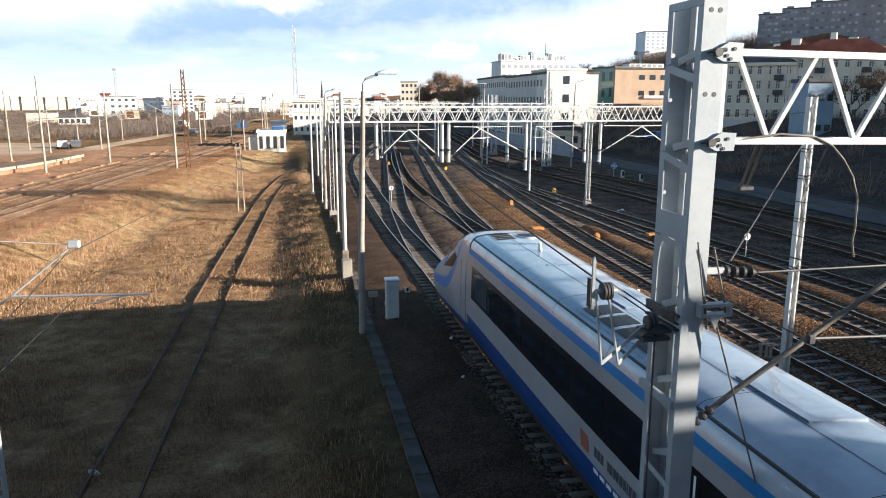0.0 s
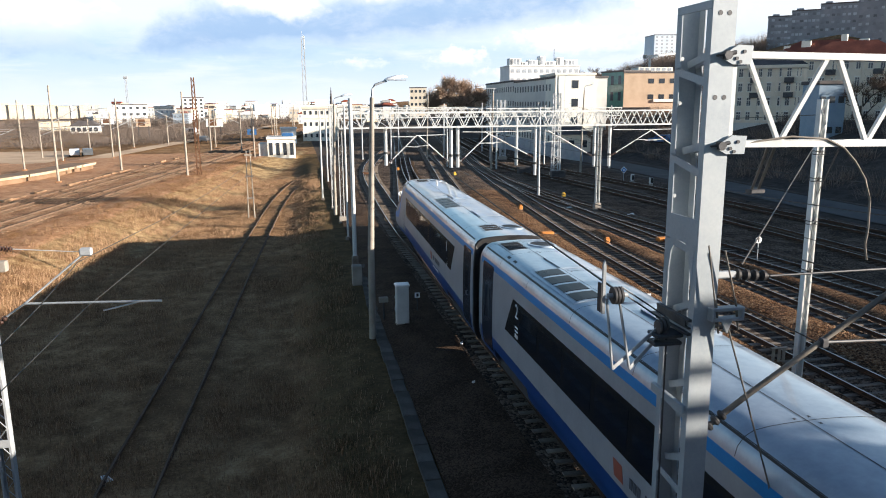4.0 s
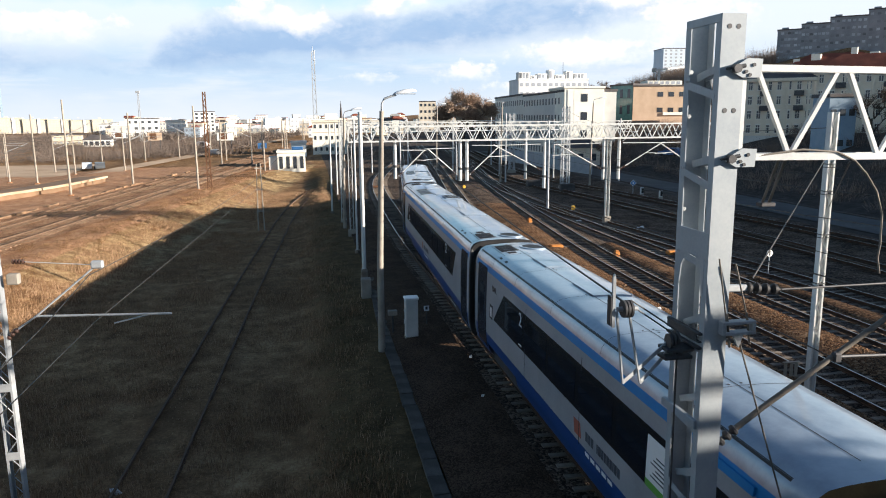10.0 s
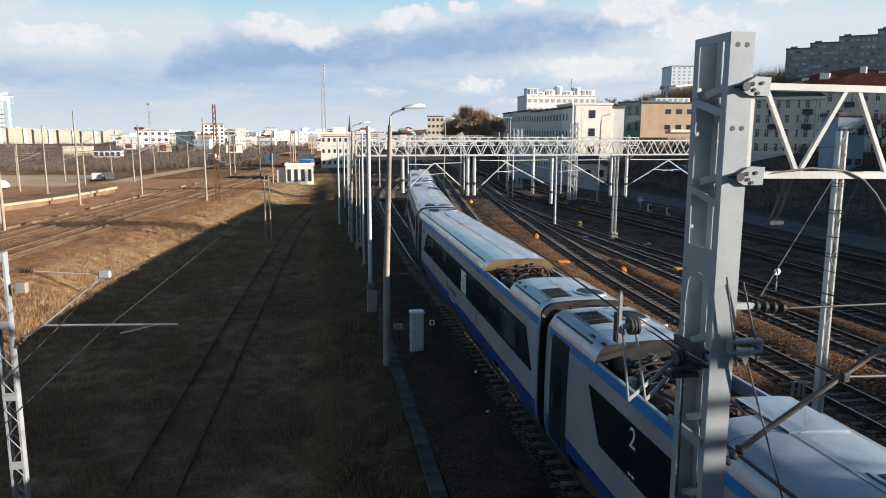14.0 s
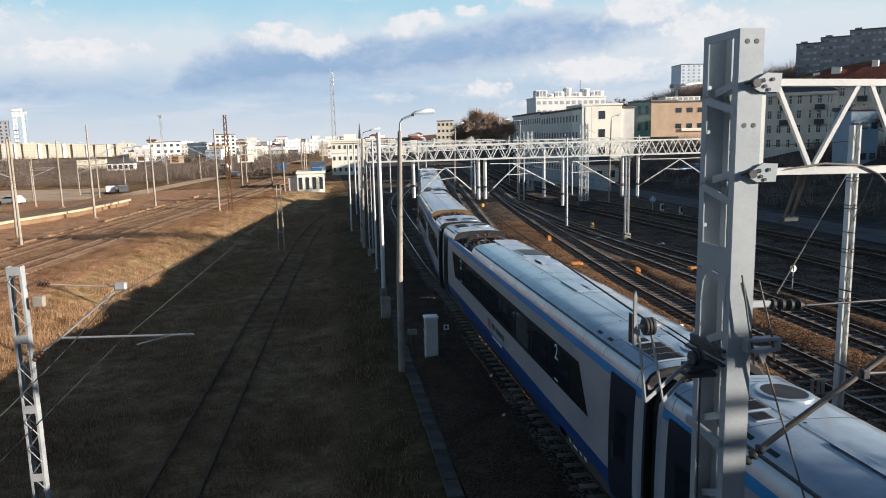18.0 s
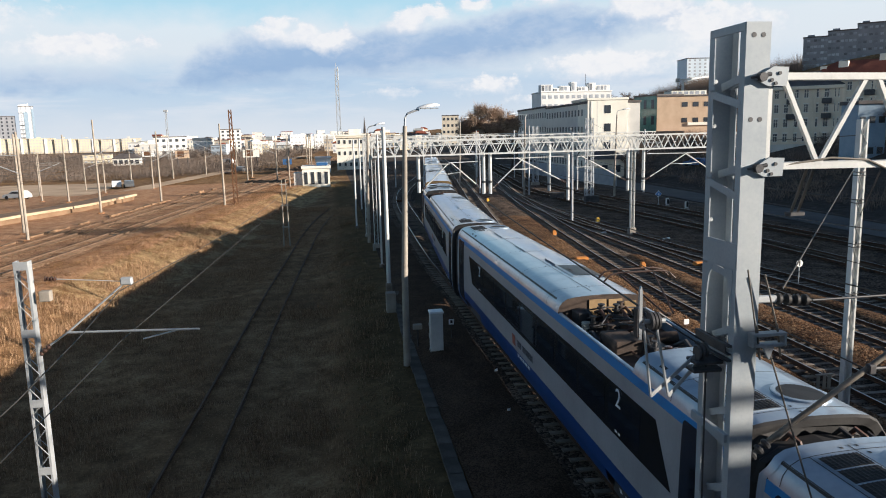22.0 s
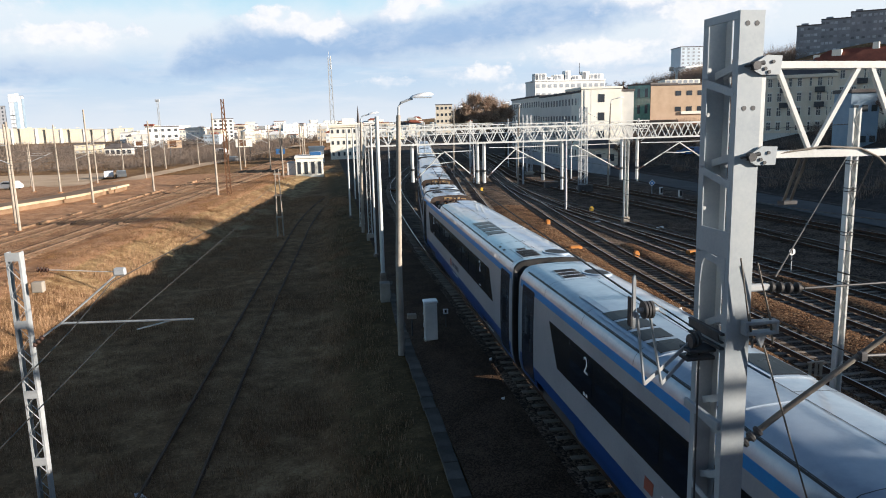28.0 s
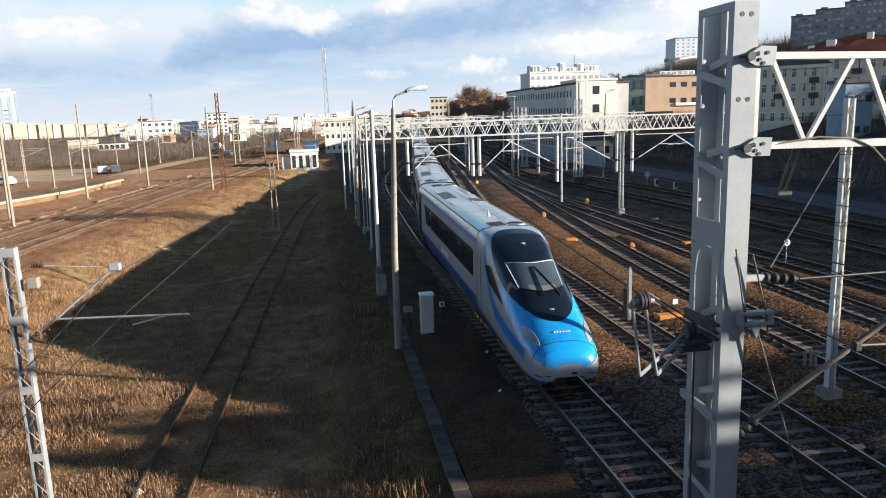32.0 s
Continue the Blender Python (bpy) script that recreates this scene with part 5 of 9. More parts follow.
def nose_point(u, v):
    """A point of the nose's right half: v = 0 at the floor, 1 on the crown."""
    w, top, low = nose_section(u)
    body = [(x / 1.415, (z - 0.50) / (4.29 - 0.50)) for x, z in SECTION]
    ell = 1 - smooth01(3.2, 7.0, u / NOSE)
    # blend between a rounded hood and the car's own section
    n = len(body) - 1
    i = min(n - 1, int(v * n))
    t = v * n - i
    bx, bz = body[i][0] + (body[i + 1][0] - body[i][0]) * t, body[i][1] + (body[i + 1][1] - body[i][1]) * t
    a = -0.62 + v * (math.pi / 2 + 0.62)
    p = 2.6
    ex = abs(math.cos(a)) ** (2 / p)
    s0 = -abs(math.sin(-0.62)) ** (2 / p)
    sz = math.copysign(abs(math.sin(a)) ** (2 / p), a)
    ez = (sz - s0) / (1 - s0)
    return (bx + (ex - bx) * ell) * w, low + (bz + (ez - bz) * ell) * (top - low)


def end_car(front):
    """A driving car; its nose points along +y in its own space."""
    ln = END_LEN - 0.36
    y0, y1 = 0.36, END_LEN
    car = thing("driving_car", "silver and blue driving car with a streamlined nose and black windscreen", "train car", "cars of the train")
    nb = y1 - 7.0 * NOSE
    car_body(car, y0, nb, (), (y0 + 3.6,))
    car_end(car, y0, -1)
    # nose skin in strips by colour
    us = [0, 0.02, 0.05, 0.09, 0.14] + [0.18 + 0.04 * k for k in range(195)]
    us = us[:-1] + [7.0 * NOSE]
    nv = 180
    pts = [[nose_point(u, k / nv) for k in range(nv + 1)] for u in us]
    parts = {"hood": Shape(), "cheek": Shape(), "lower_bow": Shape(), "nose_roof": Shape()}

    def kind(u, v, z):
        u = u / NOSE
        # dark skirt below, silver bumper round the tip, blue lid between the headlights
        if z < (0.50 if u < 1.0 else 0.50 + 0.075 * (u - 1.0)):
            return "lower_bow"
        if u < 0.62:
            return "hood" if v > 0.45 else "cheek"
        if z > 3.84 and u > 5:
            return "nose_roof"
        # hood: everything ahead of the screen, above the pale band round the bow
        if z > 1.22 + 0.16 * u + 0.36 * max(0, u - 1.6) and u < 3.6:
            return "hood"
        return "cheek"
    for i in range(len(us) - 1):
        for k in range(nv):
            uu = (us[i] + us[i + 1]) / 2
            zc = (pts[i][k][1] + pts[i + 1][k + 1][1]) / 2
            kd = kind(uu, (k + 0.5) / nv, zc)
            for sd in (-1, 1):
                s = parts[kd]
                q = [(sd * pts[a][b][0], y1 - us[a], pts[a][b][1]) for a, b in ((i, k), (i, k + 1), (i + 1, k + 1), (i + 1, k))]
                s.add(q, [(0, 1, 2, 3) if sd > 0 else (3, 2, 1, 0)])
    tip = Shape().add([(-pts[0][k][0], y1, pts[0][k][1]) for k in range(nv + 1)] + [(pts[0][k][0], y1, pts[0][k][1]) for k in range(nv, -1, -1)], [tuple(range(2 * nv + 2))])
    part("nose_tip", tip, t_silver, car, "", False, None, False)
    looks = {"hood": (t_bright, "bright blue nose hood"), "cheek": (t_silver, "silver cheek of the nose"), "lower_bow": (t_dark_blue, "dark blue bow skirt"), "nose_roof": (t_roof, "")}
    for nm, s in parts.items():
        if s.v:
            me = s.mesh(nm, looks[nm][0], False, False)
            bm = bmesh.new()
            bm.from_mesh(me)
            bmesh.ops.remove_doubles(bm, verts=bm.verts, dist=0.0005)
            bm.to_mesh(me)
            bm.free()
            me.polygons.foreach_set("use_smooth", [True] * len(me.polygons))
            part(nm, me, None, car, looks[nm][1])

    def on_nose(u, v, out=0.0, sd=1):
        x, z = nose_point(u, v)
        return (sd * (x + out * 0.7), y1 - u + out * 0.35, z + out * 0.6)

    def strip(u0, u1, mid, half, out, sd, n=44, rows=7):
        """A smooth band laid on the nose's side between two heights, u from u0 to u1."""
        def v_at(u, z):
            a, b = 0.0, 1.0
            for _ in range(22):
                c = (a + b) / 2
                a, b = (c, b) if nose_point(u, c)[1] < z else (a, c)
            return a
        grid = []
        for k in range(n + 1):
            u = u0 + (u1 - u0) * k / n
            grid.append([on_nose(u * NOSE, v_at(u * NOSE, mid(u) + half(u) * (2 * q / rows - 1)), out, sd) for q in range(rows + 1)])
        return Shape().loft(grid if sd > 0 else [g_[::-1] for g_ in grid])

    sweep = lambda u: 0.98 + 0.158 * u if u < 3.6 else 1.55 + 0.28 * (u - 3.6) + 0.30 * (u - 3.6) ** 2
    for sd in (-1, 1):
        part("cheek_stripe", strip(0.9, 5.95, sweep, lambda u: 0.15 + 0.022 * u, 0.006, sd), t_sweep, car, "blue sweeping stripe", True, None, False)
        part("cab_window", strip(3.05, 5.45, lambda u: 2.62 + 0.40 * (u - 4.3), lambda u: 0.30 * min((u - 3.05) / 1.75, (5.45 - u) / 0.55, 1.0), 0.012, sd), t_black_glass, car, "slanted black cab side window", True, None, False)
    # headlights, wipers, screen frame, hatch line, number
    for sd in (-1, 1):
        def ring(k, r, out):
            return [on_nose(1.22 + r * 0.44 * math.cos(a), 0.615 + r * 0.058 * math.sin(a) - r * 0.040 * math.cos(a), out, sd) for a in [2 * math.pi * q / 20 for q in range(20)]]
        h = part("headlight", Shape().loft([ring(0, 1.40, 0.0), ring(0, 1.36, 0.02), ring(0, 1.12, 0.015)], closed=True), t_silver, car, "pale oval headlight rim", True)
        part("headlight_lens", Shape().loft([ring(0, q_, 0.016) for q_ in (1.14, 0.8, 0.45, 0.03)], closed=True), t_lens, h, "clear headlight lens", False, None, False)
    def crown(u, x):
        """Height of the nose's skin at x, u behind the tip."""
        best = None
        last = nose_point(u, 1.0)
        for k in range(159, 40, -1):
            px_, pz_ = nose_point(u, k / 160)
            if px_ >= abs(x):
                f_ = (abs(x) - last[0]) / max(1e-6, px_ - last[0])
                return last[1] + (pz_ - last[1]) * max(0.0, min(1.0, f_))
            last = (px_, pz_)
        return nose_section(u)[1]
    def screen_half(u):
        """Half width of the black screen: a broad egg from the hood up to the cab roof."""
        q = u / NOSE
        e = (4.3 - q) / 3.08 if q < 4.3 else (q - 4.3) / 2.2
        return 1.22 * max(0.0, 1 - e ** (2.3 if q < 4.3 else 3.0)) ** 0.5

    u0, u1 = (4.3 - 3.08) * NOSE, 6.5 * NOSE
    egg = []
    for k in range(71):
        u = u0 + (u1 - u0) * (0.5 - 0.5 * math.cos(math.pi * k / 70))
        h = max(0.004, screen_half(u))
        egg.append([(h * q / 18, y1 - u, crown(u, h * q / 18) + 0.012) for q in range(-18, 19)])
    part("windscreen", Shape().loft(egg), t_screen, car, "large black curved windscreen", True, None, False)
    # the driver's pane set in it, with pale edges and two wipers
    grid = []
    for k in range(13):
        h = 0.80 + 0.12 * k / 12
        us_ = [2.85 + 1.50 * k / 12 + 0.42 * (q / 10) ** 2 for q in range(-10, 11)]
        grid.append([(h * q / 10, y1 - u, crown(u, h * q / 10) + 0.020) for u, q in zip(us_, range(-10, 11))])
    part("windscreen_pane", Shape().loft(grid), screen_pane, car, "clear driver's pane showing a pale cab", True, None, False)
    part("dashboard", Shape().loft([[(p[0] * 0.96, p[1], p[2] + 0.004) for p in row] for row in grid[:3]]), dash_mat, car, "pale grey desk behind the pane", True, None, False)
    edges = {"side": [[row[i] for row in grid] for i in (0, -1)], "top": [grid[-1]], "foot": [grid[0]]}
    for where, lines in edges.items():
        for line in lines:
            part("screen_frame", Shape().tube([(p[0], p[1], p[2] + 0.008) for p in line], 0.020 if where == "side" else 0.014, 6), t_black if where == "foot" else lamp_white, car, "pale screen edge" if where != "foot" else "", True)
    for xa, xb in ((0.06, 0.08), (0.16, 0.12), (-0.55, 0.0)):
        pts_ = [(xa + (xb - xa) * k / 6, y1 - 2.62 - 1.5 * k / 6, crown(2.62 + 1.5 * k / 6, xa + (xb - xa) * k / 6) + 0.045) for k in range(7)]
        part("wiper", Shape().tube(pts_, 0.018, 6), t_black, car, "thin black windscreen wiper", True)
    part("roof_lamp", Shape().ball((0, y1 - 5.7, nose_section(5.7)[1] + 0.01), 0.12, 12, 6, 0.4), t_silver, car, "round top marker lamp", True)
    part("nose_emblem", Shape().ball((0, y1 - 1.98, nose_section(1.98)[1] + 0.01), 0.11, 12, 6, 0.25), t_silver, car, "small round emblem", True)
    seam = [on_nose(0.52, k / 20, 0.004, -1) for k in range(7, 21)] + [on_nose(0.52, k / 20, 0.004, 1) for k in range(20, 6, -1)]
    part("hatch_seam", Shape().tube(seam, 0.012, 4), t_black, car)
    for sd in (-1, 1):
        part("hatch_seam", Shape().tube([on_nose(u, 0.46, 0.004, sd) for u in (0.10, 0.3, 0.52)], 0.012, 4), t_black, car)
    lip = [on_nose(0.03 + 0.35 * abs(k / 10) ** 2.5, 0.22, 0.006, 1 if k >= 0 else -1) for k in range(-10, 11) if abs(k) > 1]
    part("lip_seam", Shape().tube(lip, 0.014, 4), t_black, car)
    part("coupler_slot", Shape().box(-0.22, -0.05, y1 - 0.05, y1 + 0.015, 0.70, 0.77, 0.01), t_black, car, "dark coupler slot")
    for k in range(6):
        part("number_bar", Shape().box(-0.30 + k * 0.10, -0.24 + k * 0.10, y1 - 1.0, y1 - 0.88, nose_section(0.94)[1] - 0.02, nose_section(0.94)[1] + 0.012), t_white, car, "pale unreadable number")
    # sides
    for side in (-1, 1):
        band = part("window_band", side_panel([(y0 + (4.3 if front else 4.05), 2.10), (nb - 0.6, 2.10), (nb - 0.6, 3.26), (y0 + (3.5 if front else 3.24), 3.26)], 0.010, side), t_band, car, "long black window band")
        step = (nb - 0.9 - y0 - 5.0) / 8
        for k in range(8):
            a = y0 + 5.0 + k * step
            part("window_pane", side_panel([(a + 0.1, 2.24), (a + step - 0.1, 2.24), (a + step - 0.1, 3.12), (a + 0.1, 3.12)], 0.016, side, 0.01), t_screen, band)
        door(car, y0 + 1.03, side)
        d = side_panel([(nb + 0.25, 0.9), (nb + 0.95, 0.9), (nb + 0.95, 3.2), (nb + 0.25, 3.2)], 0.006, side)
        part("cab_door", d, t_silver, car, "plain silver cab door")
        for yy in (nb + 0.25, nb + 0.95):
            part("cab_door_gap", side_panel([(yy - 0.015, 0.9), (yy + 0.015, 0.9), (yy + 0.015, 3.2), (yy - 0.015, 3.2)], 0.010, side, 0.004), t_black, car)
    wheelset(car, y0 + 3.6)
    wheelset(car, y1 - 5.2)
    for x in (-1.21, 1.21):
        rail_groove(car, y0 + 0.5, nb, x)
    rail_groove(car, y0 + 3.0, nb - 1.0, -0.17, 0.009)
    for k in range(6):
        roof_seam(car, y0 + 2.6 + k * 3.1)
    vent(car, -0.35 * (1 if front else -1), nb - 1.15, 0.66, 0.20, 4, 0.28)
    fan_ring(car, 0.5 * (1 if front else -1), nb - 0.7, 0.36)
    for k in range(4):
        yy = (8.43 if front else 6.94) + 0.82 * k
        roof_window(car, *((-1.0, -0.3) if front else (0.3, 1.0)), yy - 0.32, yy + 0.32)
    sx = 1 if front else -1
    vent(car, -0.3 * sx, y0 + 1.4, 0.66, 0.3, 3, 0.42)
    fan_ring(car, 0.55 * sx, y0 + 1.9)
    if not front:
        roof_window(car, -1.0, -0.3, 10.3, 11.5)
        label_text(car, "2", 6.63, 2.62, 0.62, 1, t_white, "class_number")
        writing_bars(car, 6.48, 2.15, 1, [(0.30, 0, 0.3, 0.05), (0.18, 0, 0.3, 0.05), (0.0, 0, 0.12, 0.12), (0.0, 0.17, 0.12, 0.12)])
    for yy in (4.5, 10.5):
        roof_patch(-0.1, 0.95, y0 + yy, y0 + yy + 1.8, 0.03, t_roof, "roof_hatch", car, "raised roof hatch")
    part("roof_fin", Shape().prism([(nb - 3.4, 4.15), (nb - 3.0, 4.15), (nb - 3.08, 4.52), (nb - 3.2, 4.56)], 0, 0.12, 0.17), t_white, car, "white roof antenna fin")
    if front:
        side_lettering(car, 9.6)
        label_text(car, "1", 5.6, 2.62, 0.62, -1, t_white, "class_number")
        writing_bars(car, 5.45, 2.1, -1, [(0.30, 0, 0.3, 0.05), (0.18, 0, 0.3, 0.05), (0.0, 0, 0.12, 0.12)])
    else:
        part("side_emblem", side_panel([(10.0, 1.50), (10.4, 1.50), (10.45, 1.8), (10.05, 1.8)], 0.012, 1, 0.004), emblem_red, car, "faded red emblem")
        writing_bars(car, 10.8, 1.55, 1, [(0.0, 0, 0.9, 0.2), (0.0, 1.0, 1.2, 0.2)])
    return car


CARS = [end_car(True)] + [middle_car(k) for k in range(2, 7)] + [end_car(False)]

# how far the train has gone, second by second
GONE = [0.20, 5.47, 10.72, 15.92, 20.72, 25.33, 29.91, 34.62, 39.42, 44.15, 48.85, 53.49, 58.21, 62.82, 67.11, 71.60, 76.52, 81.83, 87.41, 93.10, 98.79, 104.53, 110.35, 116.58, 123.00, 129.38, 135.97, 142.84, 149.60, 156.16, 162.37, 168.70, 176.05]
main_x = TRACKS["main"]


def on_line(s):
    """The point of the main track s metres along; it is straight before the bend."""
    y, left = 36.0, s - 36.0
    if left <= 0:
        return Vector((7.48, s, 0))
    while left > 0:
        h = min(0.5, left)
        y += h / math.hypot(1, (main_x(y + 0.25) - main_x(y - 0.25)) / 0.5)
        left -= h
    return Vector((main_x(y), y, 0))


def car_pose(a, b, flip, origin):
    """The pose of a car that stands on the line at a (behind) and b (ahead)."""
    pa, pb = on_line(a), on_line(b)
    d = (pb - pa).normalized()
    c = pa + d * (origin - a)
    turn = math.degrees(math.atan2(-d.x, d.y)) + (180 if flip else 0)
    return pose(c.x, c.y, 0, 0, 0, turn)


def car_rows(k):
    rows = []
    for t in range(33):
        g = GAP_AT_START + GONE[t]
        if k == 0:
            m = car_pose(g + 3.96, g + END_LEN - 5.2, False, g)
        elif k == 6:
            e = g - 5 * CAR_PITCH
            m = car_pose(e - END_LEN + 5.2, e - 3.96, True, e)
        else:
            c = g - (k - 0.5) * CAR_PITCH
            m = car_pose(c - 9.1, c + 9.1, False, c)
        rows.append((float(t), m))
    return rows


def motions():
    for k, car in enumerate(CARS):
        walk(car, car_rows(k))

# ---- the bridge under the camera ----
bridge = thing("road_bridge", "concrete road bridge over the tracks with a solid parapet", "bridge", kind="structure")
part("deck", Shape().box(-70, 130, -13.0, -0.55, 6.5, 7.7, 0.05), concrete, bridge, "concrete bridge deck")
part("parapet", Shape().box(-70, 130, -0.80, -0.55, 7.7, 8.75, 0.03), concrete, bridge, "concrete parapet")
# unseen slats, added to throw shade over the near field and yard
for k in range(14):
    part("screen_slat", Shape().box(41, 130, -0.70, -0.64, 8.95 + k * 0.2, 9.135 + k * 0.2, 0.01), galv, bridge, "unseen steel slat, added to shade the near ground")
for k in range(5):
    part("screen_slat", Shape().box(46.5, 130, -0.70, -0.64, 11.75 + k * 0.2, 11.935 + k * 0.2, 0.01), galv, bridge, "unseen steel slat, added to shade the near ground")
# unseen rails, added to cast shadow bands on the near mast
for z, h in ((11.05, 0.22), (10.3, 0.09), (9.75, 0.13), (9.3, 0.07)):
    part("screen_rail", Shape().box(-3, 28, -0.72, -0.62, z - h, z + h, 0.02), galv, bridge, "unseen steel rail, added to cast bands on the mast")
# unseen closed panels, added to keep sun off the lower mast
for k in range(4):
    part("screen_panel", Shape().box(19.0 + k * 1.9, 20.86 + k * 1.9, -0.70, -0.66, 8.75, 9.45, 0.01), galv, bridge, "unseen closed panel, added to shade the lower mast")
# posts of the same added, unseen screen
for k in range(12):
    part("screen_post", Shape().box(-2.9 + k * 2.6, -2.8 + k * 2.6, -0.72, -0.62, 8.75, 11.2, 0.02), galv, bridge, "unseen steel post of the added shade screen")
for x in (-14, 4.0, 44, 90):
    part("pier", Shape().box(x - 0.5, x + 0.5, -12, -1.5, -1.6, 6.5, 0.05), concrete, bridge, "concrete pier")


# ---- masts and gantries ----
def lattice_mast(name, x, y, z0, z1, w, mat, label, category="mast", lean=0.0, foot=True, bar=0.045, pitch=0.55, taper=0.75):
    """Four-legged lattice mast of angle bars with zigzag bracing on a concrete foot."""
    t = thing(name, label, category, "lattice masts", m=Matrix.Translation((x, y, 0)))
    h = w / 2
    for sx in (-1, 1):
        for sy in (-1, 1):
            part("leg", Shape().beam((sx * h, sy * h, z0), (sx * h * taper, sy * h * taper, z1), bar * 1.5), mat, t)
    n = max(3, round((z1 - z0) / pitch))
    for face in range(4):
        for k in range(n):
            za, zb = z0 + (z1 - z0) * k / n, z0 + (z1 - z0) * (k + 1) / n
            ka, kb = h * (1 + (taper - 1) * k / n), h * (1 + (taper - 1) * (k + 1) / n)
            sg = 1 if k % 2 else -1
            ends = [((-sg * ka, -ka, za), (sg * kb, -kb, zb)), ((-sg * ka, ka, za), (sg * kb, kb, zb)), ((-ka, -sg * ka, za), (-kb, sg * kb, zb)), ((ka, -sg * ka, za), (kb, sg * kb, zb))][face]
            part("brace", Shape().beam(*ends, bar * 0.8), mat, t)
    if foot:
        part("foot", Shape().box(-w * 0.75, w * 0.75, -w * 0.75, w * 0.75, z0 - 0.45, z0 + 0.10, 0.04), pole_conc, t, "weathered concrete foot")
    return t


def channel_mast(x0, x1, y0, y1, z0, z1):
    """Two upright channels laced together with flat bars and plates: the near gantry's leg."""
    t = thing("portal_mast", "grey painted steel portal mast, two channels laced with bars", "mast")
    fl = 0.125
    for near, d in ((y0, 1), (y1, -1)):
        q = [(x0, near), (x1, near), (x1, near + d * 0.155), (x1 - 0.014, near + d * 0.155), (x1 - 0.014, near + d * 0.018), (x0 + 0.014, near + d * 0.018), (x0 + 0.014, near + d * fl), (x0, near + d * fl)]
        part("channel", Shape().prism(q, 2, z0, z1), paint_grey, t, "grey steel channel")
    for xf in (x0 + 0.006, x1 - 0.022):
        z = 9.43
        while z > 2.0:
            low, high = (-0.20, 0.19) if z > 7.5 else (-0.09, 0.40)
            for rise, inset in (((low, 0.0), (high, 0.15)) if xf < x0 + 0.1 else ((high, 0.03),)):
                xi = xf + (inset if xf < x0 + 0.1 else -inset)
                part("lacing_bar", Shape().beam((xi, y1 - 0.06, z + rise * 0.2), (xi, y0 + 0.07, z + rise), 0.018, 0.095, up=(0, 0, 1)), paint_grey, t)
            part("node_plate", Shape().box(xf - 0.008, xf + 0.008, y1 - 0.15, y1 - 0.02, z - 0.05, z + 0.05, 0.004), paint_grey, t)
            z -= 1.12
    for xf in (x0 + 0.006,):
        for zz, hh in ((z1 - 0.05, 0.05), (7.36, 0.17), (4.95, 0.05), (6.1, 0.05), (2.9, 0.3)):
            part("tie_plate", Shape().box(xf - 0.012, xf + 0.012, y0 + 0.02, y1 - 0.02, zz - hh, zz + hh, 0.004), paint_grey, t)
    for zz in (10.04, 9.05):
        for xx in (x0 + 0.10, x1 - 0.10):
            part("bolt_hole", Shape().tube([(xx, y0 - 0.004, zz), (xx, y0 + 0.01, zz)], 0.030, 14), steel_dark, t)
    for zz in (9.55, 8.98, 8.30, 7.75, 5.5, 4.3):
        part("bolt_head", Shape().tube([(x0 + 0.07, y1 - 0.015, zz), (x0 + 0.07, y1 - 0.06, zz)], 0.028, 10), galv, t)
    for zz in (9.43, 8.31, 7.19, 6.07):
        for yb in (0.06, 0.11):
            part("bolt", Shape().tube([(x0 - 0.02, y1 - yb, zz), (x0 + 0.01, y1 - yb, zz)], 0.017, 8), galv, t)
    for za, zb in ((6.00, 6.035), (6.09, 6.11), (6.19, 6.225)):
        part("clamp_bar", Shape().box(x0 - 0.055, x0 + 0.01, y0 + 0.03, y1 + 0.05, za, zb, 0.008), steel_dark, t, "dark clamp bar across the leg")
    part("clamp_bar", Shape().box(x0 - 0.05, x0 - 0.035, y0 + 0.10, y1 + 0.04, 6.09, 6.22, 0.004), steel_dark, t, "dark clamp bar across the leg")
    part("clamp_bar", Shape().box(x0 - 0.05, x0 + 0.01, y0 + 0.04, y1 + 0.10, 4.90, 5.02, 0.008), paint_grey, t, "grey clamp plate across the leg")
    for sg_ in (-1, 1):
        ya = (y0 + y1) / 2
        part("haunch", Shape().prism([(ya + sg_ * 0.33, 7.20), (ya + sg_ * 0.12, 7.20), (ya + sg_ * 0.24, 7.02), (ya + sg_ * 0.29, 6.70), (ya + sg_ * 0.33, 6.70)], 0, x0 - 0.006, x0 + 0.012), paint_grey, t, "shaped gusset under the tie plate")
    part("foot", Shape().box(x0 - 0.25, x1 + 0.25, y0 - 0.2, y1 + 0.2, -0.6, 0.1, 0.05), pole_conc, t)
    return t


channel_mast(4.915, 5.235, 8.10, 8.93, 0.1, 10.19)


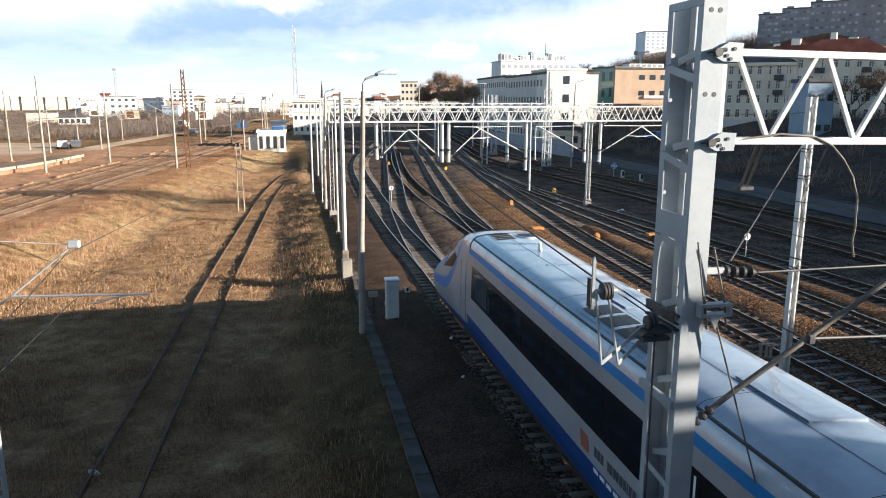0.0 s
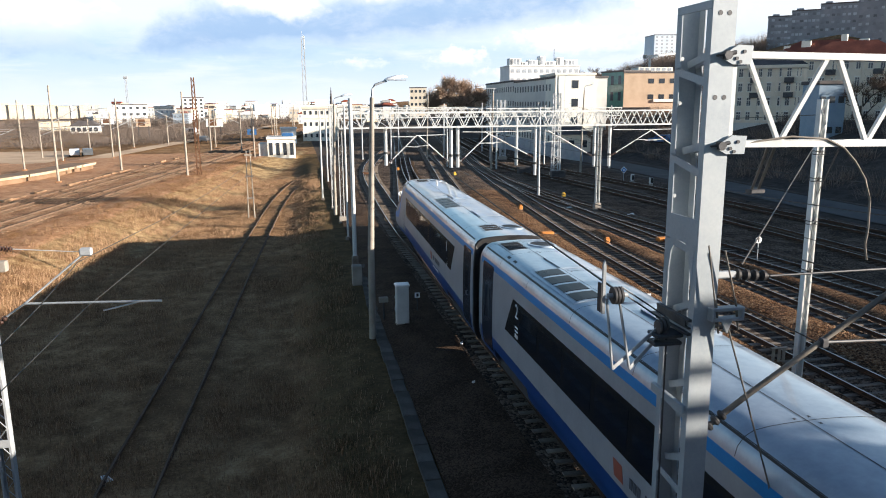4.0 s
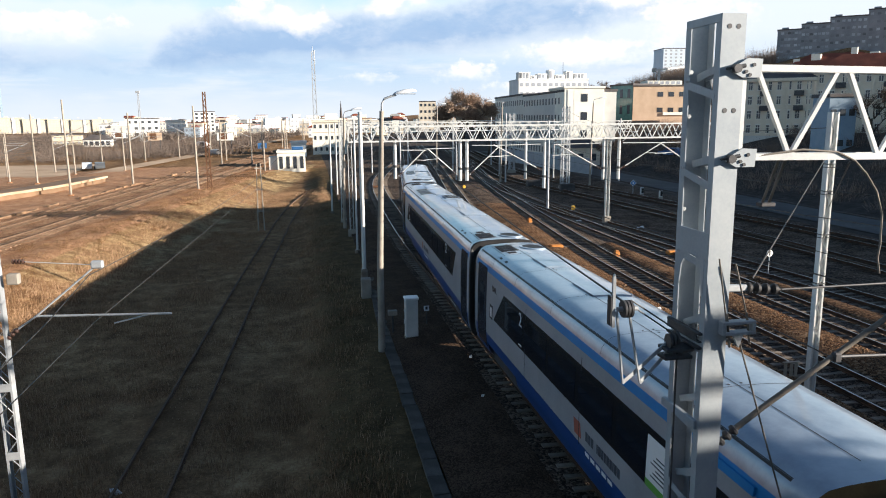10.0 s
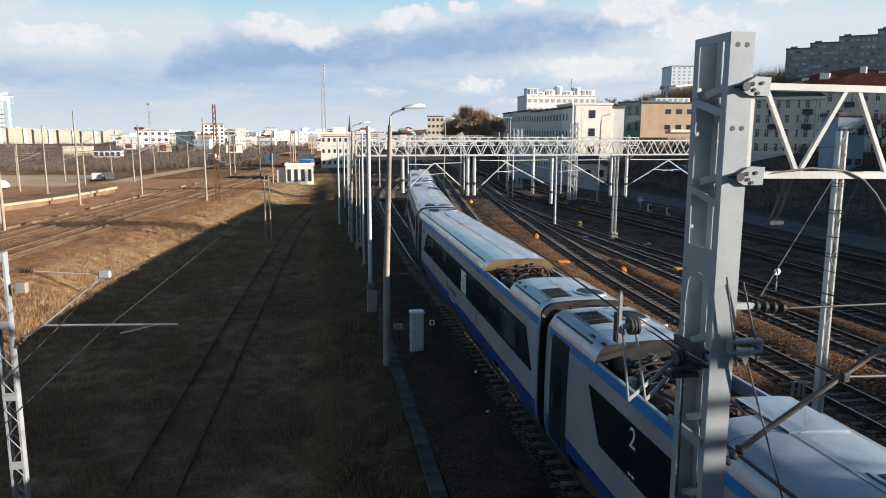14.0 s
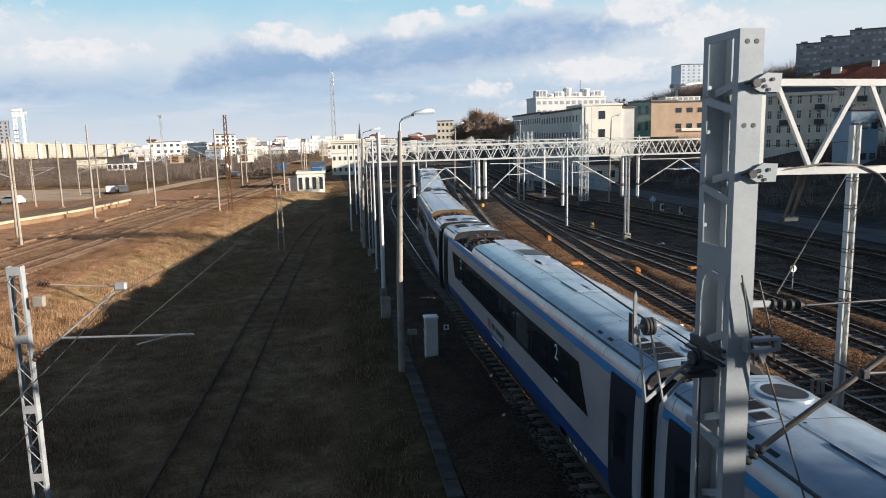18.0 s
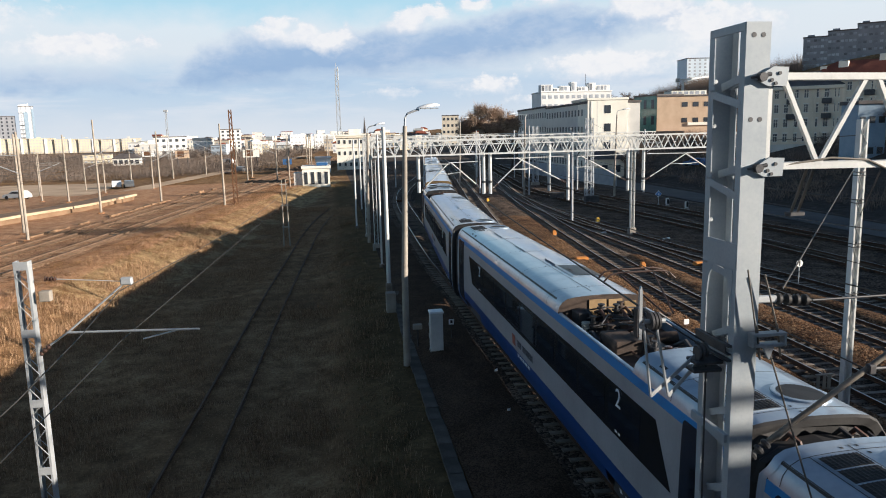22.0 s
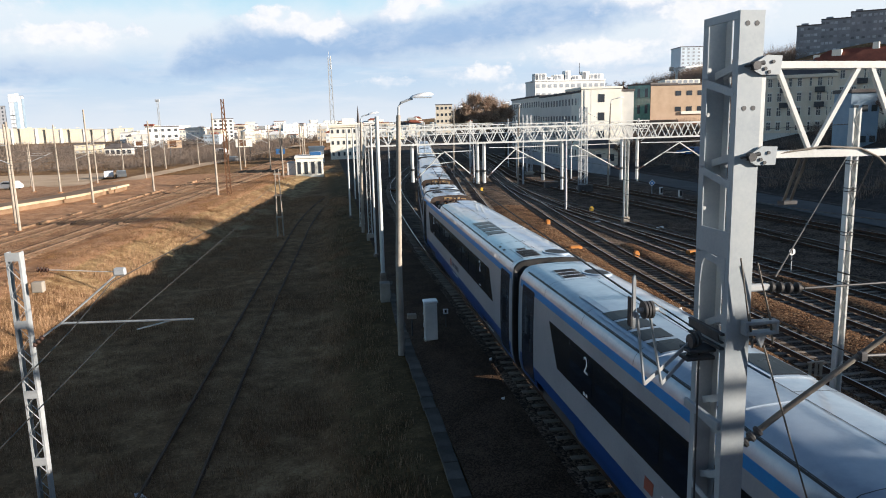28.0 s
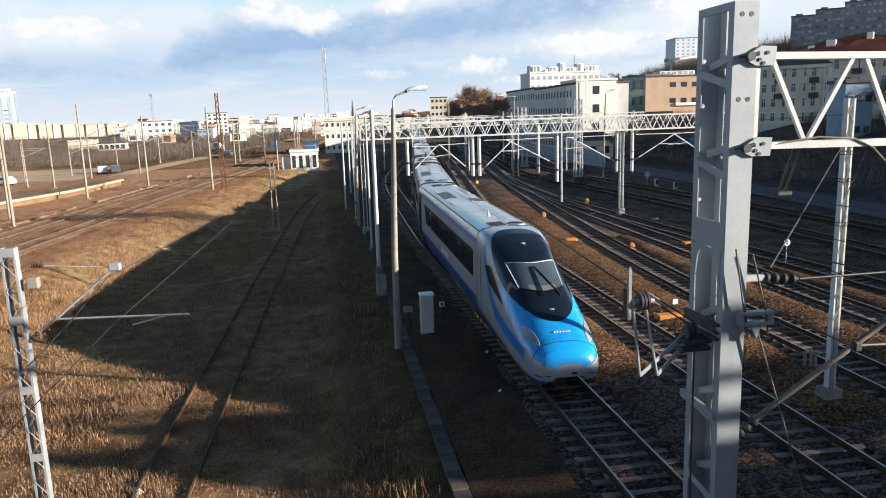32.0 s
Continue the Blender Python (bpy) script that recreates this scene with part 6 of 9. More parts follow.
def truss(name, x0, x1, y, z0, z1, depth, mat, label, bays, bar=0.06, slope=0.0, clamps=False, single=False):
    """A box truss across the tracks with zigzag bars in its two faces."""
    t = thing(name, label, "gantry truss", "gantries")
    ln = x1 - x0
    for yy in (y - depth / 2, y + depth / 2):
        for z in (z0, z1):
            part("chord", Shape().beam((x0, yy, z), (x1, yy, z + slope * ln), bar * 1.35, bar * 1.6), mat, t)
        if single and yy > y:
            continue
        for k in range(bays):
            a, m, b = x0 + ln * k / bays, x0 + ln * (k + 0.5) / bays, x0 + ln * (k + 1) / bays
            if single:
                a, m, b = a + 0.20, a + 0.73, a + 1.33
            part("diagonal", Shape().beam((a, yy, z1 + slope * (a - x0)), (m, yy, z0 + slope * (m - x0)), bar), mat, t)
            part("diagonal", Shape().beam((m, yy, z0 + slope * (m - x0)), (b, yy, z1 + slope * (b - x0)), bar), mat, t)
    for z in (z0, z1):
        for k in range(bays):
            a, b = x0 + ln * k / bays, x0 + ln * (k + 1) / bays
            sg = depth / 2 * (1 if k % 2 else -1)
            part("lacing_bar", Shape().beam((a, y - sg, z + slope * (a - x0)), (b, y + sg, z + slope * (b - x0)), bar * 0.8), mat, t)
    for yy in (y - depth / 2, y + depth / 2):
        part("end_post", Shape().beam((x0 + 0.02, yy, z0), (x0 + 0.02, yy, z1), bar * 1.3), mat, t)
    if clamps:
        for z in (z0, z1):
            part("clamp_plate", Shape().prism([(x0 - 0.22, z - 0.03), (x0 - 0.05, z - 0.12), (x0 + 0.20, z - 0.12), (x0 + 0.22, z + 0.10), (x0 + 0.02, z + 0.11)], 1, y - depth / 2 - 0.09, y - depth / 2 - 0.06), paint_grey, t, "bolted gusset plate")
            for bx, bz in ((0.0, -0.05), (0.10, 0.03), (0.05, -0.09)):
                part("bolt", Shape().tube([(x0 + bx, y - depth / 2 - 0.105, z + bz), (x0 + bx, y - depth / 2 - 0.05, z + bz)], 0.022, 8), steel_dark, t)
            part("clamp_nut", Shape().tube([(x0 - 0.14, y - depth / 2 - 0.15, z - 0.015), (x0 - 0.14, y - depth / 2 - 0.06, z - 0.015)], 0.055, 8), steel_dark, t, "large dark nut of the clamp")
            part("strut_bolt", Shape().tube([(x0 - 0.27, y - depth / 2 - 0.10, z - 0.02), (x0 - 0.02, y - depth / 2 - 0.10, z + 0.02)], [0.014, 0.026], 8), steel_dark, t, "threaded clamp bolt", True)
    return t


truss("near_gantry", 5.24, 33.40, 8.24, 8.48, 9.56, 0.19, paint_white, "white painted steel box truss across the tracks", 22, 0.052, -0.012, True, True)


def laced_mast(name, x, y, z0, z1, w, d, mat, label):
    """Two slim upright channels with zigzag lacing in front and behind, on a concrete foot."""
    t = thing(name, label, "mast", "lattice masts", m=Matrix.Translation((x, y, 0)))
    for sx in (-1, 1):
        q = [(sx * w / 2, -d / 2), (sx * w / 2, d / 2), (sx * (w / 2 - 0.05), d / 2), (sx * (w / 2 - 0.05), d / 2 - 0.012), (sx * (w / 2 - 0.012), d / 2 - 0.012), (sx * (w / 2 - 0.012), -d / 2 + 0.012), (sx * (w / 2 - 0.05), -d / 2 + 0.012), (sx * (w / 2 - 0.05), -d / 2)]
        part("channel", Shape().prism(q if sx < 0 else q[::-1], 2, z0, z1), mat, t)
    n = round((z1 - z0) / 0.34)
    for yy in (-d / 2 - 0.004, d / 2 + 0.004):
        for k in range(n):
            sg = 1 if k % 2 else -1
            part("lacing_bar", Shape().beam((-sg * (w / 2 - 0.03), yy, z0 + (z1 - z0) * k / n), (sg * (w / 2 - 0.03), yy, z0 + (z1 - z0) * (k + 1) / n), 0.026, 0.008), mat, t)
    part("foot", Shape().box(-0.30, 0.30, -0.26, 0.26, z0 - 0.55, z0 + 0.16, 0.04), pole_conc, t, "weathered concrete foot")
    return t


laced_mast("gantry_mast", 15.10, 18.75, 0.12, 9.05, 0.25, 0.20, paint_white, "slim white laced mast on a small concrete foot")

# the gantry across the yard, its posts and those behind it
truss("far_gantry", 3.2, 34.5, 58.2, 7.12, 8.30, 0.9, paint_white, "white lattice gantry across all tracks", 26, 0.068)
truss("far_gantry", 4.5, 47, 100.5, 7.1, 8.25, 0.9, paint_white, "white lattice gantry across all tracks", 30, 0.075)
truss("far_gantry", 8, 52, 150.0, 7.0, 8.2, 0.9, paint_white, "white lattice gantry further down the line", 26, 0.085)


def pole(name, x, y, z0, z1, r, mat, label, r2=None, foot=False, category="mast", group="masts"):
    t = thing(name, label, category, group, m=Matrix.Translation((x, y, 0)))
    part("shaft", Shape().tube([(0, 0, z0), (0, 0, z1)], [r, r2 or r * 0.8], 10), mat, t, "", True)
    if foot:
        part("foot", Shape().box(-0.17, 0.17, -0.17, 0.17, min(z0, 0) - 0.5, z0 + 0.05, 0.03), sleeper_mat, t, "weathered concrete foot")
    return t


def drop_post(x, y, z0, z1, w=0.22):
    t = thing("hanger_post", "white tubular post hanging from the gantry", "mast", "hanger posts", m=Matrix.Translation((x, y, 0)))
    part("shaft", Shape().tube([(0, 0, z0), (0, 0, z1)], w, 10), paint_white, t, "", True)
    part("band", Shape().tube([(0, 0, z0 + 0.9), (0, 0, z0 + 1.1)], w * 1.12, 10), steel_dark, t, "", True)


def cantilever(x, y, z, reach, rise=1.15, mat=None, sy=0.0):
    """A sloping bracket arm with its steady tube, insulators at the post end."""
    t = thing("bracket_arm", "galvanised bracket arm holding the overhead wire", "bracket", "bracket arms", m=Matrix.Translation((x, y, z)))
    mat = mat or galv
    part("stay_tube", Shape().tube([(0, 0, 0), (reach, sy, rise)], 0.05, 8), mat, t, "", True)
    part("steady_tube", Shape().tube([(reach * 0.08, 0, rise), (reach * 1.06, sy, rise * 0.98)], 0.035, 8), mat, t, "", True)
    part("registration_arm", Shape().tube([(reach * 0.62, sy * 0.5, rise * 0.62), (reach * 1.1, sy, rise * 0.58)], 0.03, 6), mat, t, "", True)
    s = Shape()
    for k in range(4):
        s.tube([(reach * (0.04 + k * 0.03), sy * (0.04 + k * 0.03), rise * (0.04 + k * 0.03)), (reach * (0.06 + k * 0.03), sy * (0.06 + k * 0.03), rise * (0.06 + k * 0.03))], 0.09, 10)
    part("insulator", s, porcelain, t, "brown ribbed insulator", True)
    return t


# posts of the yard gantry (standing and hanging), with braces
laced_mast("gantry_mast", 25.35, 58.2, 0.25, 7.1, 0.34, 0.34, paint_white, "slim white laced mast on a pale concrete foot under the gantry")
laced_mast("gantry_mast", 3.3, 58.2, -0.1, 8.6, 0.34, 0.30, paint_white, "white laced mast at the end of the gantry")
for x in (24.9, 26.3, 19.6, 33.6):
    drop_post(x, 58.2, 3.6 if x > 20 else 3.0, 7.2, 0.135)
for x, z0_ in ((6.94, 4.1), (12.35, 3.8), (12.91, 3.8)):
    drop_post(x, 58.2, z0_, 7.2, 0.14)
for x, dx, rs in ((7.2, 2.2, 2.1), (12.1, -2.5, 2.2), (13.15, 2.65, 2.4)):
    cantilever(x, 58.2, 4.3, dx, rs, paint_white)
for x in (31.0,):
    drop_post(x, 100.5, 0.1, 7.2, 0.24)
for x, y, h in ((23.3, 67.9, 8.6), (27.6, 99, 9.5)):
    pole("lamp_pole", x, y, -0.2, h, 0.13, galv, "slim grey pole beside the tracks", 0.09)
for x, y, h in ((14.2, 112, 8.6), (17.6, 128, 8.8), (21.5, 104, 8.4), (24.4, 121, 8.6), (30.2, 112, 8.8), (36.5, 104, 8.6), (40.2, 118, 9.0), (28.4, 140, 9.0), (35.0, 136, 9.0), (10.6, 122, 8.4), (43.5, 96, 8.6)):
    pole("catenary_mast", x, y, -0.2, h, 0.12, galv, "slim pale catenary mast among the tracks", 0.09, True)
    cantilever(x, y, 5.2, -2.4 if x < 26 else 2.4, 1.6)
lattice_mast("yard_mast", 31.9, 86.5, 0.2, 10.2, 0.85, galv, "grey lattice mast on a dark foot between tracks", bar=0.09, pitch=0.8, taper=0.85)
lattice_mast("yard_mast", 33.4, 116.0, 0.2, 9.5, 0.8, galv, "grey lattice mast between tracks", bar=0.09, pitch=0.9, taper=0.9)
for x, y, dx in ((24.9, 58.2, -4.2), (26.3, 58.2, 4.0), (19.6, 58.2, -4.4), (33.6, 58.2, -3.6)):
    cantilever(x, y, 4.4, dx, 2.3, paint_white)

# row of white masts along the verge
for x, y, z1, w, m_, top in ((2.75, 38.2, 9.3, 0.31, paint_white, 9.3), (3.2, 50.6, 8.9, 0.20, paint_white, 8.9), (3.05, 66.5, 8.6, 0.39, paint_white, 8.6), (3.7, 80, 8.6, 0.39, paint_white, 8.6), (4.3, 97, 8.8, 0.4, galv, 8.8), (2.2, 73, 8.4, 0.24, paint_white, 8.4), (3.4, 89, 8.4, 0.24, paint_white, 8.4), (5.6, 118, 8.8, 0.45, galv, 8.8), (6.5, 135, 9, 0.45, galv, 9)):
    if w > 0.38:
        lattice_mast("verge_mast", x, y, -0.35, z1, w, m_, "galvanised lattice mast on a concrete foot in the verge", bar=0.034, pitch=0.9, taper=0.8)
    else:
        pole("verge_mast", x, y, 0.9 if w > 0.3 else -0.3, z1, w * 0.37, m_, "white round mast in the grass verge", w * 0.34, True, group="verge masts")

# street lamp beside the drain
def street_lamp(x, y, z0, h, reach, label):
    t = thing("street_lamp", label, "street lamp", "street lamps", m=Matrix.Translation((x, y, 0)))
    part("post", Shape().tube([(0, 0, z0), (0.02, 0, z0 + 3.8), (0.22, 0, h - 0.55)], [0.15, 0.13, 0.085], 12), pole_conc, t, "weathered grey post", True)
    part("arm", Shape().tube([(0.22, 0, h - 0.6), (0.24, 0, h - 0.25), (0.34, 0, h - 0.08), (0.55, 0, h), (reach - 0.45, 0, h + 0.08)], 0.045, 8), galv, t, "curved steel arm", True)
    hd = part("head", Shape().loft([[(reach - 0.55 + u, w * math.cos(a), h + 0.10 + 0.10 * u + hh * math.sin(a)) for a in [math.pi * k / 6 for k in range(7)]] for u, w, hh in ((0, 0.05, 0.04), (0.12, 0.12, 0.09), (0.45, 0.17, 0.14), (0.75, 0.16, 0.13), (0.9, 0.08, 0.06))]), lamp_white, t, "pale rounded lamp head", True)
    part("diffuser", Shape().box(reach - 0.4, reach + 0.3, -0.14, 0.14, h + 0.09, h + 0.12), galv, hd)
    return t


street_lamp(2.66, 28.2, -0.45, 9.8, 1.25, "tall grey street lamp with a single curved arm")
street_lamp(2.9, 62, -0.4, 9.6, 1.4, "grey street lamp with a single arm")
street_lamp(27.0, 99.5, -0.2, 11.0, -1.6, "grey street lamp with a single arm")
street_lamp(37.5, 92, -0.2, 11.2, 1.6, "grey street lamp with a single arm")
street_lamp(21.0, 118, -0.2, 11.0, 1.4, "grey street lamp with a single arm")

# trackside cabinet
cab = thing("trackside_cabinet", "pale grey metal signal cabinet beside the track", "cabinet", m=Matrix.Translation((4.05, 29.3, 0)))
part("body", Shape().box(-0.27, 0.27, -0.22, 0.22, -0.2, 1.42, 0.02), paint_white, cab, "pale metal body")
part("lid", Shape().box(-0.31, 0.31, -0.26, 0.26, 1.42, 1.52, 0.03), lamp_white, cab, "overhanging pale lid")
part("door", Shape().box(-0.23, 0.23, -0.235, -0.218, -0.02, 1.34, 0.006), paint_white, cab)
part("hinge", Shape().box(-0.32, -0.27, -0.1, 0.0, 0.35, 0.55, 0.01).box(-0.32, -0.27, -0.1, 0.0, 0.9, 1.0, 0.01), paint_white, cab)
part("base", Shape().box(-0.3, 0.3, -0.25, 0.25, -0.35, -0.2, 0.02), pole_conc, cab)
box2 = thing("cable_box", "low grey concrete cable box in the grass", "box", m=Matrix.Translation((2.78, 37.6, 0)))
part("body", Shape().box(-0.26, 0.26, -0.3, 0.3, -0.55, 0.55, 0.03), pole_conc, box2, "weathered concrete")
sign = thing("marker_sign", "small square white marker board beside the track", "sign", m=Matrix.Translation((4.95, 30.8, 0)))
part("post", Shape().tube([(0, 0, -0.2), (0, 0, 0.5)], 0.03, 6), steel_dark, sign)
part("board", Shape().box(-0.12, 0.12, -0.03, 0.0, 0.44, 0.68, 0.01), lamp_white, sign)
part("mark", Shape().box(-0.05, 0.05, -0.036, -0.03, 0.5, 0.64), t_black, sign)
jb = thing("junction_box", "small grey box on a stub beside the cabinet", "box", m=Matrix.Translation((3.35, 30.2, 0)))
part("stub", Shape().tube([(0, 0, -0.3), (0, 0, 0.55)], 0.04, 6), steel_dark, jb)
part("body", Shape().box(-0.2, 0.2, -0.12, 0.12, 0.5, 0.72, 0.02), pole_conc, jb)

# the concrete drain between verge and track
drain = thing("drain_channel", "grey concrete slab channel along the track", "drain", kind="structure")
slab = Shape().box(-0.22, 0.22, -0.47, 0.47, -0.10, 0.0, 0.012).mesh("slab", slab_mat)
DRAIN = through_points([(2.95, 8), (2.98, 24), (3.05, 32), (3.5, 42), (4.4, 52), (4.7, 70), (4.9, 90)])
y = 10.0
while y < 90:
    part("slab", slab, None, drain, m=Matrix.Translation((DRAIN(y) + random.uniform(-0.02, 0.02), y, -0.30 + random.uniform(-0.02, 0.02))) @ Matrix.Rotation(-heading(DRAIN, y) + random.uniform(-0.02, 0.02), 4, "Z"))
    y += 0.97

# siding mast with its arm
sm = laced_mast("siding_mast", -7.15, 17.5, -1.1, 6.3, 0.32, 0.22, galv, "galvanised laced mast beside the siding")
for zz in (-0.4, 1.2, 2.9, 4.6, 6.2):
    part("tie_plate", Shape().box(-0.16, 0.16, -0.125, -0.115, zz - 0.10, zz + 0.10, 0.004), galv, sm)


# ---- fittings of the near portal mast ----
def ribbed(a, b, r, n, mat, name="insulator", parent=None, label="brown ribbed insulator"):
    a, b = Vector(a), Vector(b)
    pts, rr = [], []
    for k in range(n):
        for f, q in ((0.0, 0.45), (0.25, 1.0), (0.55, 1.0), (0.8, 0.45)):
            pts.append(a + (b - a) * ((k + f) / n))
            rr.append(r * q)
    pts.append(b)
    rr.append(r * 0.45)
    return part(name, Shape().tube(pts, rr, 12), mat, parent, label, True)


td = thing("tension_device", "steel wire-tensioning gear with pulley wheels on the mast", "pulley")
for k in range(3):
    part("wheel", Shape().tube([(3.93 + k * 0.045, 8.42, 6.53), (3.96 + k * 0.045, 8.42, 6.53)], [0.115, 0.115], 16), steel_dark, td, "grooved pulley wheel", True)
part("axle", Shape().tube([(3.86, 8.42, 6.53), (4.14, 8.42, 6.53)], 0.035, 8), galv, td, "", True)
part("stop_plate", Shape().box(3.735, 3.755, 8.36, 8.46, 6.33, 6.72, 0.005), steel_dark, td, "dark flat plate")
part("stop_bar", Shape().prism([(3.775, 6.30), (3.815, 6.30), (3.815, 6.93), (3.80, 7.01), (3.775, 6.96)], 1, 8.38, 8.42), galv, td, "pale upright bar")
for a, b in (((3.85, 8.42, 6.50), (3.96, 8.40, 5.52)), ((4.02, 8.42, 6.50), (4.20, 8.40, 5.52)), ((3.96, 8.40, 5.53), (4.60, 8.45, 6.02)), ((4.20, 8.40, 5.51), (4.66, 8.45, 5.94))):
    part("link_bar", Shape().beam(a, b, 0.018, 0.05), galv, td)
for k in range(3):
    part("guide_wheel", Shape().tube([(4.58 + 0.05 * k, 8.40, 6.06 + 0.02 * k), (4.61 + 0.05 * k, 8.40, 6.06 + 0.02 * k)], 0.10, 14), steel_dark, td, "toothed guide wheel", True)
part("bracket", Shape().box(4.52, 4.90, 8.28, 8.56, 5.93, 5.98, 0.01).box(4.50, 4.90, 8.30, 8.54, 5.82, 5.87, 0.01), steel_dark, td, "dark double bracket")
part("tension_rope", Shape().tube([(3.95, 8.42, 6.64), (4.62, 8.42, 6.18)], 0.012, 6), steel_dark, td)
part("tension_rope", Shape().tube([(4.05, 8.42, 6.64), (4.70, 8.42, 6.20)], 0.012, 6), steel_dark, td)
part("drop_rope", Shape().tube([(4.72, 8.40, 5.98), (4.74, 8.40, 0.6)], 0.014, 6), steel_dark, td)

tube_mat = material("weathered_tube", [(0.10, 0.088, 0.075), (0.16, 0.142, 0.122), (0.21, 0.19, 0.165)], 0.75, 0.1, 2, 30, 0.1, 0.003)
cb = thing("cantilever", "grey tube cantilever with ribbed insulators over the track", "bracket")
ribbed((5.24, 8.3, 4.52), (5.62, 8.3, 4.80), 0.075, 4, steel_dark, "stay_insulator", cb, "dark ribbed insulator")
part("stay_tube", Shape().tube([(5.55, 8.3, 4.75), (6.0, 8.3, 5.06), (8.25, 8.35, 6.45)], 0.042, 10), tube_mat, cb, "weathered grey-brown stay tube", True)
ribbed((5.52, 8.2, 6.78), (6.02, 8.2, 6.73), 0.078, 4, t_black, "top_insulator", cb, "dark ribbed insulator")
part("clevis", Shape().box(5.22, 5.54, 8.15, 8.25, 6.74, 6.83, 0.02), galv, cb, "pale clevis")
part("top_tube", Shape().tube([(6.05, 8.2, 6.73), (8.6, 8.25, 6.72)], 0.016, 8), steel_dark, cb, "", True)
part("steady_arm", Shape().tube([(7.05, 8.3, 5.70), (7.6, 8.35, 5.66), (8.6, 8.35, 5.62)], 0.022, 8), steel_dark, cb, "", True)
part("clevis", Shape().box(7.0, 7.12, 8.25, 8.35, 5.62, 5.76, 0.02), steel_dark, cb)

hb = thing("rod_bracket", "grey steel box bracket with tie rods on the mast", "bracket")
s_ = Shape()
for za, zb, xa, xb in ((6.22, 6.26, 5.12, 5.54), (6.36, 6.40, 5.12, 5.54), (6.22, 6.40, 5.10, 5.14), (6.22, 6.40, 5.52, 5.56)):
    s_.box(xa, xb, 7.96, 8.09, za, zb, 0.006)
part("box_frame", s_, galv, hb, "open steel box frame")
for a, b, r in (((5.02, 8.02, 7.22), (5.17, 8.02, 6.40), 0.016), ((5.25, 8.02, 7.15), (5.47, 8.02, 6.40), 0.016), ((5.17, 8.02, 6.5), (5.24, 8.02, 6.05), 0.022), ((5.45, 8.02, 6.5), (5.52, 8.02, 6.08), 0.022), ((5.32, 8.0, 6.24), (6.12, 7.95, 3.85), 0.018), ((6.12, 7.95, 3.85), (6.5, 7.9, 2.4), 0.018)):
    part("tie_rod", Shape().tube([a, b], r * 0.7, 8), tube_mat, hb, "", True)
part("gusset", Shape().prism([(5.25, 6.22), (5.40, 6.22), (5.34, 6.05)], 1, 7.98, 8.02), galv, hb)
cbl = thing("cable_loop", "grey insulated cable looping from the gantry", "cable")
part("cable", Shape().tube([(5.40, 8.13, 8.45), (5.6, 8.12, 8.50), (6.13, 8.1, 8.56), (6.63, 8.1, 8.52), (6.9, 8.1, 8.40), (7.09, 8.1, 8.22), (7.27, 8.1, 7.98), (7.37, 8.1, 7.70), (7.39, 8.1, 7.31), (7.37, 8.1, 7.11), (7.42, 8.1, 6.9)], 0.014, 8), tube_mat, cbl, "", True)
hang = thing("tie_bars", "two sloping grey bars hanging from the gantry", "bracket")
for dx in (0.0, 0.10):
    part("bar", Shape().beam((6.05 + dx, 8.45, 8.42), (6.17 + dx, 8.9, 7.80), 0.035, 0.02), tube_mat, hang)
part("foot_clamp", Shape().box(6.12, 6.34, 8.84, 8.98, 7.74, 7.80, 0.01), steel_dark, hang)
# bands on the slim mast
for z in (6.7, 5.4, 7.5, 3.9):
    part("band", Shape().box(-0.15, 0.15, -0.13, 0.13, z - 0.06, z - 0.035, 0.008).box(-0.15, 0.15, -0.13, 0.13, z + 0.035, z + 0.06, 0.008), steel_dark, bpy.data.objects["gantry_mast"], "steel clamp band")

# ---- siding arm ----
sa = thing("wire_support", "light tube arm with insulators holding the siding wire", "bracket")
part("arm_tube", Shape().tube([(-6.34, 17.5, 4.55), (-3.36, 17.5, 4.44)], 0.028, 8), galv, sa, "pale slim tube", True)
part("registration_tube", Shape().tube([(-4.67, 17.5, 4.28), (-3.85, 17.5, 4.45)], 0.02, 8), galv, sa, "", True)
ribbed((-7.0, 17.5, 4.05), (-6.75, 17.5, 4.27), 0.06, 3, porcelain, "stay_insulator", sa)
part("stay_tube", Shape().tube([(-6.75, 17.5, 4.27), (-6.34, 17.5, 4.55), (-4.95, 17.5, 5.68)], 0.022, 8), galv, sa, "", True)
ribbed((-6.72, 17.5, 5.86), (-6.45, 17.5, 5.84), 0.06, 4, porcelain, "top_insulator", sa)
part("top_wire", Shape().tube([(-6.45, 17.5, 5.84), (-4.95, 17.5, 5.70)], 0.010, 6), galv, sa)
part("clamp", Shape().box(-5.05, -4.78, 17.42, 17.58, 5.62, 5.80, 0.03), galv, sa, "wire clamp")
part("box", Shape().box(-6.85, -6.6, 17.4, 17.6, 5.33, 5.58, 0.02), pole_conc, sa, "small pale box")


# ---- overhead wires ----
def wire(name, pts, r=0.012, label="thin overhead wire", sag=0.0):
    t = thing(name, label, "wire", "overhead wires")
    for a, b in zip(pts, pts[1:]):
        a, b = Vector(a), Vector(b)
        n = 6 if sag else 1
        part("strand", Shape().tube([a + (b - a) * k / n - Vector((0, 0, sag * 4 * (k / n) * (1 - k / n))) for k in range(n + 1)], r, 5), wire_mat, t)
    return t


